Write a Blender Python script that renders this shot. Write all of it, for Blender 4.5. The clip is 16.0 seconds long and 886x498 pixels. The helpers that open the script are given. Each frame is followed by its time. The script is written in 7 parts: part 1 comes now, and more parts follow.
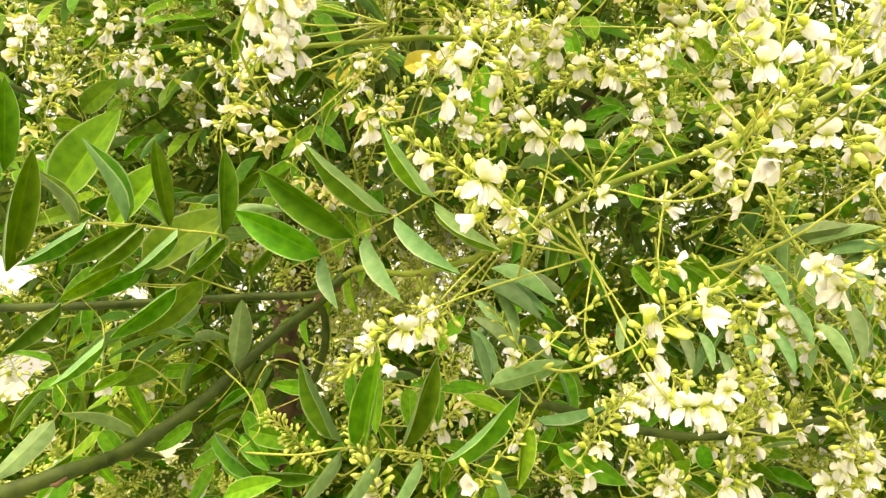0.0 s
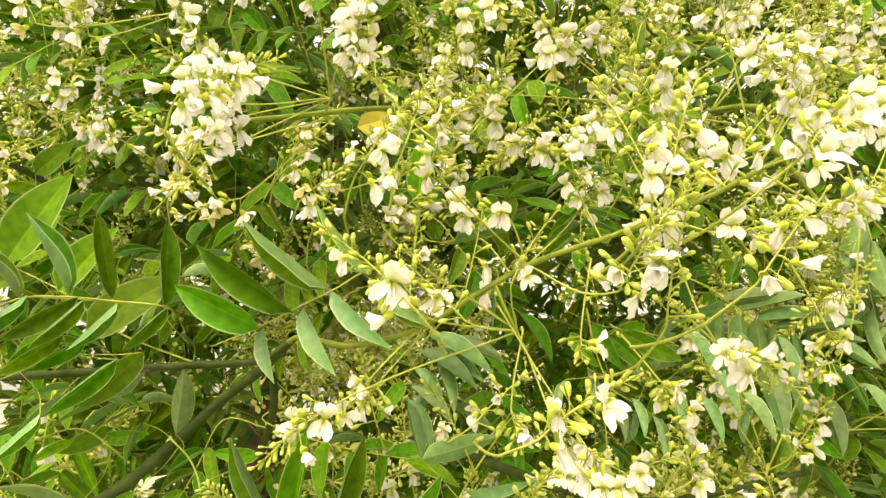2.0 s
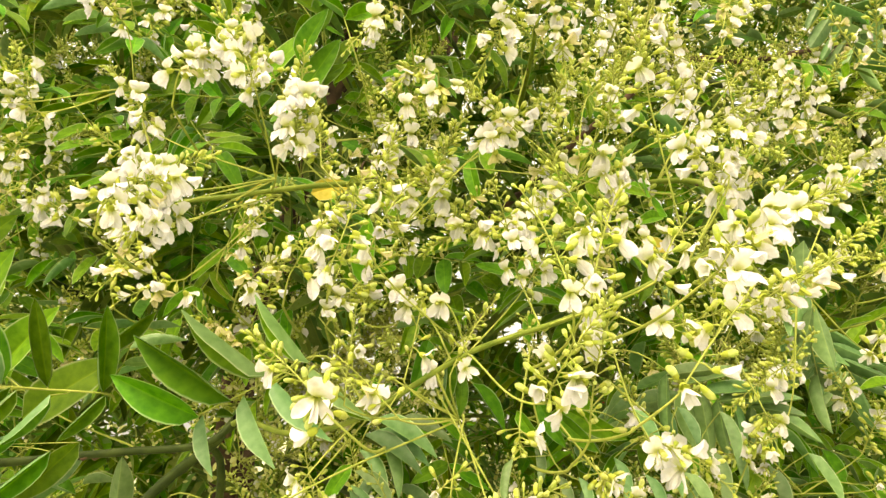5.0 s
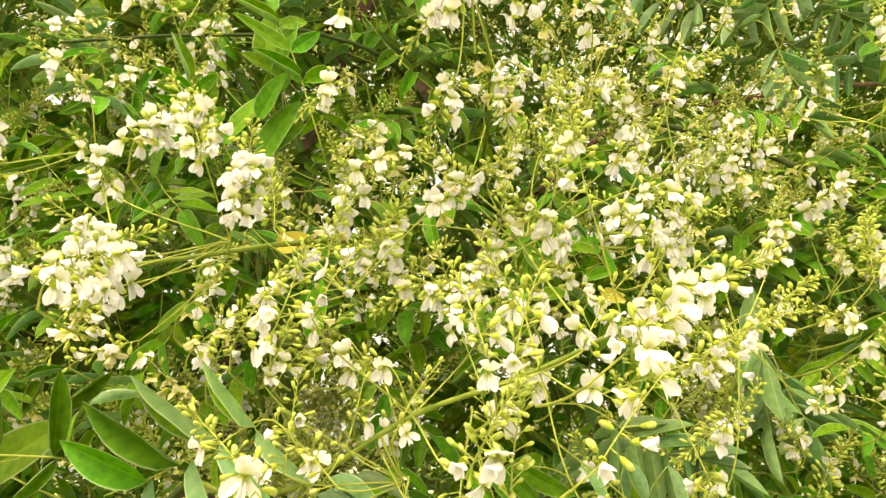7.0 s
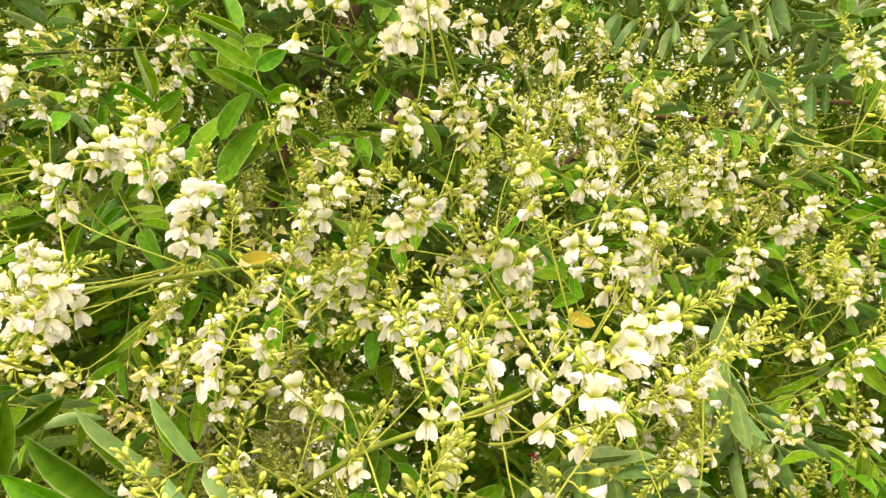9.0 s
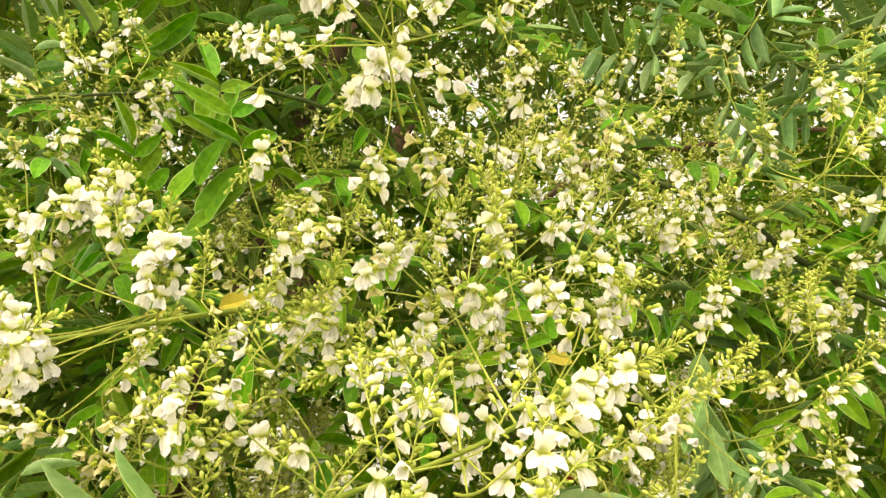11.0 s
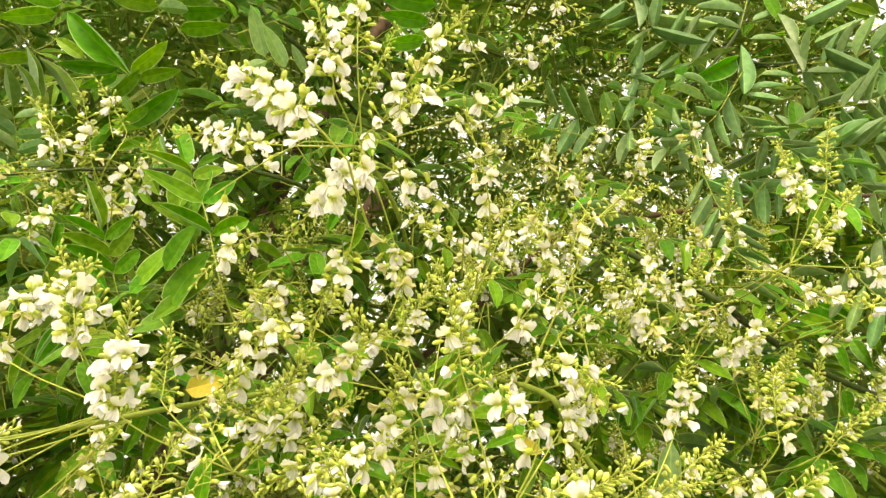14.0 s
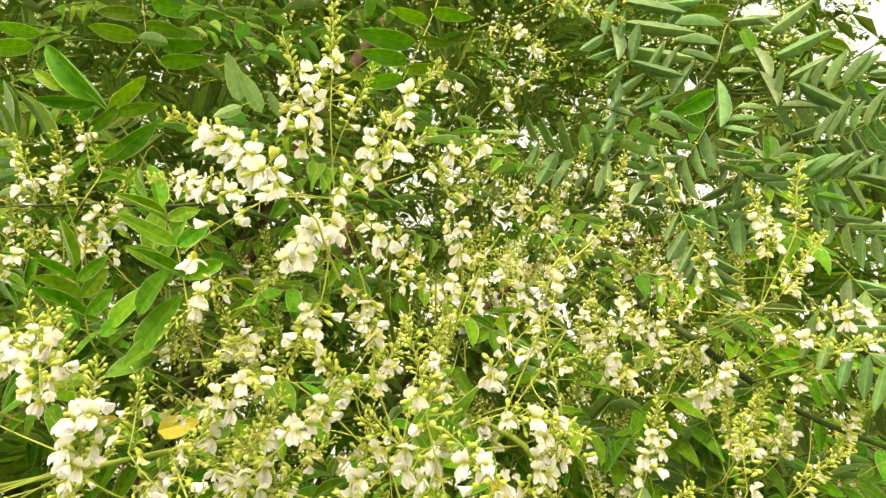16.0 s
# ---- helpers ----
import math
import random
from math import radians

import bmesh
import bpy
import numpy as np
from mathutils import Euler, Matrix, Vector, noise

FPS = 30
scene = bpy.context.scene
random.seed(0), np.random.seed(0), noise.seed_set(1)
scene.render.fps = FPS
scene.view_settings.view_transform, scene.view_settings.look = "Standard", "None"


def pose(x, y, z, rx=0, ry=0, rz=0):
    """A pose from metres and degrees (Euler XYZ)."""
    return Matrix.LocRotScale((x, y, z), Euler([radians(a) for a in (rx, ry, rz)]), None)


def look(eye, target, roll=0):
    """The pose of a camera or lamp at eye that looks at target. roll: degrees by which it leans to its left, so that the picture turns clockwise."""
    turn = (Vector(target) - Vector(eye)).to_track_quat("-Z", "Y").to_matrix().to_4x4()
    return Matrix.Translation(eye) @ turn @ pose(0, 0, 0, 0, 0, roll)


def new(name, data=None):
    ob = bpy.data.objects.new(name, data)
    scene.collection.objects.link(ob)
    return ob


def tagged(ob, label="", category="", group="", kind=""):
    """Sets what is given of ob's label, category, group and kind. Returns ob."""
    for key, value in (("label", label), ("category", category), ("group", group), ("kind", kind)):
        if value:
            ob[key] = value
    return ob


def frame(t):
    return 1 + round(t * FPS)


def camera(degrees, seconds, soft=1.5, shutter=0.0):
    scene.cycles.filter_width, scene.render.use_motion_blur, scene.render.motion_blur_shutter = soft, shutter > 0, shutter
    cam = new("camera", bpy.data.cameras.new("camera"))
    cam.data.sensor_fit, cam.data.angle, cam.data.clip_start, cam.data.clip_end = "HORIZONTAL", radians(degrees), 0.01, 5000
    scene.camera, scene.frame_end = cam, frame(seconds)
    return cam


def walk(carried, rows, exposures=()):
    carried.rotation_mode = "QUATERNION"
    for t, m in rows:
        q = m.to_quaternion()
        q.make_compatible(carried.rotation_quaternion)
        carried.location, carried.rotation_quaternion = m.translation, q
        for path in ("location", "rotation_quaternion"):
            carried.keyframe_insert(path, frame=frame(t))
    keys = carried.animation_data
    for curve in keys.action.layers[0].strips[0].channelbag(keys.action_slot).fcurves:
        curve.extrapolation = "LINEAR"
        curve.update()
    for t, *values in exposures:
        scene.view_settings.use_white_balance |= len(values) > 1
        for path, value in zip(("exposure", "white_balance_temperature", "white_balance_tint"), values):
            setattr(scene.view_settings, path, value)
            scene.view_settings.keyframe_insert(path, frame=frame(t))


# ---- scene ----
cam = camera(70.0, 16.0, soft=1.4)
EXPOSURE, KELVIN, TINT = 0.18, 9000, 9
PATH = [
    (0, (0.015, 0.029, 1.606), (0.015, 1.99, 2.002), -0.2),
    (0.5, (0.02, 0.026, 1.613), (0.03, 1.983, 2.026), 0.1),
    (1, (0.028, 0.018, 1.617), (0.042, 1.969, 2.054), -0.1),
    (1.5, (0.029, 0.016, 1.627), (0.076, 1.967, 2.065), -0.3),
    (2, (0.047, 0.012, 1.634), (0.089, 1.956, 2.102), -0.6),
    (2.5, (0.047, 0.005, 1.641), (0.098, 1.945, 2.125), -0.5),
    (3, (0.047, 0.003, 1.649), (0.125, 1.942, 2.134), -0.3),
    (3.5, (0.052, 0.004, 1.651), (0.136, 1.938, 2.152), -0.6),
    (3.7, (0.056, 0.002, 1.654), (0.137, 1.935, 2.164), -0.7),
    (5.8, (0.077, 0.0, 1.671), (0.21, 1.916, 2.231), -1.8),
    (6, (0.08, -0.001, 1.671), (0.214, 1.913, 2.234), -1.6),
    (6.5, (0.089, -0.005, 1.679), (0.237, 1.897, 2.279), -1.9),
    (7, (0.098, -0.018, 1.686), (0.24, 1.874, 2.318), -2.3),
    (7.5, (0.104, -0.017, 1.692), (0.243, 1.875, 2.325), -2.2),
    (8, (0.109, -0.018, 1.698), (0.271, 1.875, 2.323), -1.9),
    (8.5, (0.114, -0.019, 1.698), (0.28, 1.871, 2.332), -2.0),
    (9, (0.119, -0.016, 1.703), (0.293, 1.869, 2.348), -2.1),
    (9.2, (0.123, -0.017, 1.709), (0.298, 1.871, 2.346), -2.2),
    (11.3, (0.141, -0.031, 1.717), (0.316, 1.824, 2.444), -3.0),
    (11.5, (0.14, -0.035, 1.72), (0.322, 1.817, 2.454), -3.1),
    (12, (0.147, -0.043, 1.727), (0.319, 1.8, 2.484), -3.3),
    (12.5, (0.149, -0.048, 1.737), (0.316, 1.789, 2.509), -3.3),
    (13, (0.151, -0.049, 1.742), (0.332, 1.774, 2.544), -2.8),
    (13.5, (0.154, -0.049, 1.744), (0.364, 1.767, 2.555), -2.7),
    (14, (0.158, -0.045, 1.752), (0.364, 1.763, 2.58), -2.6),
    (14.5, (0.164, -0.05, 1.76), (0.37, 1.751, 2.605), -2.7),
    (15, (0.164, -0.051, 1.765), (0.394, 1.745, 2.615), -2.8),
    (15.5, (0.163, -0.053, 1.77), (0.403, 1.739, 2.624), -2.6),
    (16, (0.168, -0.061, 1.776), (0.416, 1.729, 2.635), -2.8),
]
walk(cam, [(t, look(eye, target, roll)) for t, eye, target, roll in PATH], exposures=[(t, EXPOSURE + up, KELVIN + warmer, TINT + pinker) for t, up, warmer, pinker in (
    (0.0, 0.18, 300, 2), (2.5, 0.02, 400, 3), (3.5, 0.0, 400, 3), (7.0, 0.04, 300, 2), (9.0, 0.0, 400, 3), (11.5, 0.02, 200, 1), (16.0, 0.07, 0, 0))])

# ---- sky and sun: a bright, hazy day, the light from high behind the camera ----
world = bpy.data.worlds.new("sky")
scene.world = world
world.use_nodes = True
wn = world.node_tree
sky = wn.nodes.new("ShaderNodeTexSky")
sky.sky_type, sky.sun_disc = "NISHITA", False
SUN_ELEVATION, SUN_AZIMUTH = radians(58), radians(205)
sky.sun_elevation, sky.sun_rotation = SUN_ELEVATION, SUN_AZIMUTH
sky.dust_density, sky.air_density, sky.ozone_density = 9.0, 0.9, 0.4
back = wn.nodes["Background"]
back.inputs["Strength"].default_value = 0.15
haze = wn.nodes.new("ShaderNodeHueSaturation")
haze.inputs["Saturation"].default_value, haze.inputs["Value"].default_value = 0.6, 3.6
wn.links.new(sky.outputs[0], haze.inputs["Color"])
cloud = wn.nodes.new("ShaderNodeMix")
cloud.data_type = "RGBA"
cloud.inputs[0].default_value, cloud.inputs[7].default_value = 0.5, (8.3, 8.9, 9.1, 1)
wn.links.new(haze.outputs[0], cloud.inputs[6])
wn.links.new(cloud.outputs[2], back.inputs[0])
sun_data = bpy.data.lights.new("sun", "SUN")
sun_data.energy, sun_data.angle, sun_data.color = 1.2, radians(12), (1.0, 0.93, 0.78)
sun = new("sun", sun_data)
toward = Vector((math.sin(SUN_AZIMUTH) * math.cos(SUN_ELEVATION), math.cos(SUN_AZIMUTH) * math.cos(SUN_ELEVATION), math.sin(SUN_ELEVATION)))
sun.matrix_world = look(toward * 30, (0, 0, 0))


# ---- materials ----
def material(name):
    m = bpy.data.materials.new(name)
    m.use_nodes = True
    nt = m.node_tree
    for n in list(nt.nodes):
        nt.nodes.remove(n)
    return m, nt, nt.nodes.new("ShaderNodeOutputMaterial")


def node(nt, kind, **values):
    n = nt.nodes.new(kind)
    for key, value in values.items():
        n.inputs[key.replace("_", " ")].default_value = value
    return n


def ramp(nt, factor, stops):
    r = nt.nodes.new("ShaderNodeValToRGB")
    while len(r.color_ramp.elements) < len(stops):
        r.color_ramp.elements.new(0.5)
    for e, (at, colour) in zip(r.color_ramp.elements, stops):
        e.position, e.color = at, (*colour, 1)
    nt.links.new(factor, r.inputs[0])
    return r.outputs[0]


def tinted(nt, colour, low, high, hue=0.015, per_island=False):
    """The colour with a brightness and hue of its own for each piece."""
    if per_island:
        rnd = nt.nodes.new("ShaderNodeNewGeometry").outputs["Random Per Island"]
    else:
        rnd = nt.nodes.new("ShaderNodeObjectInfo").outputs["Random"]
    shade = nt.nodes.new("ShaderNodeMapRange")
    shade.inputs["To Min"].default_value, shade.inputs["To Max"].default_value = low, high
    nt.links.new(rnd, shade.inputs["Value"])
    turn = nt.nodes.new("ShaderNodeMath")
    turn.operation = "MULTIPLY"
    turn.inputs[1].default_value = 7.31
    nt.links.new(rnd, turn.inputs[0])
    part_of = nt.nodes.new("ShaderNodeMath")
    part_of.operation = "FRACT"
    nt.links.new(turn.outputs[0], part_of.inputs[0])
    h = nt.nodes.new("ShaderNodeMapRange")
    h.inputs["To Min"].default_value, h.inputs["To Max"].default_value = 0.5 - hue, 0.5 + hue
    nt.links.new(part_of.outputs[0], h.inputs["Value"])
    hsv = nt.nodes.new("ShaderNodeHueSaturation")
    nt.links.new(shade.outputs[0], hsv.inputs["Value"])
    nt.links.new(h.outputs[0], hsv.inputs["Hue"])
    nt.links.new(colour, hsv.inputs["Color"])
    return hsv.outputs[0]


def plant_surface(nt, out, colour, through_share, roughness, gloss, normal=None, through_tint=(1, 1, 1)):
    """Diffuse reflection, light let through, and a thin waxy coat."""
    diffuse = nt.nodes.new("ShaderNodeBsdfPrincipled")
    diffuse.inputs["Roughness"].default_value = roughness
    diffuse.inputs["Specular IOR Level"].default_value = gloss
    nt.links.new(colour, diffuse.inputs["Base Color"])
    trans = nt.nodes.new("ShaderNodeBsdfTranslucent")
    tint = nt.nodes.new("ShaderNodeMix")
    tint.data_type, tint.blend_type = "RGBA", "MULTIPLY"
    tint.inputs[0].default_value = 1.0
    tint.inputs[7].default_value = (*through_tint, 1)
    nt.links.new(colour, tint.inputs[6])
    nt.links.new(tint.outputs[2], trans.inputs["Color"])
    mix = nt.nodes.new("ShaderNodeMixShader")
    mix.inputs[0].default_value = through_share
    nt.links.new(diffuse.outputs[0], mix.inputs[1])
    nt.links.new(trans.outputs[0], mix.inputs[2])
    nt.links.new(mix.outputs[0], out.inputs[0])
    if normal:
        nt.links.new(normal, diffuse.inputs["Normal"])


def bumped(nt, height, strength, distance):
    b = nt.nodes.new("ShaderNodeBump")
    b.inputs["Strength"].default_value, b.inputs["Distance"].default_value = strength, distance
    nt.links.new(height, b.inputs["Height"])
    return b.outputs[0]


def leaf_material(name, dark, light, through_share, roughness, gloss, per_island=False, low=0.7, high=1.3):
    """Leaf blade: fine mottling, side veins slanting off the midrib, a paler midrib."""
    m, nt, out = material(name)
    at = nt.nodes.new("ShaderNodeUVMap")
    sep = nt.nodes.new("ShaderNodeSeparateXYZ")
    nt.links.new(at.outputs[0], sep.inputs[0])
    across = nt.nodes.new("ShaderNodeMath")
    across.operation = "ABSOLUTE"
    nt.links.new(sep.outputs[1], across.inputs[0])
    slant = nt.nodes.new("ShaderNodeMath")
    slant.operation = "MULTIPLY_ADD"
    slant.inputs[1].default_value = -0.22
    nt.links.new(across.outputs[0], slant.inputs[0])
    nt.links.new(sep.outputs[0], slant.inputs[2])
    wave = nt.nodes.new("ShaderNodeMath")
    wave.operation = "MULTIPLY"
    wave.inputs[1].default_value = 62.0
    nt.links.new(slant.outputs[0], wave.inputs[0])
    vein = nt.nodes.new("ShaderNodeMath")
    vein.operation = "SINE"
    nt.links.new(wave.outputs[0], vein.inputs[0])
    place = nt.nodes.new("ShaderNodeTexCoord")
    mottle = node(nt, "ShaderNodeTexNoise", Scale=90.0 if per_island else 9.0, Detail=4.0)
    nt.links.new(place.outputs["Object"], mottle.inputs["Vector"])
    colour = ramp(nt, mottle.outputs[0], [(0.3, dark), (0.72, light)])
    rib = ramp(nt, across.outputs[0], [(0.0, (0.55, 0.55, 0.55)), (0.09, (0.0, 0.0, 0.0))])
    mix = nt.nodes.new("ShaderNodeMix")
    mix.data_type = "RGBA"
    nt.links.new(rib, mix.inputs[0])
    nt.links.new(colour, mix.inputs[6])
    mix.inputs[7].default_value = (light[0] * 1.6, light[1] * 1.35, light[2] * 1.3, 1)
    rim = ramp(nt, across.outputs[0], [(0.9, (0.0, 0.0, 0.0)), (0.97, (0.1, 0.1, 0.1) if per_island else (0.45, 0.45, 0.45))])
    edged = nt.nodes.new("ShaderNodeMix")
    edged.data_type = "RGBA"
    nt.links.new(rim, edged.inputs[0])
    nt.links.new(mix.outputs[2], edged.inputs[6])
    edged.inputs[7].default_value = (0.6, 0.7, 0.46, 1)
    tint = tinted(nt, edged.outputs[2], low, high, 0.022 if not per_island else 0.035, per_island)
    normal = bumped(nt, vein.outputs[0], 0.07, 0.0003)
    plant_surface(nt, out, tint, through_share, roughness, gloss, normal, (1.25, 1.15, 0.45))
    return m


LEAF_TOP = leaf_material("leaf_upper_side", (0.07, 0.215, 0.013), (0.15, 0.35, 0.026), 0.5, 0.46, 0.12)
LEAF_UNDER = leaf_material("leaf_underside", (0.118, 0.26, 0.082), (0.195, 0.365, 0.145), 0.44, 0.42, 0.4)
YELLOW_LEAF = leaf_material("yellowed_leaf", (0.58, 0.47, 0.07), (0.7, 0.58, 0.12), 0.2, 0.5, 0.2)
MASS_TOP = leaf_material("leaf_mass_upper_side", (0.042, 0.135, 0.006), (0.115, 0.245, 0.014), 0.43, 0.5, 0.05, True, 0.45, 1.5)
MASS_UNDER = leaf_material("leaf_mass_underside", (0.105, 0.19, 0.042), (0.165, 0.27, 0.066), 0.42, 0.6, 0.1, True, 0.6, 1.4)


def petal_material(name, throat, blade, edge, low, high):
    """Petal: greenish yellow at the throat, cream to white outwards, fine streaks."""
    m, nt, out = material(name)
    place = nt.nodes.new("ShaderNodeTexCoord")
    far = nt.nodes.new("ShaderNodeVectorMath")
    far.operation = "LENGTH"
    nt.links.new(place.outputs["Object"], far.inputs[0])
    span = nt.nodes.new("ShaderNodeMapRange")
    span.inputs["From Min"].default_value, span.inputs["From Max"].default_value = 0.002, 0.013
    nt.links.new(far.outputs["Value"], span.inputs["Value"])
    colour = ramp(nt, span.outputs[0], [(0.0, throat), (0.2, throat), (0.48, blade), (1.0, edge)])
    streak = node(nt, "ShaderNodeTexNoise", Scale=420.0, Detail=3.0)
    nt.links.new(place.outputs["Object"], streak.inputs["Vector"])
    shade = ramp(nt, streak.outputs[0], [(0.3, (0.9, 0.89, 0.82)), (0.65, (1.0, 1.0, 1.0))])
    mix = nt.nodes.new("ShaderNodeMix")
    mix.data_type, mix.blend_type = "RGBA", "MULTIPLY"
    mix.inputs[0].default_value = 1.0
    nt.links.new(colour, mix.inputs[6])
    nt.links.new(shade, mix.inputs[7])
    tint = tinted(nt, mix.outputs[2], low, high, 0.008)
    plant_surface(nt, out, tint, 0.42, 0.65, 0.12, bumped(nt, streak.outputs[0], 0.25, 0.0005))
    return m


PETAL = petal_material("petal", (0.58, 0.64, 0.2), (0.82, 0.83, 0.81), (0.84, 0.85, 0.94), 0.86, 1.0)
WILTED = petal_material("wilted_petal", (0.5, 0.55, 0.14), (0.74, 0.72, 0.38), (0.8, 0.74, 0.5), 0.8, 1.05)


def stem_material(name, a, b, scale, low, high, roughness, through_share=0.0):
    m, nt, out = material(name)
    place = nt.nodes.new("ShaderNodeTexCoord")
    spots = node(nt, "ShaderNodeTexNoise", Scale=scale, Detail=6.0)
    nt.links.new(place.outputs["Object"], spots.inputs["Vector"])
    fine = node(nt, "ShaderNodeTexNoise", Scale=scale * 9, Detail=4.0)
    nt.links.new(place.outputs["Object"], fine.inputs["Vector"])
    colour = ramp(nt, spots.outputs[0], [(0.32, a), (0.68, b)])
    tint = tinted(nt, colour, low, high, 0.012, True)
    plant_surface(nt, out, tint, through_share, roughness, 0.14, bumped(nt, fine.outputs[0], 0.4, 0.0006))
    return m


STALK = stem_material("flower_stalk", (0.25, 0.325, 0.06), (0.37, 0.43, 0.11), 120, 0.85, 1.15, 0.6, 0.15)
CALYX = stem_material("calyx", (0.34, 0.44, 0.055), (0.48, 0.56, 0.11), 300, 0.8, 1.2, 0.6, 0.25)
BUD = stem_material("bud", (0.42, 0.53, 0.09), (0.62, 0.68, 0.27), 300, 0.8, 1.15, 0.6, 0.3)
SHOOT = stem_material("flowering_shoot", (0.09, 0.15, 0.02), (0.17, 0.23, 0.04), 90, 0.9, 1.1, 0.55)
FAR_BLOSSOM = stem_material("far_blossom", (0.5, 0.55, 0.12), (0.74, 0.75, 0.42), 60, 0.7, 1.2, 0.6, 0.35)
GREEN_TWIG = stem_material("green_twig", (0.018, 0.036, 0.008), (0.042, 0.068, 0.014), 90, 0.85, 1.15, 0.6)
BARK = stem_material("bark", (0.045, 0.034, 0.022), (0.13, 0.085, 0.05), 45, 0.85, 1.15, 0.85)
# Colour chosen only to throw light up onto the leaf undersides.
GROUND = stem_material("bounce_ground", (0.3, 0.29, 0.25), (0.42, 0.48, 0.26), 1.4, 1.0, 1.0, 0.9)
RED = stem_material("red_petal", (0.32, 0.02, 0.02), (0.55, 0.06, 0.05), 60, 0.7, 1.2, 0.6, 0.2)


# ---- mesh helpers ----
class Shape:
    """Collects the faces of one mesh."""

    def __init__(self):
        self.v, self.f, self.m, self.uv = [], [], [], []

    def grid(self, rows, slot, uvs=None, wrap=False, flip=False):
        start, n = len(self.v), len(rows[0])
        for i, row in enumerate(rows):
            self.v += [tuple(p) for p in row]
            self.uv += uvs[i] if uvs else [(0.3, 0.5)] * n
        for i in range(len(rows) - 1):
            for j in range(n if wrap else n - 1):
                a, b = start + i * n + j, start + i * n + (j + 1) % n
                quad = (a, b, b + n, a + n)
                self.f.append(quad[::-1] if flip else quad)
                self.m.append(slot)

    def tube(self, points, r0, r1, slot, sides=5, swell=0.0):
        points = [Vector(p) for p in points]
        rows, last = [], len(points) - 1
        side = Vector((0.31, 0.87, 0.22))
        for i, p in enumerate(points):
            along = (points[min(i + 1, last)] - points[max(i - 1, 0)]).normalized()
            x = along.cross(side)
            x = (x if x.length > 1e-4 else along.cross(Vector((1, 0, 0)))).normalized()
            y = along.cross(x)
            r = r0 + (r1 - r0) * i / max(last, 1)
            if swell:
                r *= 1 + swell * math.sin(i * 2.3)
            rows.append([p + r * (math.cos(2 * math.pi * k / sides) * x + math.sin(2 * math.pi * k / sides) * y) for k in range(sides)])
        self.grid(rows, slot, wrap=True)

    def mesh(self, name, materials):
        me = bpy.data.meshes.new(name)
        me.from_pydata(self.v, [], self.f)
        for m in materials:
            me.materials.append(m)
        me.polygons.foreach_set("material_index", self.m)
        me.polygons.foreach_set("use_smooth", [True] * len(self.f))
        layer = me.uv_layers.new(name="UVMap")
        index = np.zeros(len(me.loops), dtype=np.int32)
        me.loops.foreach_get("vertex_index", index)
        layer.data.foreach_set("uv", np.array(self.uv, dtype=np.float32)[index].ravel())
        me.update()
        return me


def part(name, shape, materials, parent=None, label=""):
    ob = new(name, shape.mesh(name, materials) if isinstance(shape, Shape) else shape)
    if parent:
        ob.parent = parent
    return tagged(ob, label)


def bend(a, b, sag=0.0, steps=6, side=(0, 0, 0)):
    """Points of a soft curve from a to b, sagging in the middle."""
    a, b, side = Vector(a), Vector(b), Vector(side)
    return [a.lerp(b, i / steps) + (Vector((0, 0, -sag)) + side) * (4 * (i / steps) * (1 - i / steps)) for i in range(steps + 1)]


def spline(points, steps=6):
    """A smooth line through the points."""
    p = [Vector(q) for q in points]
    p = [2 * p[0] - p[1]] + p + [2 * p[-1] - p[-2]]
    line = []
    for i in range(1, len(p) - 2):
        for k in range(steps):
            t = k / steps
            line.append(0.5 * (2 * p[i] + (p[i + 1] - p[i - 1]) * t + (2 * p[i - 1] - 5 * p[i] + 4 * p[i + 1] - p[i + 2]) * t * t
                               + (3 * p[i] - p[i - 1] - 3 * p[i + 1] + p[i + 2]) * t ** 3))
    return line + [p[-2]]


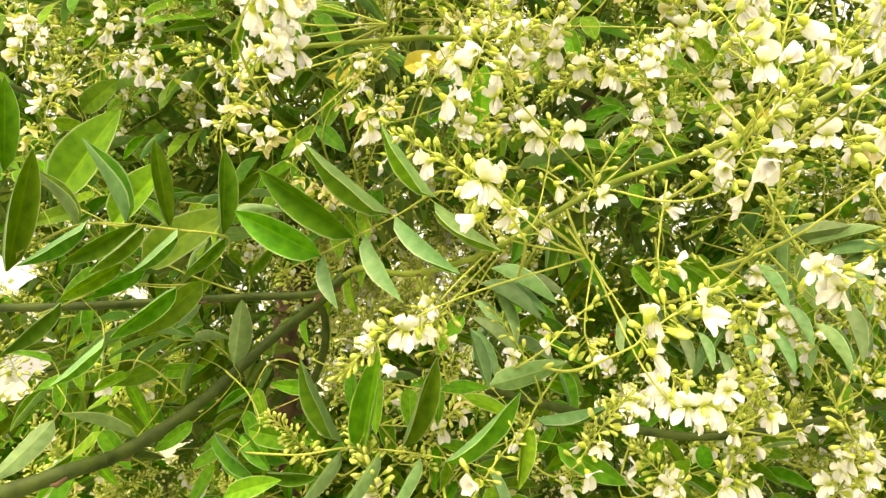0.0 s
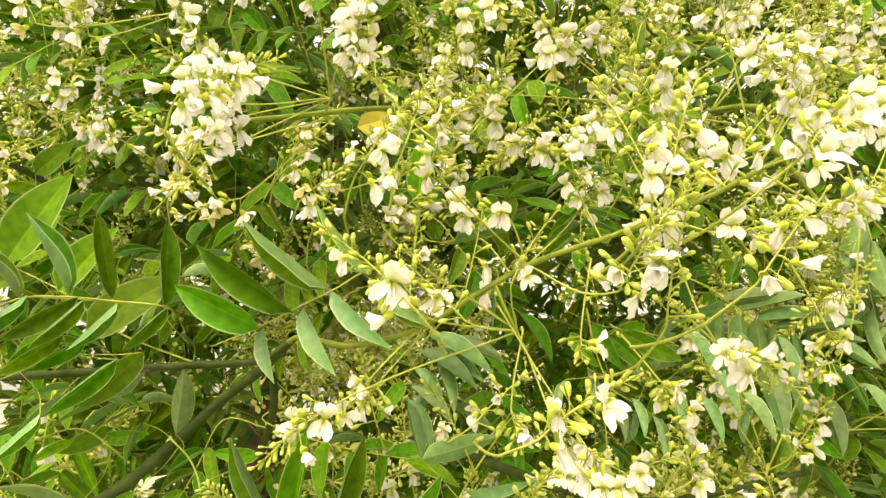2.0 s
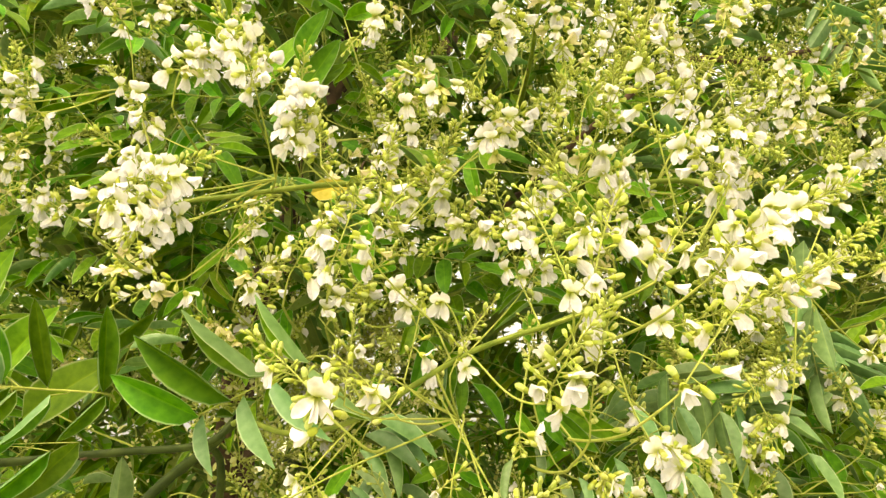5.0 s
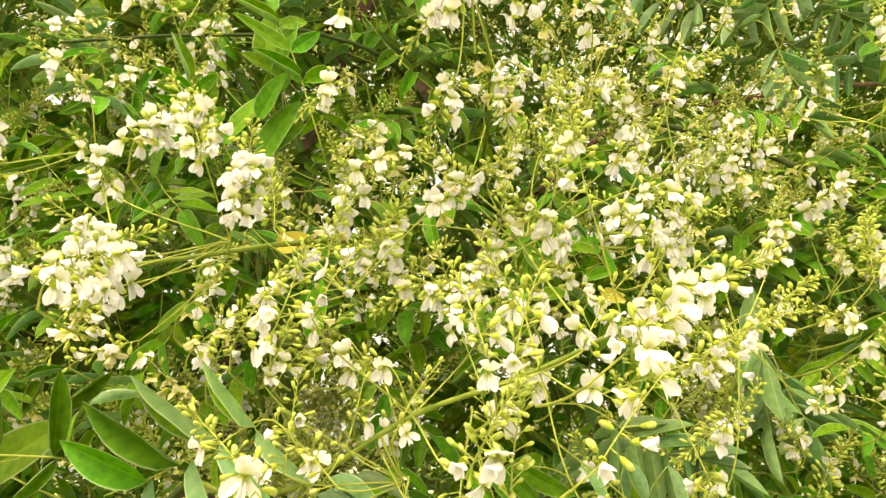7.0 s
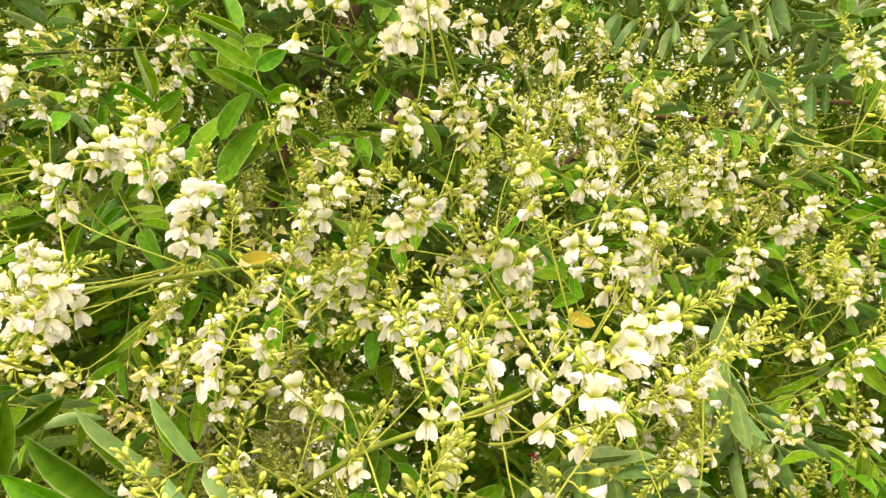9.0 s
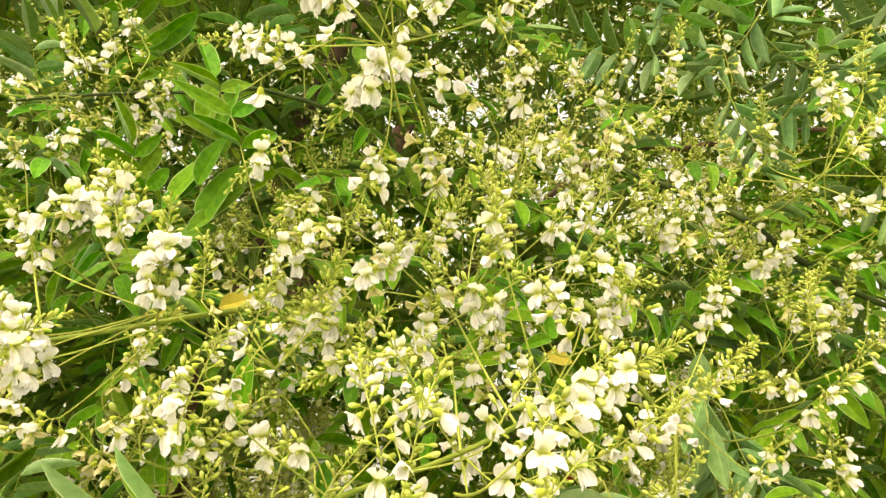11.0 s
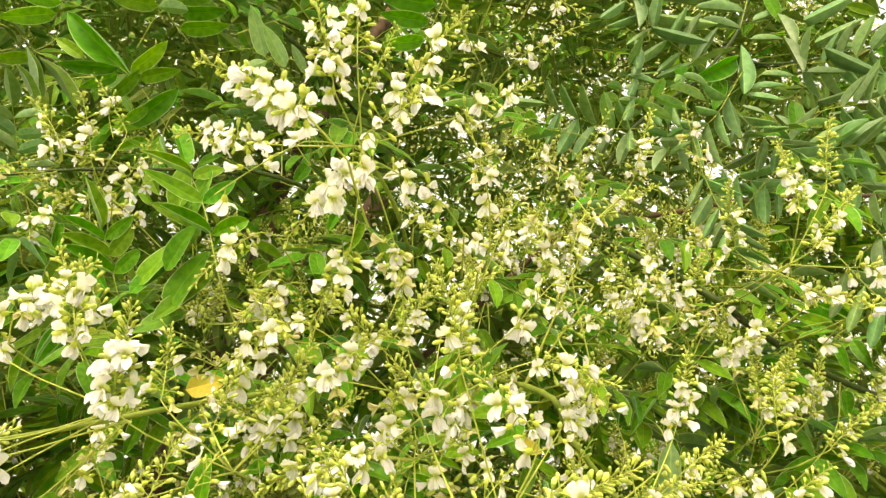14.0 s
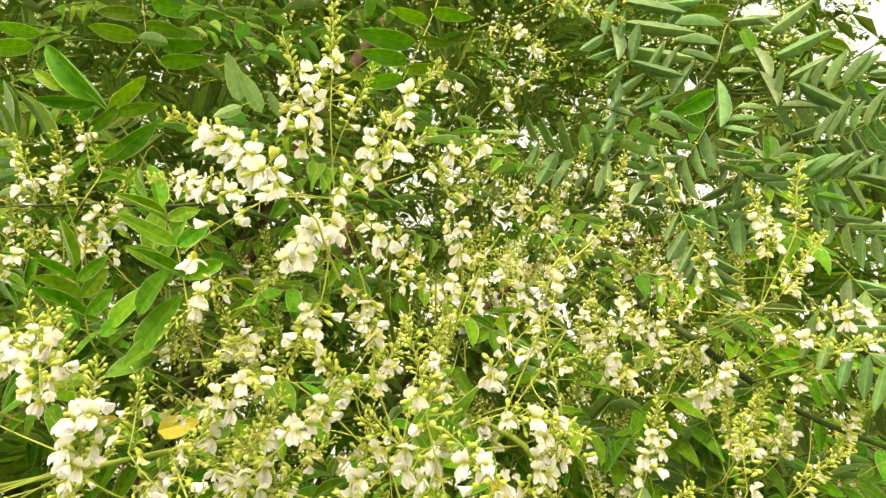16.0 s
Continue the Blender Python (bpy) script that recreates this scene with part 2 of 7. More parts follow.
# ---- leaflets ----
def leaflet_shape(shape, fold, curl, wave, width, rnd, m=None, top=0, under=1, steps=6, half=2, rolled=0.0):
    """A leaflet one unit long along +x, upper side +z: rounded base, widest before the middle, fine tip; with thickness, folded along its midrib, or rolled up from it."""
    m = m or Matrix()
    heading, x, z, top_rows, uvs, leans = 0.0, 0.0, 0.0, [], [], []
    phase = rnd.uniform(0, 6)
    for i in range(steps + 1):
        u = i / steps
        w = width * (math.sqrt(1 - (1 - u / 0.36) ** 2) if u < 0.36 else 1 - ((u - 0.36) / 0.64) ** 2.4) + (0.006 if u in (0, 1) else 0)
        a = fold * (1 - 0.25 * u)
        lean = [a * (1 - rolled + 2 * rolled * (j + 0.5) / half) for j in range(half)]
        side, rise = [0.0], [0.0]
        for angle in lean:
            side.append(side[-1] + w / half * math.cos(angle))
            rise.append(rise[-1] + w / half * math.sin(angle))
        row, uv = [], []
        for j in range(-half, half + 1):
            v = j / half
            y = math.copysign(side[abs(j)], v)
            up = rise[abs(j)] + wave * w * math.sin(7 * u + phase + v) * abs(v)
            row.append(Vector((x - up * math.sin(heading), y, z + up * math.cos(heading))))
            uv.append((u, v))
        top_rows.append(row)
        uvs.append(uv)
        leans.append([lean[0]] + lean)
        heading += curl / steps
        x += math.cos(heading) / steps
        z += math.sin(heading) / steps
    thick = 0.007
    for sign, cut in ((-1, slice(0, half + 1)), (1, slice(half, 2 * half + 1))):
        low_rows = []
        for i, row in enumerate(top_rows):
            tilt = curl * i / steps
            upright = Vector((-math.sin(tilt), 0, math.cos(tilt)))
            low = []
            for p, (_, v) in zip(row[cut], uvs[i][cut]):
                a = leans[i][round(abs(v) * half)]
                if v == 0:
                    low.append(p - upright * thick * min(2.5, 1 / max(0.1, math.cos(a))))
                else:
                    out = upright * math.cos(a) - Vector((0, sign * math.sin(a), 0))
                    low.append(p - out * thick * (0.3 if abs(v) == 1 else 1))
            low_rows.append(low)
        part_uvs = [uv[cut] for uv in uvs]
        shape.grid([[m @ p for p in row[cut]] for row in top_rows], top, part_uvs, flip=True)
        shape.grid([[m @ p for p in row] for row in low_rows], under, part_uvs)


leaf_rnd = random.Random(11)
LEAFLETS = []
for fold, curl in ((0.25, -0.25), (0.45, -0.4), (0.8, -0.12), (1.05, 0.06), (1.15, -0.1), (0.35, 0.1), (0.6, -0.7), (1.25, -0.1)):
    s = Shape()
    leaflet_shape(s, fold, curl, 0.1, leaf_rnd.uniform(0.16, 0.185) * (1 + 0.25 * (fold > 0.7)), leaf_rnd, steps=8, half=3, rolled=0.55 if fold > 1.1 else 0.2)
    LEAFLETS.append(s.mesh("leaflet", [LEAF_TOP, LEAF_UNDER]))
s = Shape()
leaflet_shape(s, 0.2, -0.3, 0.1, 0.28, leaf_rnd)
YELLOW = s.mesh("leaflet", [YELLOW_LEAF, YELLOW_LEAF])
BROAD = []
for fold, curl in ((0.2, -0.3), (0.35, -0.15), (0.5, -0.25)):
    s = Shape()
    leaflet_shape(s, fold, curl, 0.06, 0.24, leaf_rnd, steps=8)
    BROAD.append(s.mesh("leaflet", [LEAF_TOP, LEAF_UNDER]))


def axes(at, along, up, size):
    """A pose with +x along, +z near up, scaled."""
    x = Vector(along).normalized()
    z = Vector(up) - x * Vector(up).dot(x)
    z = (z if z.length > 1e-4 else Vector((0, -1, 0.2)) - x * Vector((0, -1, 0.2)).dot(x)).normalized()
    y = z.cross(x)
    m = Matrix((x, y, z)).transposed().to_4x4()
    return Matrix.Translation(at) @ m @ Matrix.Diagonal((size, size, size, 1))


LEAF_LABEL = "green compound leaf with folded oval leaflets, pale underneath"
rnd = random.Random(5)


def compound_leaf(base, tip, pairs, size, up=(0, -0.45, 0.9), fold=None, droop=0.0, label=LEAF_LABEL, foot=None):
    """A feathered leaf: its stalk from base to tip, leaflets in pairs and one at the end. foot: where its stalk leaves the twig."""
    base, tip, up = Vector(base), Vector(tip), Vector(up)
    thing = tagged(new("compound_leaf"), label, "leaf", "compound leaves of the tree")
    thing.location = base
    line = bend(base, tip, -0.03 * (tip - base).length + droop * 0.3 * (tip - base).length, 8)
    stalk = ([Vector(foot)] if foot else []) + [line[0], line[4], line[8]]
    s = Shape()
    s.tube(spline([p - base for p in stalk], 5), 0.0008, 0.0004, 0)
    part("leaf_stalk", s, [STALK], thing, "thin yellow-green stalk")
    along = (tip - base).normalized()
    side = along.cross(up).normalized()
    normal = side.cross(along).normalized()
    for k in range(pairs):
        f = 0.16 + 0.8 * (k + 0.5) / pairs
        i = min(int(f * 8), 7)
        at = line[i].lerp(line[i + 1], f * 8 - i) - base
        for s_ in (-1, 1):
            a = radians(62 + rnd.uniform(-12, 12))
            way = along * math.cos(a) + side * s_ * math.sin(a) + Vector((0, 0, -droop + rnd.uniform(-0.15, 0.15)))
            ob = part("leaflet", LEAFLETS[rnd.choice(fold or range(8))], None, thing)
            n = normal + Vector((rnd.uniform(-0.35, 0.35), rnd.uniform(-0.35, 0.35), rnd.uniform(-0.2, 0.2)))
            ob.matrix_local = axes(at + Vector((0, 0, rnd.uniform(-0.001, 0.001))), way, n, size * rnd.uniform(0.82, 1.1) * (1 - 0.2 * abs(f - 0.45)))
    ob = part("leaflet", LEAFLETS[rnd.choice(fold or range(8))], None, thing)
    ob.matrix_local = axes(line[-1] - base, along + Vector((0, 0, -droop * 0.5)), normal, size)
    return thing


def placed_leaf(stalk, leaflets, up=(0, -0.9, 0.3), fold=(1,), label=LEAF_LABEL):
    """A near leaf whose leaflets are placed one by one: each (foot, point), or (foot, point, facing of its upper side, which leaflet)."""
    if isinstance(up, str):
        label, up = up, (0, -0.9, 0.3)
    base = Vector(stalk[0])
    thing = tagged(new("compound_leaf"), label, "leaf", "compound leaves of the tree")
    thing.location = base
    line = spline(stalk, 5)
    s = Shape()
    s.tube([p - base for p in line], 0.0008, 0.0004, 0)
    part("leaf_stalk", s, [STALK], thing, "thin yellow-green stalk")
    for foot, point, *own in leaflets:
        foot, point = Vector(foot), Vector(point)
        me = (LEAFLETS + BROAD)[own[1] if len(own) > 1 else rnd.choice(fold)]
        ob = part("leaflet", me, None, thing)
        n = Vector(own[0] if own else up) + Vector((rnd.uniform(-0.06, 0.06), rnd.uniform(-0.06, 0.06), rnd.uniform(-0.06, 0.06)))
        ob.matrix_local = axes(foot - base, point - foot, n, (point - foot).length)
        near = min(line, key=lambda p: (p - foot).length)
        s = Shape()
        middle = foot.lerp(near, 0.5) + Vector((0, 0.25 * (near - foot).length, 0))
        s.tube([p - base for p in spline([foot, middle, near], 3)], 0.00035, 0.00035, 0, 4)
        part("leaflet_stalk", s, [STALK], thing)
    return thing


# ---- flowers ----
def petal(shape, start, heading, turn, length, width, cup, slot, roll=0.0, yaw=0.0, steps=6, half=2, notch=0.0, twist=0.0, ruffle=0.0):
    """One petal from start, whose heading (in the upright plane) turns along its length."""
    x, z, a, rows = 0.0, 0.0, heading, []
    for i in range(steps + 1):
        u = i / steps
        w = width * 0.5 * max(0.16, math.sqrt(max(0.0, 1 - ((u - 0.6) / (0.5 if u < 0.6 else 0.41)) ** 2)))
        row = []
        for j in range(-half, half + 1):
            v = j / half
            lift = cup * w * v * v + ruffle * w * abs(v) * math.sin(9 * u + 2.4 * v + 40 * ruffle)
            back_by = notch * width * (1 - abs(v)) * (u ** 6)
            y, lift = v * w * math.cos(twist) - lift * math.sin(twist), v * w * math.sin(twist) + lift * math.cos(twist)
            row.append(Vector((x - lift * math.sin(a) - back_by * math.cos(a), y, z + lift * math.cos(a) - back_by * math.sin(a))))
        rows.append(row)
        a += turn / steps
        x += math.cos(a) * length / steps
        z += math.sin(a) * length / steps
    m = Matrix.Translation(start) @ Matrix.Rotation(yaw, 4, "Z") @ Matrix.Rotation(roll, 4, "X")
    shape.grid([[m @ p for p in row] for row in rows], slot)


def flower_mesh(r, kind):
    """A pea flower facing +x, up +z, 12 to 15 mm: calyx cup, raised banner petal, two wings and a keel."""
    s = Shape()
    down = r.uniform(-0.45, -0.15)
    way = Vector((math.cos(down), 0, math.sin(down)))
    profile = ((0.0, 0.0006), (0.0008, 0.0016), (0.0024, 0.0021), (0.0042, 0.0024))
    side, top = Vector((0, 1, 0)), Vector((-math.sin(down), 0, math.cos(down)))
    s.grid([[way * d + q * (math.cos(k * math.pi / 3.5) * side + math.sin(k * math.pi / 3.5) * top) for k in range(7)] for d, q in profile], 1, wrap=True)
    mouth = way * 0.0032
    k = r.uniform(0.9, 1.12)
    if kind == "open":
        lean = r.uniform(-0.35, 0.35)
        if r.random() < 0.65:
            petal(s, mouth, down + 0.6, r.uniform(1.1, 2.3), 0.0102 * k, 0.0132 * k, r.uniform(-0.4, 0.35), 0, roll=lean, steps=7, notch=0.22, ruffle=r.uniform(0.12, 0.3))
            drop = r.uniform(0.45, 0.9)
        else:
            petal(s, mouth, down + 0.85, r.uniform(-0.4, 0.5), 0.0102 * k, 0.0126 * k, r.uniform(-0.6, -0.1), 0, roll=lean, steps=7, notch=0.2, ruffle=r.uniform(0.12, 0.3))
            drop = r.uniform(0.6, 1.0)
        gap = r.uniform(0.08, 0.5)
        for e in (-1, 1):
            petal(s, mouth + Vector((0, e * 0.0012, -0.0004)), down - drop * r.uniform(0.8, 1.2), r.uniform(-0.6, 0.2), 0.0122 * k, 0.0062 * k, 0.5, 0, roll=e * gap, yaw=e * gap, twist=e * r.uniform(0.1, 1.0), ruffle=r.uniform(0.1, 0.3))
            petal(s, mouth + Vector((0, e * 0.0006, -0.001)), down - drop - 0.2, r.uniform(-0.2, 0.3), 0.0106 * k, 0.0048 * k, 0.6, 0, roll=e * gap * 0.3, twist=e * 1.0, ruffle=0.12)
    elif kind == "half":
        petal(s, mouth, down + 0.2, r.uniform(0.1, 0.8), 0.0112 * k, 0.0088 * k, -1.0, 0, steps=7, ruffle=0.1)
        for e in (-1, 1):
            petal(s, mouth + Vector((0, e * 0.001, -0.0008)), down - 0.2, -0.25, 0.0104 * k, 0.005 * k, 0.6, 0, roll=e * 0.12, yaw=e * 0.12, twist=e * 0.9)
    else:
        petal(s, mouth, down - 0.2, r.uniform(-0.8, 0.9), 0.0108 * k, 0.008 * k, -0.8, 0, roll=r.uniform(-0.5, 0.5))
        for e in (-1, 1):
            petal(s, mouth + Vector((0, e * 0.001, -0.0006)), down - 0.6, r.uniform(-0.9, 0.2), 0.0102 * k, 0.004 * k, 0.9, 0, roll=e * r.uniform(0.3, 1.2), yaw=e * r.uniform(0.0, 0.35))
        for e in range(3):
            c = [mouth + Vector((0.0045 * q * math.cos(down - 0.4), (e - 1) * 0.0007 * q, 0.0045 * q * math.sin(down - 0.4) + 0.0006 * q * q)) for q in range(4)]
            s.tube(c, 0.00022, 0.00015, 1, 3)
    return s.mesh("flower", [WILTED if kind == "wilted" else PETAL, CALYX])


flower_rnd = random.Random(23)
OPEN = [flower_mesh(flower_rnd, "open") for _ in range(16)]
HALF = [flower_mesh(flower_rnd, "half") for _ in range(4)]
SPENT = [flower_mesh(flower_rnd, "wilted") for _ in range(5)]


def bud(shape, at, way, length, r):
    """A bud on its short stalk: calyx cup below, closed petals above."""
    way = way.normalized()
    x = way.cross(Vector((0.3, 0.5, 0.8))).normalized()
    y = way.cross(x)
    curve = x * r.uniform(-0.12, 0.12) * length
    w = length * r.uniform(0.19, 0.27)

    def ring(f, q):
        c = at + way * (length * f) + curve * f * f
        return [c + w * q * (math.cos(k * math.pi / 2.5) * x + math.sin(k * math.pi / 2.5) * y) for k in range(5)]

    shape.grid([ring(0, 0.15), ring(0.16, 0.66), ring(0.48, 0.9)], 1, wrap=True)
    shape.grid([ring(0.44, 0.88), ring(0.7, 1.0), ring(0.92, 0.68), ring(1.0, 0.08)], 2, wrap=True)


def raceme(panicle, hub, base, tip, flowers, buds, wilted=0.12, half=0.2):
    """One flowering spike: a stalk from the hub, then the spike from base to tip, open flowers below and buds above."""
    r = random.Random(round(base[0] * 9173 + base[2] * 3571 + tip[0] * 997))
    base, tip = Vector(base), Vector(tip)
    length = (tip - base).length
    along = (tip - base).normalized()
    origin = panicle.location
    line = []
    if hub is not None:
        hub = Vector(hub)
        gap = (base - hub).length
        start = (base - hub) * 0.35
        end = base.lerp(hub, 0.25) - along * gap * 0.12
        line = [hub * (1 - t) ** 3 + (hub + start) * 3 * t * (1 - t) ** 2 + end * 3 * t * t * (1 - t) + base * t ** 3 for t in (0, 0.1, 0.2, 0.3, 0.4, 0.5, 0.6, 0.7, 0.8, 0.9)]
    spike = bend(base, tip, -0.04 * length, 8, (r.uniform(-0.03, 0.03) * length, 0, 0))
    s = Shape()
    s.tube([p - origin for p in line + spike], 0.00068, 0.00036, 0)
    side = along.cross(Vector((0.2, -0.9, 0.35))).normalized()
    other = along.cross(side)
    turn, seats = r.uniform(0, 6), []

    def spot(f):
        i = min(int(f * 8), 7)
        return spike[i].lerp(spike[i + 1], f * 8 - i)

    flowers = round(flowers * (1.3 if flowers > 8 else 1.0))
    top_of_flowers = 0.62 if buds else 1.0
    for k in range(flowers):
        f = -0.05 + (top_of_flowers + 0.05) * (k + r.uniform(0.2, 0.8)) / flowers
        turn += 2.4 + r.uniform(-0.5, 0.5)
        out = (math.cos(turn) * side + math.sin(turn) * other) + along * 0.25 + Vector((0, -0.35, 0))
        out.normalize()
        foot = spot(max(0.0, f))
        end = foot + out * r.uniform(0.0035, 0.0065) + Vector((0, 0, r.uniform(-0.0035, 0.0005)))
        s.tube([foot - origin, foot.lerp(end, 0.5) - origin + Vector((0, 0, 0.0009)), end - origin], 0.00045, 0.0005, 0, 4)
        seats.append((end, out))
    buds = round(buds * (4.6 if flowers else 3.6))
    for k in range(buds):
        f = 0.02 + 0.98 * ((k + r.uniform(0, 1)) / buds) ** (0.9 if flowers else 1.0)
        turn += 2.4 + r.uniform(-0.9, 0.9)
        out = (math.cos(turn) * side + math.sin(turn) * other) + along * (0.2 + 0.9 * f) + Vector((r.uniform(-0.4, 0.4), r.uniform(-0.4, 0.4), r.uniform(-0.4, 0.4)))
        out.normalize()
        foot = spot(min(1, f))
        big = (1.2 - 0.6 * min(1, f)) * r.uniform(0.55, 1.15)
        end = foot + out * r.uniform(0.003, 0.009) * (1.1 - 0.6 * f)
        s.tube([foot - origin, end - origin], 0.0004, 0.00042, 0, 3)
        bud(s, end - origin, out + Vector((0, 0, -0.4 * (1 - f) * r.random())), 0.0069 * big, r)
    stalk = part("raceme", s, [STALK, CALYX, BUD], panicle)
    for end, out in seats:
        pick = r.random() * 0.9
        me = r.choice(SPENT) if pick < wilted else r.choice(HALF) if pick < wilted + half else r.choice(OPEN)
        flat = Vector((out.x, out.y, 0))
        flat = flat.normalized() if flat.length > 0.15 else Vector((r.uniform(-1, 1), -1, 0)).normalized()
        way = flat + Vector((r.uniform(-0.35, 0.35), r.uniform(-0.35, 0.35), r.uniform(-0.65, 0.35)))
        ob = part("flower", me, None, stalk)
        ob.matrix_local = axes(end - origin, way, (r.uniform(-0.45, 0.45), r.uniform(-0.4, 0.4), 1), r.uniform(0.66, 1.0))
    return stalk


PANICLE_LABEL = "loose spray of cream-white pea flowers with yellow-green buds"


def panicle(hub, foot=None, label=PANICLE_LABEL, group="flower sprays of the tree"):
    """A flower spray: its main stalk from the twig at foot to the hub, from which the racemes leave."""
    thing = tagged(new("flower_spray"), label, "flowers", group)
    thing.location = hub
    if foot is not None:
        s = Shape()
        s.tube([p - Vector(hub) for p in bend(foot, hub, 0.002, 8)], 0.001, 0.0007, 0)
        part("main_stalk", s, [STALK], thing)
    return thing


def branch(name, points, r0, r1, mat, label, sides=8):
    """A twig or limb through the points, slightly knotty."""
    line = spline(points, 7)
    s = Shape()
    s.tube([p - line[0] for p in line], r0, r1, 0, sides, 0.06)
    ob = tagged(part(name, s, [mat]), label, "branch")
    ob.location = line[0]
    r = random.Random(round(line[0].x * 1000))
    for _ in range(5 if r0 > 0.002 else 3):
        i = r.randint(2, len(line) - 3)
        girth = r0 + (r1 - r0) * i / len(line)
        along = (line[i + 1] - line[i - 1]).normalized()
        out = along.cross(Vector((r.uniform(-1, 1), -1, r.uniform(-1, 1)))).normalized()
        scar = Shape()
        at = line[i] - line[0] + out * girth * 0.55
        scar.tube([at - along * girth * 0.9, at - along * girth * 0.4 + out * girth * 0.35, at + out * girth * 0.6, at + along * girth * 0.5 + out * girth * 0.3, at + along * girth], girth * 0.25, girth * 0.5, 0, 6)
        part("leaf_scar", scar, [BARK], ob, "brownish raised leaf scar")
    return ob


def yellow_leaf(foot, point):
    """A yellowed leaflet hanging on its stalk."""
    foot, point = Vector(foot), Vector(point)
    thing = tagged(new("yellow_leaflet"), "single yellowed leaflet on a thin stalk", "leaf", "yellowed leaflets")
    thing.location = foot
    s = Shape()
    s.tube([Vector((0, 0, 0)), Vector((0.004, 0.012, -0.006)), Vector((0.01, 0.03, -0.016))], 0.0006, 0.0006, 0)
    part("leaf_stalk", s, [STALK], thing)
    ob = part("leaflet", YELLOW, None, thing)
    ob.matrix_local = axes((0, 0, 0), point - foot, (0.1, -0.95, -0.15), (point - foot).length)


def red_blossom(at):
    """A head of small red flowers on a shrub stem that stands on the ground."""
    r = random.Random(round(at[0] * 1000))
    thing = tagged(new("red_flower_head"), "head of small deep red flowers on a stem", "flowers")
    thing.location = (at[0], at[1], 0)
    s = Shape()
    s.tube([(0, 0, 0), (0.01, 0.02, at[2] * 0.5), (0, 0, at[2])], 0.006, 0.003, 0)
    part("stem", s, [GREEN_TWIG], thing)
    s = Shape()
    for _ in range(40):
        way = Vector((r.uniform(-1, 1), r.uniform(-1, 1), r.uniform(-0.6, 1))).normalized()
        for turn in range(4):
            petal(s, Vector((0, 0, at[2])) + way * r.uniform(0.015, 0.045), r.uniform(-0.5, 0.9), 0.5, 0.016, 0.013, 0.3, 0, r.uniform(-1, 1), turn * 1.57, 3, 1)
    part("petals", s, [RED], thing, "deep red petals")


# ---- ground: unseen, its pale colour made up to bounce light into the leaves ----
s = Shape()
s.grid([[(x * 60.0, y * 60.0, 0) for y in range(-5, 6)] for x in range(-5, 6)], 0, flip=True)
tagged(part("ground", s, [GROUND]), "unseen ground under the tree, pale to bounce light up", "ground", kind="structure")


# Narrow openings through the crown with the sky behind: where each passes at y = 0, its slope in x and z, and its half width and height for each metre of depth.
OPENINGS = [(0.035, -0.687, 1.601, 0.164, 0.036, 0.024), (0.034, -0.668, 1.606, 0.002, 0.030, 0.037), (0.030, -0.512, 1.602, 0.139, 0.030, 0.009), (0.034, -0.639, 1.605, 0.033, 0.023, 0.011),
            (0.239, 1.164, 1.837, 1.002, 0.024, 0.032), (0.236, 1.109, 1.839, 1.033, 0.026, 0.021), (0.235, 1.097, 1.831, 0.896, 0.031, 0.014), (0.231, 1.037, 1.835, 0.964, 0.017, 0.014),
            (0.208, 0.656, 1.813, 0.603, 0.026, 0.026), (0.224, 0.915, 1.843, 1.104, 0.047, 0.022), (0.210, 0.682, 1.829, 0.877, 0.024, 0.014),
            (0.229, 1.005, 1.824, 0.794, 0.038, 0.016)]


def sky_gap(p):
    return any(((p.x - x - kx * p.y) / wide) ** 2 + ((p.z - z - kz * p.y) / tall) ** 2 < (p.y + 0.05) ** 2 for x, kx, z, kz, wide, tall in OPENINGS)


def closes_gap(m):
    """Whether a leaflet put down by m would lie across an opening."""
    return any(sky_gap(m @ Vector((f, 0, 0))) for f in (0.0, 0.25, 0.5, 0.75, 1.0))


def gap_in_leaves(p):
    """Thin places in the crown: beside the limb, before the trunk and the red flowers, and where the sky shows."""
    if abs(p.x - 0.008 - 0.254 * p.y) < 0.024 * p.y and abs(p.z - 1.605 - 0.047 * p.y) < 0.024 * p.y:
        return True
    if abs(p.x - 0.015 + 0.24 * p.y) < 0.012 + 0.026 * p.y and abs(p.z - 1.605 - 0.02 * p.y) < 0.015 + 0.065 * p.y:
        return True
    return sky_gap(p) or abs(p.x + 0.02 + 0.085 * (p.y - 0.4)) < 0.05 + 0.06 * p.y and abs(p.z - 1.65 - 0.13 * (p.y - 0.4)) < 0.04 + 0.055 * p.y


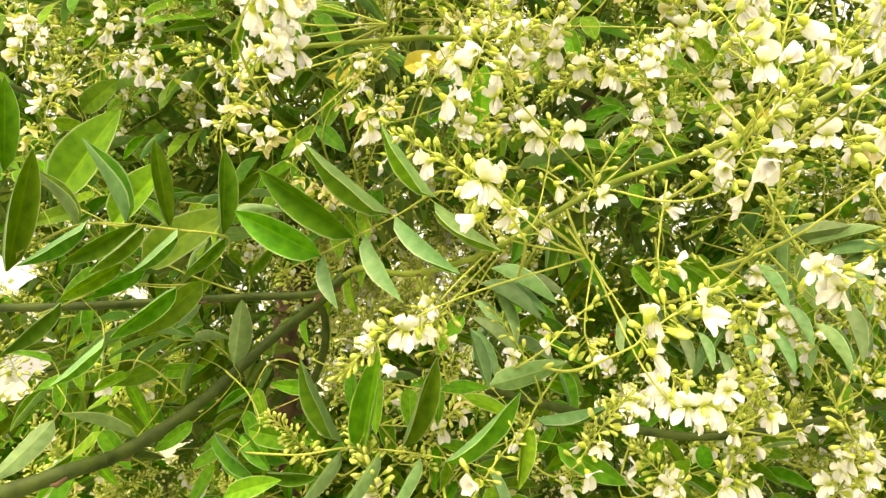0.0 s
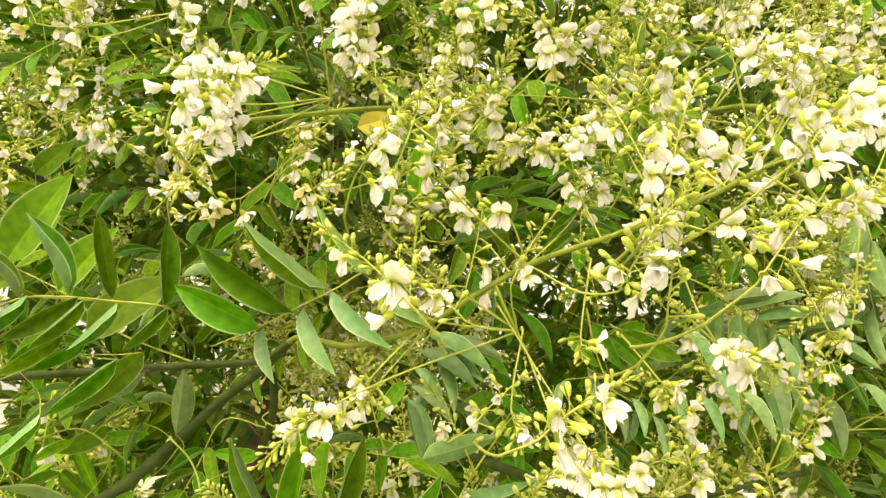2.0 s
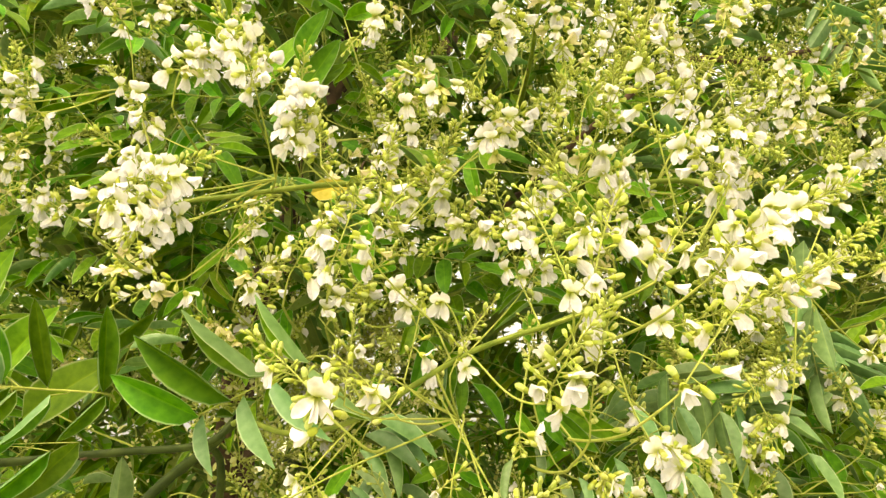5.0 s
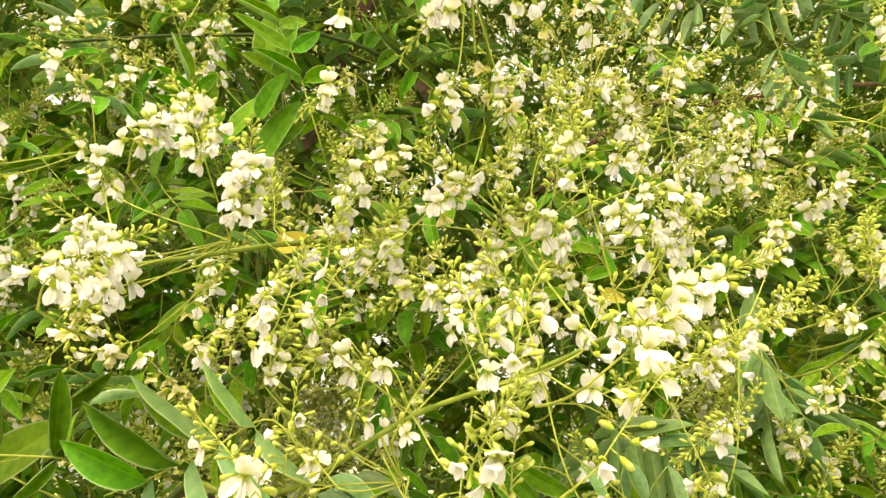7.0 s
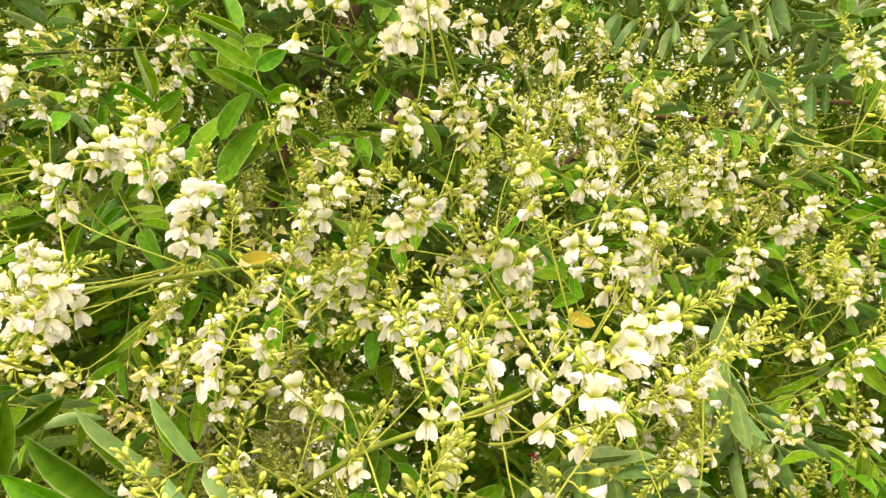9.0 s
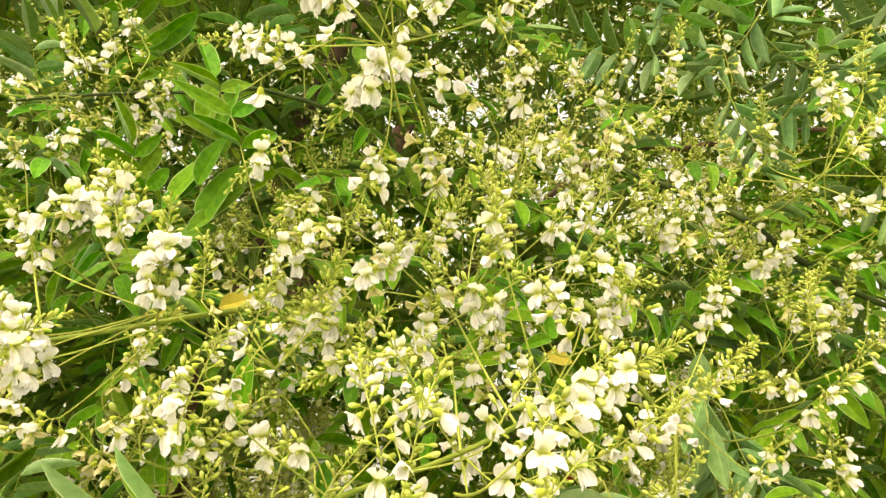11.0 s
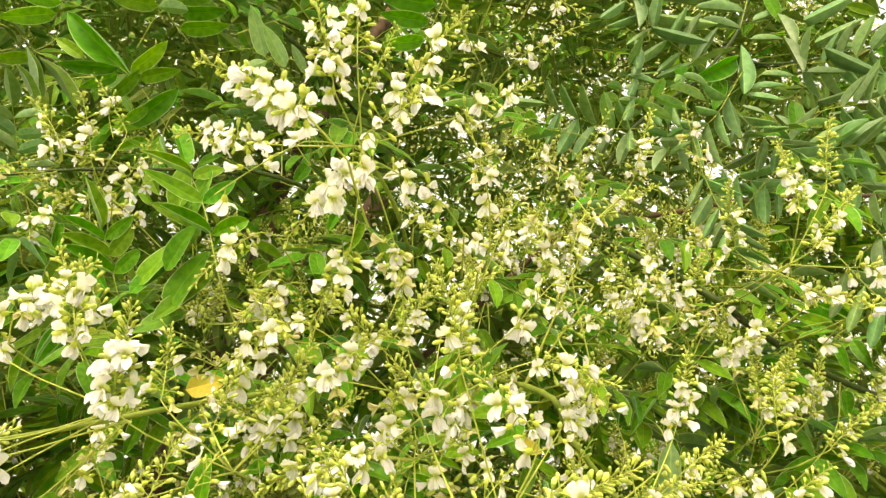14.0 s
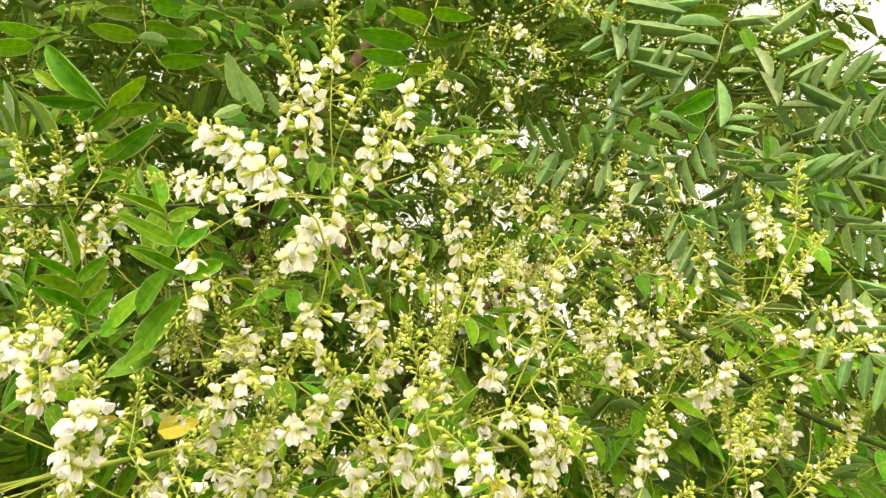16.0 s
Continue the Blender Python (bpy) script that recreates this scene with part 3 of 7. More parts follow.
# ---- the crown behind: leaves too many to count ----
def leaf_mass(name, label, count, near, far, size, seed, low=-0.55, high=0.85, keep=None, steps=4):
    r = random.Random(seed)
    s = Shape()
    for _ in range(count):
        y = r.uniform(near, far)
        base = Vector((0.12 + r.uniform(-0.85, 1.2) * (0.15 + 0.85 * y), y, 1.72 + r.uniform(low, high) * (0.1 + y)))
        if keep and not keep(base):
            continue
        along = Vector((r.uniform(-1, 1), r.uniform(-0.6, 0.6), r.uniform(-0.7, 0.6))).normalized()
        up = Vector((r.uniform(-0.5, 0.5), r.uniform(-0.9, 0.4), r.uniform(0.1, 1))).normalized()
        side = along.cross(up).normalized()
        up = side.cross(along)
        pairs = r.randint(4, 6)
        length = pairs * size * 0.42
        s.tube([base, base + along * length * 0.5 + up * 0.004, base + along * length], 0.0009, 0.0005, 2, 3)
        for k in range(pairs):
            for e in (-1, 1):
                a = radians(60 + r.uniform(-14, 14))
                way = along * math.cos(a) + side * e * math.sin(a) + Vector((0, 0, -r.uniform(0, 0.45)))
                n = up + Vector((r.uniform(-0.4, 0.4), r.uniform(-0.4, 0.4), 0))
                m = axes(base + along * length * (0.15 + 0.85 * k / pairs), way, n, size * r.uniform(0.8, 1.15))
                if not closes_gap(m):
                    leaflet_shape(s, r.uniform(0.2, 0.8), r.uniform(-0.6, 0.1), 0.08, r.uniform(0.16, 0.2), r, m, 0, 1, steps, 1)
    return tagged(part(name, s, [MASS_TOP, MASS_UNDER, STALK]), label, "foliage", kind="stuff")


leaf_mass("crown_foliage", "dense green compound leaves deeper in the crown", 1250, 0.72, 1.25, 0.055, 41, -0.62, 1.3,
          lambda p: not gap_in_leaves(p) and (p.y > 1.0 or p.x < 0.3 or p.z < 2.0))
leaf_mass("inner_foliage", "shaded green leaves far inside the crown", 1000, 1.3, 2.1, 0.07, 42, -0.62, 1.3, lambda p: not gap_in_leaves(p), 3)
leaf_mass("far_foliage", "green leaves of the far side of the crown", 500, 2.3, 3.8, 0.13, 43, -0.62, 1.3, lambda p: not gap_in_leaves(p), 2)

# ---- loose leaves between the flowers and the deeper crown ----
spread_rnd = random.Random(19)
for _ in range(170):
    y = spread_rnd.uniform(0.56, 0.84)
    at = Vector((0.12 + spread_rnd.uniform(-0.85, 0.95) * (0.1 + 0.8 * y), y, 1.74 + spread_rnd.uniform(-0.5, 0.72) * (0.1 + y)))
    way = Vector((spread_rnd.uniform(-1, 1), spread_rnd.uniform(-0.7, 0.2), spread_rnd.uniform(-0.7, 0.5))).normalized()
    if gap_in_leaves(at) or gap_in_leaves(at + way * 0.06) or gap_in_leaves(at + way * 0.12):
        continue
    compound_leaf(at, at + way * spread_rnd.uniform(0.09, 0.13), 4, spread_rnd.uniform(0.042, 0.055), (spread_rnd.uniform(-0.4, 0.4), -0.5, 0.8), None, spread_rnd.uniform(0, 0.4),
                  foot=at + Vector((spread_rnd.uniform(-0.02, 0.02), 0.07, -0.02)))

def crown_shell(name, label, count, size, seed):
    """The outer leaves of the rounded crown, all round."""
    r = random.Random(seed)
    s = Shape()
    made = 0
    while made < count:
        way = Vector((r.gauss(0, 1), r.gauss(0, 1), r.gauss(0, 1))).normalized()
        base = Vector((0.25, 2.75, 2.35)) + Vector((way.x * 2.7, way.y * 2.1, way.z * 1.75)) * r.uniform(0.8, 1.0)
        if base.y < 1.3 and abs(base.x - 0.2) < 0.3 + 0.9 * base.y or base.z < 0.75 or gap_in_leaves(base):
            continue
        made += 1
        along = (way + Vector((r.uniform(-0.9, 0.9), r.uniform(-0.9, 0.9), r.uniform(-1.1, 0.3)))).normalized()
        up = (way + Vector((0, 0, 0.6))).normalized()
        side = along.cross(up).normalized()
        up = side.cross(along)
        for k in range(4):
            for e in (-1, 1):
                m = axes(base + along * size * 0.42 * k, along * 0.5 + side * e * 0.85 + Vector((0, 0, -r.uniform(0, 0.4))), up, size * r.uniform(0.8, 1.15))
                if not closes_gap(m):
                    leaflet_shape(s, r.uniform(0.2, 0.7), r.uniform(-0.6, 0.1), 0.08, 0.18, r, m, 0, 1, 2, 1)
    return tagged(part(name, s, [MASS_TOP, MASS_UNDER]), label, "foliage", kind="stuff")


crown_shell("outer_foliage", "outer green leaves of the rounded tree crown", 2000, 0.13, 44)

# ---- a sunlit blossoming tree some metres behind ----
behind = random.Random(45)
s = Shape()
for _ in range(13500):
    u = behind.gauss(0, 0.33)
    at = Vector((behind.uniform(-7, 9), 7.8 + 1.3 * u, behind.uniform(0.35, 12.5)))
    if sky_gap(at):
        continue
    way = Vector((behind.uniform(-1, 1), behind.uniform(-1, 0.2), behind.uniform(-1, 0.2))).normalized()
    n = Vector((behind.uniform(-0.6, 0.6), -0.5, behind.uniform(0.3, 1))).normalized()
    for k in range(3):
        m = axes(at + Vector((behind.gauss(0, 0.07), behind.gauss(0, 0.07), behind.gauss(0, 0.07))), way + Vector((behind.uniform(-0.7, 0.7), 0, behind.uniform(-0.7, 0.7))), n, behind.uniform(0.14, 0.25))
        if not closes_gap(m):
            leaflet_shape(s, 0.3, -0.3, 0.05, 0.24, behind, m, 0, 1, 2, 1)
    if behind.random() < 0.7:
        for k in range(8):
            p = at + Vector((behind.gauss(0, 0.06), -0.06 + behind.gauss(0, 0.06), behind.gauss(0, 0.06)))
            a, b = Vector((behind.uniform(-1, 1), 0.3, behind.uniform(-1, 1))) * 0.027, Vector((behind.uniform(-1, 1), -0.3, behind.uniform(-1, 1))) * 0.027
            s.grid([[p - a - b, p + a - b], [p - a + b, p + a + b]], 2)
tagged(part("tree_behind", s, [MASS_TOP, MASS_UNDER, FAR_BLOSSOM]), "sunlit blossoming foliage of a tree some metres behind", "foliage", kind="stuff")

# ---- trunk, standing in the ground ----
s = Shape()
s.tube(spline([(-0.6, 2.7, -0.05), (-0.61, 2.68, 0.5), (-0.63, 2.65, 1.1), (-0.61, 2.65, 1.6), (-0.58, 2.68, 2.1), (-0.1, 2.7, 2.8), (0.3, 2.8, 3.6)], 6), 0.1, 0.045, 0, 14, 0.05)
trunk = tagged(part("tree_trunk", s, [BARK]), "brown furrowed trunk inside the leafy crown", "tree trunk")
s = Shape()
s.tube(spline([(-0.63, 2.65, 1.0), (-0.4, 2.2, 1.2), (-0.26, 1.75, 1.25), (-0.27, 1.6, 1.2)], 5), 0.06, 0.034, 0, 10, 0.05)
part("bough", s, [BARK], trunk)

# ---- small blossom far inside the crown, too many to count ----
speck = random.Random(61)
s = Shape()
for i in range(1000):
    y = speck.uniform(0.85, 2.2)
    hub = Vector((0.12 + speck.uniform(-0.85, 1.1) * (0.15 + 0.8 * y), y, 1.72 + speck.uniform(-0.6, 1.25) * (0.1 + y)))
    if i > 940:
        y = speck.uniform(0.7, 1.6)
        hub = Vector((-0.02 - 0.085 * (y - 0.4) + speck.gauss(0, 0.05 + 0.035 * y), y, 1.63 + 0.13 * (y - 0.4) + speck.gauss(0, 0.04 + 0.035 * y)))
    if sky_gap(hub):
        continue
    for _ in range(26):
        at = hub + Vector((speck.gauss(0, 0.035), speck.gauss(0, 0.03), speck.gauss(0, 0.035)))
        way = Vector((speck.uniform(-1, 1), speck.uniform(-1, 1), speck.uniform(-1, 0.4))).normalized() * speck.uniform(0.004, 0.01)
        side = way.cross(Vector((speck.uniform(-1, 1), speck.uniform(-1, 1), 0.3))).normalized() * speck.uniform(0.0025, 0.0045)
        lift = way.cross(side).normalized() * 0.002
        s.grid([[at - side * 0.3, at + lift * 0.3, at + side * 0.3], [at + way * 0.55 - side, at + way * 0.55 + lift, at + way * 0.55 + side],
                [at + way - side * 0.4, at + way + lift * 0.4, at + way + side * 0.4]], 0)
tagged(part("far_blossom", s, [FAR_BLOSSOM]), "cream and yellow-green blossom far inside the crown", "flowers", kind="stuff")

# ---- blossom further back in the crown ----
blossom = random.Random(77)
for i in range(92):
    y = blossom.uniform(0.56, 0.95)
    hub = Vector((0.12 + blossom.uniform(-0.8, 0.9) * (0.1 + 0.8 * y), y, 1.74 + blossom.uniform(-0.45, 0.6) * (0.1 + y)))
    if i >= 76:
        y = blossom.uniform(0.66, 1.2)
        hub = Vector((-0.02 - 0.085 * (y - 0.4) + blossom.gauss(0, 0.05 + 0.02 * y), y, 1.63 + 0.13 * (y - 0.4) + blossom.gauss(0, 0.035 + 0.02 * y)))
    if sky_gap(hub):
        continue
    spray = panicle(hub, hub + Vector((blossom.uniform(-0.05, 0.05), 0.1, -0.06)), "flower spray further back in the crown", "flower sprays deeper in the crown")
    for _ in range(blossom.randint(4, 6)):
        way = Vector((blossom.uniform(-1, 1), blossom.uniform(-0.8, 0.3), blossom.uniform(-0.15, 1))).normalized()
        base = hub + way * blossom.uniform(0.03, 0.07)
        tip = base + (way + Vector((0, 0, 0.6))).normalized() * blossom.uniform(0.045, 0.075)
        raceme(spray, hub, base, tip, blossom.randint(0, 3), blossom.randint(8, 14), 0.25)

# ---- branches ----
branch("branch", [(-0.258, 0.400, 1.534), (-0.206, 0.420, 1.552), (-0.189, 0.450, 1.560), (-0.155, 0.480, 1.588), (-0.117, 0.520, 1.635), (-0.082, 0.510, 1.660), (-0.051, 0.470, 1.680)], 0.0052, 0.0036, GREEN_TWIG, "smooth dark green young branch with small scars")
branch("flower_branch", [(-0.057, 0.475, 1.676), (-0.040, 0.450, 1.678), (-0.008, 0.420, 1.669), (0.020, 0.400, 1.671), (0.048, 0.385, 1.680), (0.105, 0.380, 1.712), (0.160, 0.360, 1.728), (0.200, 0.345, 1.742), (0.235, 0.335, 1.759), (0.266, 0.330, 1.774)], 0.0022, 0.0013, SHOOT, "slender yellow-green shoot bearing flower sprays")
branch("branch", [(-0.334, 0.460, 1.653), (-0.246, 0.455, 1.653), (-0.172, 0.460, 1.657), (-0.122, 0.460, 1.660), (-0.073, 0.465, 1.663), (-0.054, 0.472, 1.677)], 0.0030, 0.0026, GREEN_TWIG, "thin dark green side branch")
branch("branch", [(-0.081, 0.510, 1.662), (-0.078, 0.530, 1.649), (-0.088, 0.570, 1.619), (-0.145, 0.750, 1.574)], 0.0028, 0.0036, GREEN_TWIG, "thin dark green side branch")
branch("limb", [(-0.277, 1.600, 0.626), (-0.233, 1.300, 1.121), (-0.262, 1.250, 1.471), (-0.269, 1.250, 1.636), (-0.226, 1.200, 1.888), (-0.128, 1.150, 2.141), (-0.009, 1.100, 2.493), (0.223, 1.150, 3.012)], 0.0320, 0.0160, BARK, "brown bark-covered limb inside the crown")
branch("branch", [(0.218, 1.100, 2.035), (0.514, 0.960, 2.258), (0.677, 0.950, 2.278), (0.855, 0.950, 2.311), (1.023, 0.950, 2.320), (1.300, 0.950, 2.331)], 0.0060, 0.0040, BARK, "brown woody branch behind the leaves")
branch("branch", [(0.514, 0.960, 2.258), (0.527, 0.620, 2.010), (0.592, 0.620, 1.954), (0.639, 0.620, 1.920), (0.686, 0.620, 1.890), (0.802, 0.620, 1.841)], 0.0048, 0.0030, GREEN_TWIG, "thin dark green branch in the crown")
branch("branch", [(0.520, 0.960, 2.258), (0.583, 0.860, 2.368), (0.655, 0.850, 2.437), (0.745, 0.850, 2.505), (0.876, 0.880, 2.649), (0.963, 0.900, 2.800), (1.082, 0.900, 2.987)], 0.0042, 0.0022, GREEN_TWIG, "thin dark twig among the leaves")
branch("branch", [(0.845, 0.870, 2.595), (0.933, 0.880, 2.582), (1.113, 0.900, 2.634), (1.216, 0.900, 2.702), (1.361, 0.900, 2.794)], 0.0026, 0.0016, GREEN_TWIG, "thin dark twig among the leaves")
branch("branch", [(0.225, 1.000, 2.152), (0.112, 0.620, 2.109), (0.021, 0.550, 2.117), (-0.036, 0.550, 2.116), (-0.142, 0.560, 2.121), (-0.248, 0.560, 2.112)], 0.0028, 0.0016, GREEN_TWIG, "thin dark green branch in the crown")
branch("branch", [(0.162, 1.020, 2.469), (0.080, 0.700, 2.379), (0.027, 0.620, 2.379), (-0.002, 0.600, 2.408), (-0.048, 0.600, 2.497), (-0.101, 0.600, 2.618)], 0.0038, 0.0018, GREEN_TWIG, "thin dark twig among the leaves")
branch("branch", [(0.225, 1.020, 2.076), (0.198, 0.620, 2.018), (0.175, 0.420, 1.996), (0.147, 0.330, 2.002)], 0.0030, 0.0013, SHOOT, "slender yellow-green shoot bearing flower sprays")
branch("branch", [(0.218, 1.100, 2.035), (0.286, 0.500, 1.870), (0.310, 0.460, 1.819), (0.348, 0.460, 1.761)], 0.0030, 0.0018, SHOOT, "slender yellow-green shoot bearing flower sprays")
branch("branch", [(0.207, 1.100, 2.015), (0.105, 0.550, 1.883), (0.023, 0.460, 1.853), (-0.056, 0.430, 1.832), (-0.105, 0.420, 1.822)], 0.0030, 0.0015, SHOOT, "slender yellow-green shoot bearing flower sprays")
branch("branch", [(-0.226, 1.220, 1.783), (-0.309, 0.750, 1.829), (-0.346, 0.600, 1.856), (-0.410, 0.550, 1.878)], 0.0050, 0.0020, GREEN_TWIG, "thin dark green branch in the crown")
branch("branch", [(-0.227, 1.250, 1.657), (0.072, 0.600, 1.590), (0.151, 0.500, 1.569), (0.206, 0.460, 1.568), (0.298, 0.450, 1.586)], 0.0050, 0.0020, GREEN_TWIG, "thin dark green branch in the crown")

# ---- flower sprays ----
spray = panicle((0.147, 0.330, 2.002), (0.152, 0.345, 2.001))
raceme(spray, spray.location, (0.144, 0.296, 2.051), (0.141, 0.316, 2.174), 5, 16, 0.10)
raceme(spray, spray.location, (0.130, 0.293, 2.020), (0.109, 0.289, 2.112), 10, 9, 0.10)
raceme(spray, spray.location, (0.172, 0.295, 2.017), (0.222, 0.287, 2.089), 6, 12, 0.10)
raceme(spray, spray.location, (0.151, 0.294, 1.988), (0.215, 0.284, 2.029), 5, 7, 0.10)
raceme(spray, spray.location, (0.076, 0.347, 2.014), (-0.001, 0.385, 2.048), 10, 10, 0.05)
raceme(spray, spray.location, (0.109, 0.319, 1.998), (0.062, 0.293, 1.942), 5, 0, 0.10)
raceme(spray, spray.location, (0.147, 0.296, 1.967), (0.101, 0.316, 1.923), 12, 5, 0.05)
raceme(spray, spray.location, (0.140, 0.345, 1.932), (0.112, 0.367, 1.882), 8, 8, 0.15)
raceme(spray, spray.location, (0.169, 0.365, 1.948), (0.176, 0.367, 1.883), 8, 8, 0.20)
raceme(spray, spray.location, (0.213, 0.351, 2.042), (0.282, 0.331, 2.064), 5, 6, 0.10)
spray = panicle((0.353, 0.450, 2.006), (0.286, 0.500, 1.870))
raceme(spray, spray.location, (0.345, 0.528, 2.030), (0.286, 0.544, 2.052), 8, 2, 0.50)
raceme(spray, spray.location, (0.414, 0.483, 2.071), (0.435, 0.459, 2.138), 5, 9, 0.10)
raceme(spray, spray.location, (0.348, 0.503, 2.077), (0.296, 0.469, 2.114), 4, 9, 0.10)
raceme(spray, spray.location, (0.396, 0.540, 2.058), (0.486, 0.572, 2.117), 3, 14, 0.10)
spray = panicle((0.545, 0.470, 1.972), (0.559, 0.620, 1.982))
raceme(spray, spray.location, (0.547, 0.438, 2.016), (0.568, 0.468, 2.111), 8, 12, 0.05)
raceme(spray, spray.location, (0.596, 0.455, 2.048), (0.648, 0.477, 2.149), 1, 14, 0.00)
raceme(spray, spray.location, (0.563, 0.496, 1.953), (0.600, 0.456, 1.929), 5, 10, 0.10)
raceme(spray, spray.location, (0.593, 0.458, 1.964), (0.654, 0.444, 1.953), 6, 8, 0.10)
spray = panicle((-0.093, 0.490, 2.089), (-0.089, 0.555, 2.119))
raceme(spray, spray.location, (-0.125, 0.468, 2.081), (-0.191, 0.504, 2.170), 4, 10, 0.10)
raceme(spray, spray.location, (-0.092, 0.509, 2.134), (-0.141, 0.523, 2.212), 3, 8, 0.10)
raceme(spray, spray.location, (-0.146, 0.556, 2.078), (-0.186, 0.526, 2.092), 7, 4, 0.20)
raceme(spray, spray.location, (-0.091, 0.566, 2.103), (-0.082, 0.546, 2.161), 4, 5, 0.20)
spray = panicle((0.188, 0.410, 1.829), (0.212, 0.342, 1.747))
raceme(spray, spray.location, (0.102, 0.385, 1.894), (0.056, 0.387, 1.865), 7, 5, 0.15)
raceme(spray, spray.location, (0.264, 0.375, 1.859), (0.330, 0.393, 1.845), 5, 11, 0.05)
raceme(spray, spray.location, (0.164, 0.405, 1.877), (0.204, 0.403, 1.923), 4, 9, 0.10)
raceme(spray, spray.location, (0.165, 0.376, 1.808), (0.118, 0.396, 1.788), 5, 9, 0.05)
spray = panicle((0.029, 0.440, 1.850), (0.023, 0.460, 1.853))
raceme(spray, spray.location, (0.030, 0.509, 1.884), (-0.020, 0.523, 1.923), 5, 4, 0.40)
raceme(spray, spray.location, (0.047, 0.444, 1.859), (0.087, 0.408, 1.894), 5, 6, 0.20)
raceme(spray, spray.location, (0.106, 0.493, 1.831), (0.145, 0.499, 1.866), 5, 8, 0.10)
spray = panicle((0.325, 0.430, 1.857), (0.306, 0.467, 1.827))
raceme(spray, spray.location, (0.315, 0.417, 1.956), (0.361, 0.455, 2.042), 8, 3, 0.40)
raceme(spray, spray.location, (0.318, 0.486, 1.912), (0.377, 0.476, 1.932), 4, 8, 0.15)
raceme(spray, spray.location, (0.286, 0.513, 1.858), (0.252, 0.499, 1.903), 4, 8, 0.10)
spray = panicle((0.607, 0.500, 1.927), (0.615, 0.620, 1.937))
raceme(spray, spray.location, (0.625, 0.579, 1.912), (0.686, 0.573, 1.949), 2, 4, 0.10)
spray = panicle((0.479, 0.560, 1.910), (0.549, 0.620, 1.991))
raceme(spray, spray.location, (0.442, 0.518, 1.962), (0.437, 0.534, 2.033), 6, 4, 0.20)
raceme(spray, spray.location, (0.460, 0.545, 1.940), (0.479, 0.557, 2.010), 5, 3, 0.30)
raceme(spray, spray.location, (0.411, 0.583, 1.988), (0.425, 0.569, 2.049), 5, 6, 0.20)
raceme(spray, spray.location, (0.487, 0.520, 1.898), (0.534, 0.492, 1.925), 9, 6, 0.05)
raceme(spray, spray.location, (0.408, 0.488, 1.900), (0.387, 0.464, 1.950), 6, 5, 0.10)
spray = panicle((0.063, 0.410, 1.797), (0.023, 0.460, 1.853))
raceme(spray, spray.location, (0.005, 0.341, 1.829), (0.010, 0.333, 1.886), 11, 10, 0.05)
raceme(spray, spray.location, (0.011, 0.407, 1.845), (-0.001, 0.435, 1.906), 4, 10, 0.05)
raceme(spray, spray.location, (0.123, 0.385, 1.851), (0.166, 0.395, 1.889), 9, 6, 0.10)
raceme(spray, spray.location, (0.051, 0.388, 1.816), (0.063, 0.404, 1.866), 6, 6, 0.05)
raceme(spray, spray.location, (-0.036, 0.464, 1.788), (-0.064, 0.478, 1.842), 3, 3, 0.10)
raceme(spray, spray.location, (0.071, 0.467, 1.798), (0.059, 0.499, 1.862), 4, 5, 0.10)
raceme(spray, spray.location, (0.084, 0.405, 1.823), (0.111, 0.407, 1.881), 2, 14, 0.00)
spray = panicle((0.342, 0.420, 1.760), (0.342, 0.460, 1.770))
raceme(spray, spray.location, (0.392, 0.446, 1.823), (0.410, 0.440, 1.880), 8, 11, 0.05)
raceme(spray, spray.location, (0.335, 0.426, 1.831), (0.282, 0.386, 1.865), 5, 6, 0.05)
raceme(spray, spray.location, (0.240, 0.421, 1.785), (0.200, 0.409, 1.823), 6, 6, 0.10)
raceme(spray, spray.location, (0.336, 0.435, 1.707), (0.292, 0.441, 1.678), 2, 9, 0.00)
raceme(spray, spray.location, (0.367, 0.433, 1.776), (0.426, 0.439, 1.812), 2, 13, 0.05)
raceme(spray, spray.location, (0.414, 0.459, 1.715), (0.491, 0.499, 1.753), 6, 6, 0.05)
raceme(spray, spray.location, (0.325, 0.443, 1.658), (0.282, 0.457, 1.640), 5, 9, 0.00)
raceme(spray, spray.location, (0.343, 0.427, 1.764), (0.398, 0.425, 1.782), 3, 8, 0.05)
spray = panicle((0.184, 0.420, 1.802), (0.180, 0.352, 1.735))
raceme(spray, spray.location, (0.165, 0.401, 1.815), (0.175, 0.391, 1.868), 6, 6, 0.05)
raceme(spray, spray.location, (0.090, 0.453, 1.820), (0.045, 0.447, 1.852), 5, 9, 0.10)
raceme(spray, spray.location, (0.214, 0.382, 1.824), (0.167, 0.372, 1.858), 6, 7, 0.05)
raceme(spray, spray.location, (0.112, 0.461, 1.822), (0.072, 0.451, 1.860), 2, 12, 0.10)
raceme(spray, spray.location, (0.218, 0.445, 1.817), (0.244, 0.461, 1.879), 6, 6, 0.15)
raceme(spray, spray.location, (0.160, 0.466, 1.805), (0.177, 0.486, 1.867), 4, 8, 0.10)
raceme(spray, spray.location, (0.127, 0.391, 1.801), (0.081, 0.421, 1.786), 2, 14, 0.00)
spray = panicle((0.105, 0.380, 1.712), (0.105, 0.380, 1.712))
raceme(spray, spray.location, (0.048, 0.346, 1.766), (0.072, 0.372, 1.818), 5, 4, 0.10)
raceme(spray, spray.location, (0.092, 0.369, 1.741), (0.038, 0.383, 1.748), 4, 8, 0.05)
raceme(spray, spray.location, (0.126, 0.272, 1.678), (0.148, 0.234, 1.715), 4, 9, 0.00)
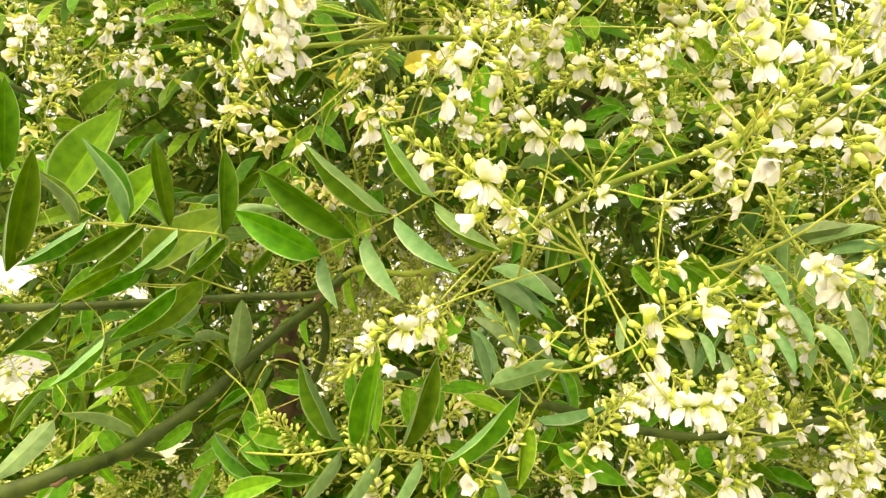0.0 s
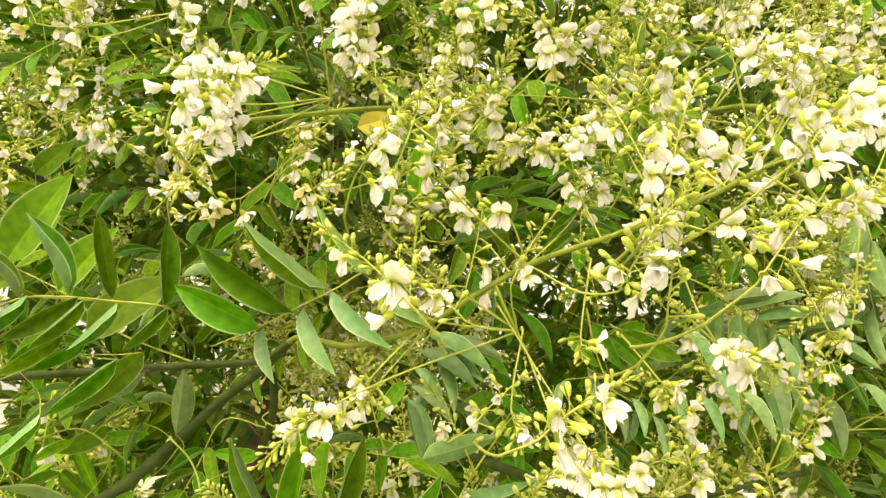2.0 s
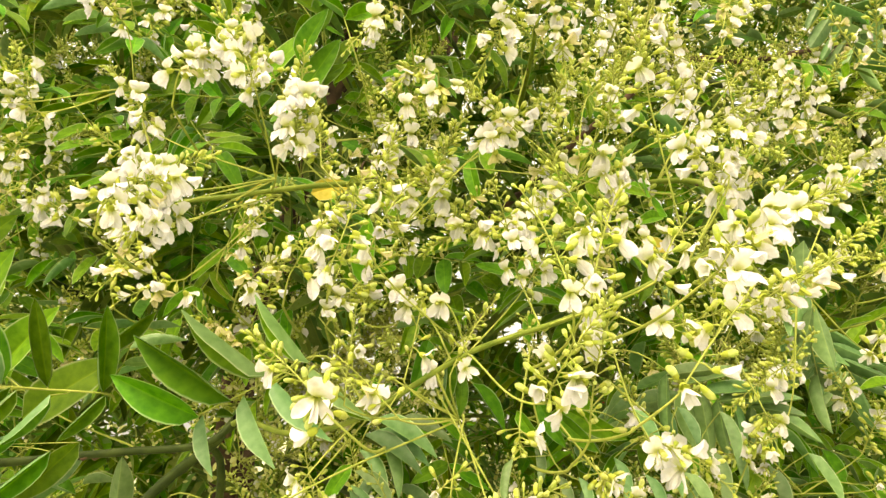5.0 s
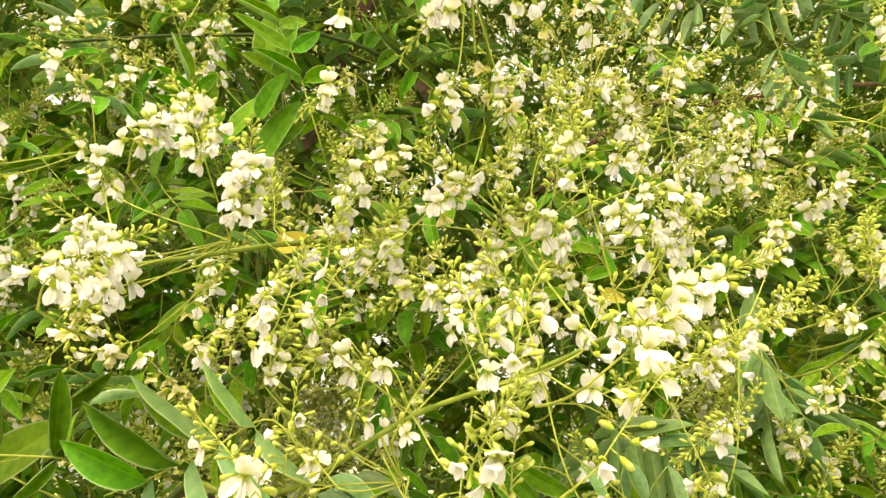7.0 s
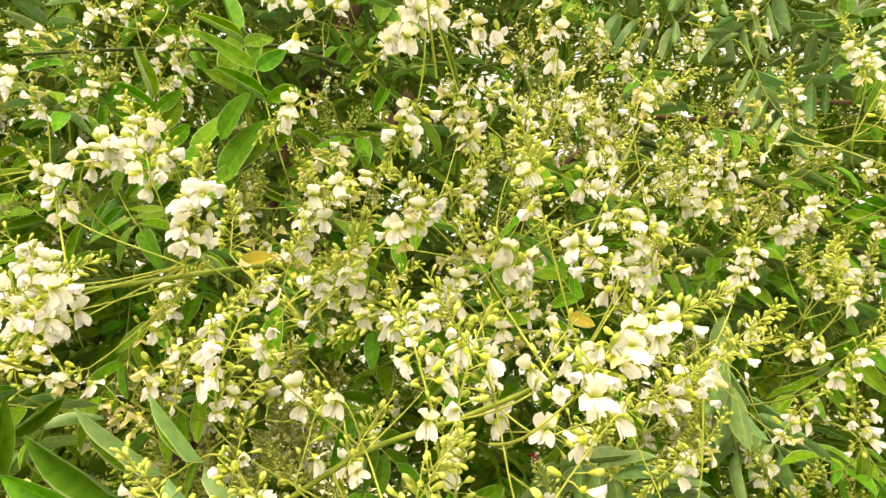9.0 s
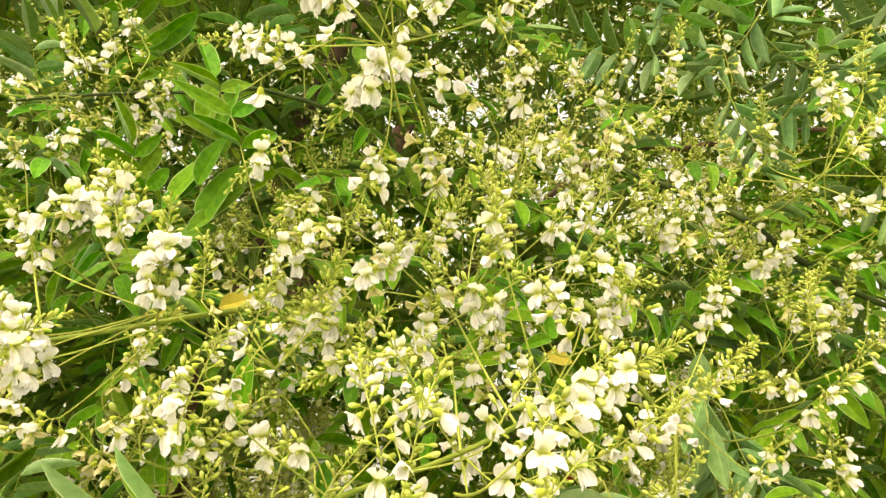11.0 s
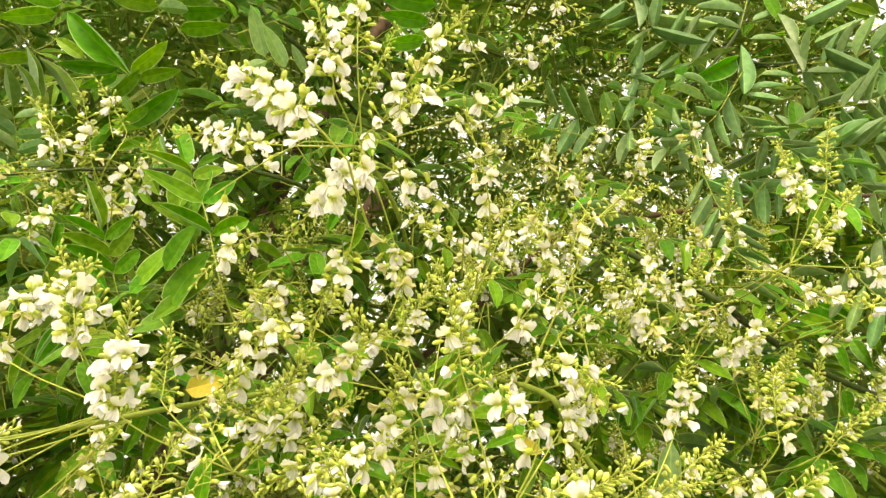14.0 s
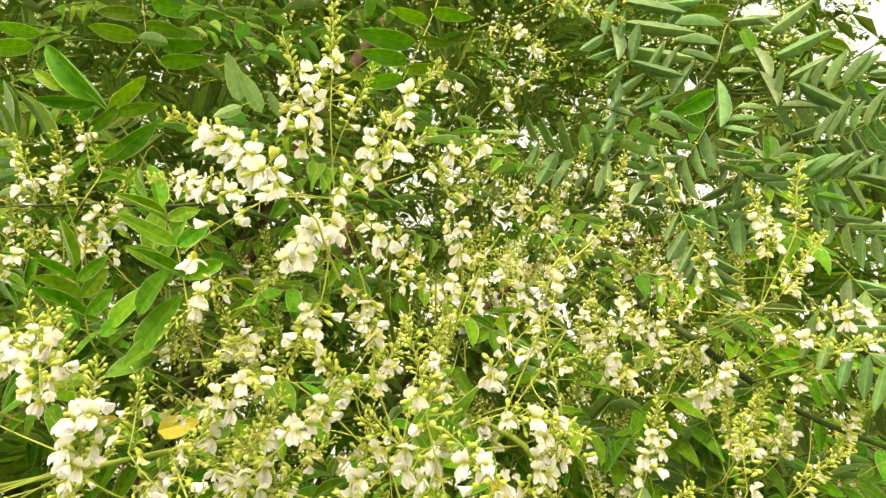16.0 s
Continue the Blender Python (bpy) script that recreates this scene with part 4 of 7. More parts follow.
raceme(spray, spray.location, (0.149, 0.441, 1.759), (0.175, 0.411, 1.797), 4, 8, 0.10)
spray = panicle((0.148, 0.370, 1.725), (0.151, 0.363, 1.725))
raceme(spray, spray.location, (0.137, 0.381, 1.764), (0.120, 0.351, 1.812), 6, 5, 0.10)
raceme(spray, spray.location, (0.188, 0.291, 1.734), (0.233, 0.321, 1.785), 4, 4, 0.05)
spray = panicle((0.180, 0.355, 1.734), (0.180, 0.352, 1.735))
raceme(spray, spray.location, (0.164, 0.277, 1.741), (0.137, 0.275, 1.791), 3, 5, 0.00)
raceme(spray, spray.location, (0.200, 0.319, 1.714), (0.259, 0.331, 1.728), 4, 10, 0.05)
raceme(spray, spray.location, (0.191, 0.331, 1.662), (0.231, 0.331, 1.636), 6, 4, 0.00)
spray = panicle((0.229, 0.340, 1.757), (0.230, 0.337, 1.756))
raceme(spray, spray.location, (0.250, 0.321, 1.801), (0.218, 0.353, 1.848), 8, 6, 0.05)
raceme(spray, spray.location, (0.282, 0.398, 1.812), (0.329, 0.426, 1.862), 7, 5, 0.05)
raceme(spray, spray.location, (0.206, 0.312, 1.840), (0.193, 0.300, 1.901), 3, 11, 0.10)
raceme(spray, spray.location, (0.241, 0.298, 1.755), (0.287, 0.274, 1.779), 6, 12, 0.05)
raceme(spray, spray.location, (0.259, 0.327, 1.730), (0.322, 0.345, 1.759), 9, 4, 0.10)
raceme(spray, spray.location, (0.280, 0.416, 1.755), (0.320, 0.436, 1.815), 6, 4, 0.10)
spray = panicle((0.099, 0.390, 1.674), (0.086, 0.382, 1.701))
raceme(spray, spray.location, (0.020, 0.355, 1.731), (0.034, 0.377, 1.780), 3, 5, 0.10)
raceme(spray, spray.location, (0.036, 0.341, 1.682), (0.041, 0.351, 1.736), 4, 5, 0.05)
raceme(spray, spray.location, (0.065, 0.336, 1.674), (0.028, 0.346, 1.711), 1, 3, 0.00)
raceme(spray, spray.location, (0.067, 0.361, 1.695), (0.079, 0.371, 1.749), 1, 2, 0.00)
raceme(spray, spray.location, (0.093, 0.363, 1.698), (0.124, 0.369, 1.744), 1, 3, 0.00)
raceme(spray, spray.location, (0.131, 0.349, 1.590), (0.168, 0.331, 1.607), 6, 4, 0.00)
raceme(spray, spray.location, (0.004, 0.331, 1.635), (-0.032, 0.317, 1.606), 4, 7, 0.00)
spray = panicle((0.194, 0.440, 1.573), (0.206, 0.460, 1.568))
raceme(spray, spray.location, (0.211, 0.412, 1.618), (0.172, 0.400, 1.651), 3, 4, 0.00)
raceme(spray, spray.location, (0.144, 0.413, 1.599), (0.096, 0.399, 1.582), 6, 8, 0.00)
raceme(spray, spray.location, (0.213, 0.431, 1.585), (0.219, 0.471, 1.629), 4, 8, 0.05)
raceme(spray, spray.location, (0.240, 0.445, 1.569), (0.232, 0.481, 1.603), 4, 6, 0.05)
spray = panicle((0.275, 0.460, 1.586), (0.267, 0.453, 1.580))
raceme(spray, spray.location, (0.337, 0.459, 1.688), (0.384, 0.473, 1.734), 4, 8, 0.05)
raceme(spray, spray.location, (0.287, 0.453, 1.594), (0.328, 0.465, 1.633), 4, 9, 0.05)
raceme(spray, spray.location, (0.246, 0.475, 1.654), (0.227, 0.469, 1.700), 3, 9, 0.05)
raceme(spray, spray.location, (0.261, 0.449, 1.623), (0.238, 0.463, 1.659), 4, 10, 0.05)
spray = panicle((-0.331, 0.550, 1.850), (-0.357, 0.592, 1.860))
raceme(spray, spray.location, (-0.261, 0.498, 1.880), (-0.223, 0.474, 1.919), 6, 5, 0.20)
raceme(spray, spray.location, (-0.285, 0.599, 1.927), (-0.237, 0.573, 1.957), 4, 5, 0.10)
raceme(spray, spray.location, (-0.312, 0.588, 1.888), (-0.329, 0.624, 1.962), 5, 4, 0.20)
spray = panicle((-0.021, 0.440, 1.837), (-0.030, 0.440, 1.839))
raceme(spray, spray.location, (-0.085, 0.438, 1.774), (-0.131, 0.442, 1.759), 6, 3, 0.20)
raceme(spray, spray.location, (-0.132, 0.447, 1.814), (-0.193, 0.477, 1.860), 5, 7, 0.20)
spray = panicle((0.198, 0.440, 1.848), (0.294, 0.487, 1.853))
raceme(spray, spray.location, (0.242, 0.389, 1.938), (0.283, 0.423, 2.018), 6, 3, 0.20)
raceme(spray, spray.location, (0.256, 0.393, 1.887), (0.308, 0.409, 1.941), 5, 5, 0.10)
raceme(spray, spray.location, (0.102, 0.482, 1.875), (0.062, 0.450, 1.845), 6, 8, 0.15)
raceme(spray, spray.location, (0.159, 0.454, 1.895), (0.116, 0.458, 1.939), 3, 16, 0.10)
raceme(spray, spray.location, (0.221, 0.468, 1.932), (0.278, 0.504, 1.982), 2, 13, 0.10)
raceme(spray, spray.location, (0.219, 0.423, 1.876), (0.234, 0.429, 1.946), 3, 16, 0.05)
raceme(spray, spray.location, (0.181, 0.453, 1.899), (0.209, 0.459, 1.965), 3, 8, 0.10)
spray = panicle((0.351, 0.470, 1.951), (0.286, 0.500, 1.870))
raceme(spray, spray.location, (0.322, 0.518, 1.936), (0.371, 0.554, 2.004), 4, 4, 0.10)
raceme(spray, spray.location, (0.297, 0.488, 1.998), (0.342, 0.524, 2.080), 3, 4, 0.50)
raceme(spray, spray.location, (0.327, 0.523, 1.976), (0.308, 0.489, 2.020), 4, 6, 0.10)
spray = panicle((-0.140, 0.450, 1.930), (-0.097, 0.422, 1.824))
raceme(spray, spray.location, (-0.147, 0.436, 1.978), (-0.188, 0.420, 2.011), 6, 6, 0.10)
raceme(spray, spray.location, (-0.217, 0.457, 1.913), (-0.239, 0.455, 1.973), 6, 5, 0.10)
raceme(spray, spray.location, (-0.259, 0.457, 1.924), (-0.290, 0.455, 1.980), 4, 4, 0.20)
spray = panicle((-0.184, 0.550, 2.111), (-0.177, 0.560, 2.118))
raceme(spray, spray.location, (-0.239, 0.597, 2.112), (-0.299, 0.615, 2.171), 5, 3, 0.30)
raceme(spray, spray.location, (-0.208, 0.481, 2.066), (-0.140, 0.457, 2.067), 5, 4, 0.30)
spray = panicle((0.528, 0.470, 1.965), (0.549, 0.620, 1.991))
raceme(spray, spray.location, (0.521, 0.510, 2.005), (0.507, 0.472, 2.063), 5, 12, 0.10)
raceme(spray, spray.location, (0.544, 0.436, 1.971), (0.615, 0.442, 2.039), 5, 14, 0.05)
raceme(spray, spray.location, (0.478, 0.481, 1.976), (0.442, 0.471, 2.030), 6, 4, 0.10)
raceme(spray, spray.location, (0.573, 0.433, 1.915), (0.674, 0.459, 1.936), 4, 8, 0.10)
spray = panicle((-0.022, 0.420, 1.841), (-0.030, 0.440, 1.839))
raceme(spray, spray.location, (-0.020, 0.337, 1.869), (-0.053, 0.361, 1.937), 9, 10, 0.08)
raceme(spray, spray.location, (-0.005, 0.350, 1.869), (-0.038, 0.358, 1.929), 5, 6, 0.10)
raceme(spray, spray.location, (-0.080, 0.373, 1.816), (-0.118, 0.359, 1.848), 10, 5, 0.05)
raceme(spray, spray.location, (-0.080, 0.385, 1.808), (-0.095, 0.347, 1.769), 11, 4, 0.05)
raceme(spray, spray.location, (-0.094, 0.396, 1.786), (-0.137, 0.416, 1.756), 6, 3, 0.70)
raceme(spray, spray.location, (-0.119, 0.439, 1.888), (-0.161, 0.451, 1.948), 8, 9, 0.10)
spray = panicle((0.135, 0.464, 2.108), (0.131, 0.544, 2.099), "single flower spike with a few buds on a thin stalk")
raceme(spray, spray.location, (0.145, 0.441, 2.135), (0.176, 0.451, 2.227), 2, 9, 0.10)
spray = panicle((0.141, 0.266, 1.950), (0.152, 0.343, 1.946), "single flower spike with a few buds on a thin stalk")
raceme(spray, spray.location, (0.118, 0.251, 1.970), (0.042, 0.285, 2.035), 16, 13, 0.05)
spray = panicle((0.097, 0.459, 1.951), (0.101, 0.546, 1.962), "single flower spike with a few buds on a thin stalk")
raceme(spray, spray.location, (0.088, 0.421, 1.935), (0.057, 0.381, 1.884), 7, 6, 0.30)
spray = panicle((0.074, 0.444, 1.988), (0.078, 0.529, 1.999), "single flower spike with a few buds on a thin stalk")
raceme(spray, spray.location, (0.064, 0.409, 1.973), (0.030, 0.383, 1.921), 6, 6, 0.10)
spray = panicle((0.220, 0.361, 1.950), (0.228, 0.444, 1.949), "single flower spike with a few buds on a thin stalk")
raceme(spray, spray.location, (0.202, 0.332, 1.959), (0.142, 0.320, 1.992), 6, 3, 0.10)
spray = panicle((0.238, 0.420, 1.945), (0.245, 0.498, 1.943), "single flower spike with a few buds on a thin stalk")
raceme(spray, spray.location, (0.222, 0.402, 1.960), (0.169, 0.430, 2.010), 7, 3, 0.20)
spray = panicle((0.236, 0.533, 1.956), (0.233, 0.615, 1.951), "single flower spike with a few buds on a thin stalk")
raceme(spray, spray.location, (0.242, 0.507, 1.975), (0.261, 0.505, 2.041), 6, 3, 0.30)
spray = panicle((0.242, 0.378, 1.949), (0.245, 0.461, 1.943), "single flower spike with a few buds on a thin stalk")
raceme(spray, spray.location, (0.238, 0.350, 1.972), (0.222, 0.342, 2.046), 6, 3, 0.20)
spray = panicle((0.291, 0.475, 2.314), (0.283, 0.561, 2.328), "single flower spike with a few buds on a thin stalk")
raceme(spray, spray.location, (0.308, 0.441, 2.290), (0.366, 0.411, 2.211), 4, 7, 0.30)
spray = panicle((0.343, 0.460, 2.323), (0.332, 0.542, 2.330), "single flower spike with a few buds on a thin stalk")
raceme(spray, spray.location, (0.368, 0.435, 2.318), (0.451, 0.437, 2.300), 2, 14, 0.10)
spray = panicle((0.277, 0.476, 2.177), (0.267, 0.560, 2.177), "single flower spike with a few buds on a thin stalk")
raceme(spray, spray.location, (0.298, 0.445, 2.187), (0.368, 0.427, 2.220), 4, 4, 0.20)
spray = panicle((0.275, 0.496, 2.174), (0.280, 0.582, 2.170), "single flower spike with a few buds on a thin stalk")
raceme(spray, spray.location, (0.263, 0.461, 2.191), (0.224, 0.431, 2.247), 4, 3, 0.10)
spray = panicle((0.407, 0.625, 2.149), (0.402, 0.706, 2.142), "single flower spike with a few buds on a thin stalk")
raceme(spray, spray.location, (0.420, 0.602, 2.174), (0.464, 0.610, 2.257), 3, 4, 0.20)
spray = panicle((0.495, 0.518, 2.070), (0.495, 0.600, 2.063), "single flower spike with a few buds on a thin stalk")
raceme(spray, spray.location, (0.496, 0.494, 2.096), (0.498, 0.498, 2.183), 4, 3, 0.10)
spray = panicle((0.396, 0.636, 2.071), (0.397, 0.722, 2.066), "single flower spike with a few buds on a thin stalk")
raceme(spray, spray.location, (0.396, 0.601, 2.091), (0.396, 0.571, 2.157), 5, 12, 0.20)
spray = panicle((0.395, 0.582, 1.978), (0.391, 0.665, 1.989), "single flower spike with a few buds on a thin stalk")
raceme(spray, spray.location, (0.404, 0.554, 1.963), (0.432, 0.548, 1.911), 6, 8, 0.20)
spray = panicle((0.566, 0.614, 1.995), (0.576, 0.701, 2.007), "single flower spike with a few buds on a thin stalk")
raceme(spray, spray.location, (0.544, 0.578, 1.978), (0.473, 0.544, 1.920), 5, 5, 0.30)
spray = panicle((0.653, 0.635, 1.992), (0.661, 0.720, 1.992), "single flower spike with a few buds on a thin stalk")
raceme(spray, spray.location, (0.634, 0.600, 2.003), (0.574, 0.572, 2.037), 5, 6, 0.10)
spray = panicle((0.578, 0.584, 1.830), (0.576, 0.668, 1.826), "single flower spike with a few buds on a thin stalk")
raceme(spray, spray.location, (0.583, 0.553, 1.846), (0.601, 0.535, 1.901), 5, 10, 0.10)
spray = panicle((0.526, 0.574, 1.825), (0.524, 0.652, 1.821), "single flower spike with a few buds on a thin stalk")
raceme(spray, spray.location, (0.532, 0.554, 1.843), (0.549, 0.578, 1.904), 3, 9, 0.10)
spray = panicle((0.643, 0.595, 1.837), (0.639, 0.681, 1.835), "single flower spike with a few buds on a thin stalk")
raceme(spray, spray.location, (0.652, 0.561, 1.850), (0.684, 0.535, 1.896), 3, 13, 0.10)
spray = panicle((-0.098, 0.506, 2.057), (-0.097, 0.590, 2.053), "single flower spike with a few buds on a thin stalk")
raceme(spray, spray.location, (-0.102, 0.475, 2.077), (-0.116, 0.457, 2.141), 4, 7, 0.10)
spray = panicle((-0.101, 0.543, 2.037), (-0.105, 0.630, 2.036), "single flower spike with a few buds on a thin stalk")
raceme(spray, spray.location, (-0.090, 0.505, 2.050), (-0.053, 0.467, 2.091), 6, 4, 0.20)
spray = panicle((-0.127, 0.590, 2.014), (-0.125, 0.669, 2.008), "single flower spike with a few buds on a thin stalk")
raceme(spray, spray.location, (-0.133, 0.568, 2.036), (-0.154, 0.584, 2.109), 5, 3, 0.30)
spray = panicle((-0.045, 0.532, 2.012), (-0.036, 0.609, 2.007), "single flower spike with a few buds on a thin stalk")
raceme(spray, spray.location, (-0.065, 0.517, 2.031), (-0.132, 0.555, 2.095), 6, 3, 0.40)
spray = panicle((-0.064, 0.490, 1.817), (-0.069, 0.572, 1.817), "single flower spike with a few buds on a thin stalk")
raceme(spray, spray.location, (-0.053, 0.463, 1.826), (-0.018, 0.459, 1.855), 4, 7, 0.10)
spray = panicle((0.458, 0.453, 1.789), (0.456, 0.533, 1.785), "single flower spike with a few buds on a thin stalk")
raceme(spray, spray.location, (0.464, 0.430, 1.806), (0.483, 0.442, 1.866), 2, 10, 0.10)
spray = panicle((0.550, 0.545, 1.799), (0.543, 0.629, 1.799), "single flower spike with a few buds on a thin stalk")
raceme(spray, spray.location, (0.564, 0.514, 1.809), (0.613, 0.498, 1.842), 2, 12, 0.10)
spray = panicle((-0.077, 0.483, 1.784), (-0.082, 0.566, 1.783), "single flower spike with a few buds on a thin stalk")
raceme(spray, spray.location, (-0.066, 0.455, 1.794), (-0.029, 0.447, 1.829), 3, 4, 0.20)
spray = panicle((0.025, 0.347, 1.738), (0.023, 0.427, 1.735), "single flower spike with a few buds on a thin stalk")
raceme(spray, spray.location, (0.030, 0.324, 1.754), (0.046, 0.334, 1.807), 4, 6, 0.05)
spray = panicle((-0.003, 0.368, 1.740), (-0.007, 0.451, 1.738), "single flower spike with a few buds on a thin stalk")
raceme(spray, spray.location, (0.006, 0.340, 1.753), (0.035, 0.332, 1.795), 4, 5, 0.05)
spray = panicle((-0.043, 0.410, 1.747), (-0.047, 0.490, 1.747), "single flower spike with a few buds on a thin stalk")
raceme(spray, spray.location, (-0.033, 0.389, 1.757), (-0.001, 0.405, 1.791), 4, 5, 0.10)
spray = panicle((-0.056, 0.524, 1.724), (-0.050, 0.605, 1.723), "single flower spike with a few buds on a thin stalk")
raceme(spray, spray.location, (-0.068, 0.501, 1.736), (-0.108, 0.511, 1.775), 8, 2, 0.90)
spray = panicle((-0.043, 0.464, 1.732), (-0.046, 0.547, 1.730), "single flower spike with a few buds on a thin stalk")
raceme(spray, spray.location, (-0.036, 0.437, 1.745), (-0.013, 0.431, 1.788), 3, 4, 0.10)
spray = panicle((0.019, 0.391, 1.731), (0.014, 0.470, 1.731), "single flower spike with a few buds on a thin stalk")
raceme(spray, spray.location, (0.030, 0.369, 1.742), (0.065, 0.383, 1.777), 3, 7, 0.05)
spray = panicle((0.081, 0.495, 1.695), (0.077, 0.580, 1.693), "single flower spike with a few buds on a thin stalk")
raceme(spray, spray.location, (0.090, 0.460, 1.706), (0.122, 0.432, 1.743), 2, 4, 0.00)
spray = panicle((0.141, 0.271, 1.703), (0.143, 0.349, 1.699), "single flower spike with a few buds on a thin stalk")
raceme(spray, spray.location, (0.137, 0.253, 1.721), (0.123, 0.279, 1.778), 3, 4, 0.05)
spray = panicle((0.141, 0.285, 1.704), (0.138, 0.366, 1.701), "single flower spike with a few buds on a thin stalk")
raceme(spray, spray.location, (0.147, 0.260, 1.720), (0.167, 0.264, 1.774), 2, 5, 0.00)
spray = panicle((0.206, 0.443, 1.716), (0.210, 0.528, 1.714), "single flower spike with a few buds on a thin stalk")
raceme(spray, spray.location, (0.196, 0.409, 1.728), (0.164, 0.381, 1.770), 6, 4, 0.10)
spray = panicle((0.225, 0.469, 1.761), (0.230, 0.554, 1.760), "single flower spike with a few buds on a thin stalk")
raceme(spray, spray.location, (0.215, 0.435, 1.774), (0.181, 0.411, 1.815), 6, 6, 0.20)
spray = panicle((0.182, 0.269, 1.715), (0.175, 0.348, 1.713), "single flower spike with a few buds on a thin stalk")
raceme(spray, spray.location, (0.198, 0.248, 1.729), (0.249, 0.264, 1.775), 10, 4, 0.05)
spray = panicle((0.474, 0.473, 1.769), (0.481, 0.554, 1.770), "single flower spike with a few buds on a thin stalk")
raceme(spray, spray.location, (0.460, 0.449, 1.774), (0.411, 0.457, 1.793), 5, 8, 0.05)
spray = panicle((0.453, 0.483, 1.747), (0.449, 0.570, 1.746), "single flower spike with a few buds on a thin stalk")
raceme(spray, spray.location, (0.460, 0.445, 1.756), (0.485, 0.407, 1.787), 5, 6, 0.05)
spray = panicle((0.491, 0.509, 1.687), (0.494, 0.596, 1.684), "single flower spike with a few buds on a thin stalk")
raceme(spray, spray.location, (0.485, 0.473, 1.702), (0.466, 0.439, 1.753), 5, 8, 0.05)
spray = panicle((0.451, 0.564, 1.664), (0.456, 0.649, 1.662), "single flower spike with a few buds on a thin stalk")
raceme(spray, spray.location, (0.441, 0.529, 1.677), (0.406, 0.503, 1.721), 4, 12, 0.10)
spray = panicle((-0.086, 0.389, 1.881), (-0.090, 0.467, 1.879), "single flower spike with a few buds on a thin stalk")
raceme(spray, spray.location, (-0.075, 0.369, 1.895), (-0.041, 0.391, 1.941), 10, 10, 0.05)
spray = panicle((-0.187, 0.558, 2.012), (-0.194, 0.644, 2.012), "single flower spike with a few buds on a thin stalk")
raceme(spray, spray.location, (-0.172, 0.522, 2.020), (-0.121, 0.490, 2.048), 3, 10, 0.20)
spray = panicle((0.384, 0.560, 1.711), (0.385, 0.647, 1.709), "single flower spike with a few buds on a thin stalk")
raceme(spray, spray.location, (0.383, 0.524, 1.726), (0.377, 0.488, 1.776), 3, 8, 0.10)
spray = panicle((-0.011, 0.510, 1.812), (-0.016, 0.595, 1.811), "single flower spike with a few buds on a thin stalk")
raceme(spray, spray.location, (0.000, 0.477, 1.823), (0.037, 0.455, 1.860), 4, 6, 0.10)
spray = panicle((-0.181, 0.510, 1.831), (-0.171, 0.587, 1.830), "single flower spike with a few buds on a thin stalk")
raceme(spray, spray.location, (-0.203, 0.496, 1.843), (-0.276, 0.536, 1.883), 9, 5, 0.10)
spray = panicle((-0.372, 0.800, 1.861), (-0.372, 0.884, 1.859), "single flower spike with a few buds on a thin stalk")
raceme(spray, spray.location, (-0.373, 0.767, 1.876), (-0.376, 0.745, 1.924), 3, 4, 0.20)
spray = panicle((-0.085, 0.308, 1.766), (-0.090, 0.386, 1.765), "single flower spike with a few buds on a thin stalk")
raceme(spray, spray.location, (-0.073, 0.291, 1.777), (-0.034, 0.321, 1.814), 12, 10, 0.05)
spray = panicle((-0.147, 0.474, 1.761), (-0.148, 0.551, 1.757), "single flower spike with a few buds on a thin stalk")
raceme(spray, spray.location, (-0.145, 0.459, 1.779), (-0.137, 0.493, 1.839), 7, 4, 0.60)
spray = panicle((0.142, 0.305, 1.649), (0.141, 0.390, 1.647), "single flower spike with a few buds on a thin stalk")
raceme(spray, spray.location, (0.144, 0.270, 1.663), (0.149, 0.242, 1.711), 1, 6, 0.00)
spray = panicle((0.166, 0.286, 1.665), (0.158, 0.363, 1.662), "single flower spike with a few buds on a thin stalk")
raceme(spray, spray.location, (0.183, 0.269, 1.680), (0.240, 0.303, 1.730), 3, 3, 0.00)
spray = panicle((0.078, 0.309, 1.610), (0.072, 0.389, 1.611), "single flower spike with a few buds on a thin stalk")
raceme(spray, spray.location, (0.092, 0.286, 1.618), (0.137, 0.298, 1.643), 3, 11, 0.00)
spray = panicle((0.058, 0.385, 1.612), (0.052, 0.464, 1.611), "single flower spike with a few buds on a thin stalk")
raceme(spray, spray.location, (0.070, 0.367, 1.621), (0.109, 0.391, 1.652), 2, 4, 0.00)
spray = panicle((0.074, 0.421, 1.591), (0.077, 0.501, 1.590), "single flower spike with a few buds on a thin stalk")
raceme(spray, spray.location, (0.068, 0.399, 1.604), (0.046, 0.413, 1.645), 2, 3, 0.00)
spray = panicle((0.050, 0.290, 1.662), (0.056, 0.368, 1.660), "single flower spike with a few buds on a thin stalk")
raceme(spray, spray.location, (0.038, 0.273, 1.674), (-0.005, 0.303, 1.714), 4, 9, 0.00)
spray = panicle((0.168, 0.475, 1.680), (0.169, 0.559, 1.677), "single flower spike with a few buds on a thin stalk")
raceme(spray, spray.location, (0.163, 0.444, 1.695), (0.150, 0.428, 1.743), 1, 4, 0.00)
spray = panicle((0.080, 0.420, 1.548), (0.077, 0.505, 1.547), "single flower spike with a few buds on a thin stalk")
raceme(spray, spray.location, (0.087, 0.387, 1.559), (0.111, 0.363, 1.597), 4, 6, 0.00)
spray = panicle((0.203, 0.488, 1.529), (0.202, 0.570, 1.526), "single flower spike with a few buds on a thin stalk")
raceme(spray, spray.location, (0.205, 0.460, 1.542), (0.212, 0.452, 1.588), 5, 6, 0.05)
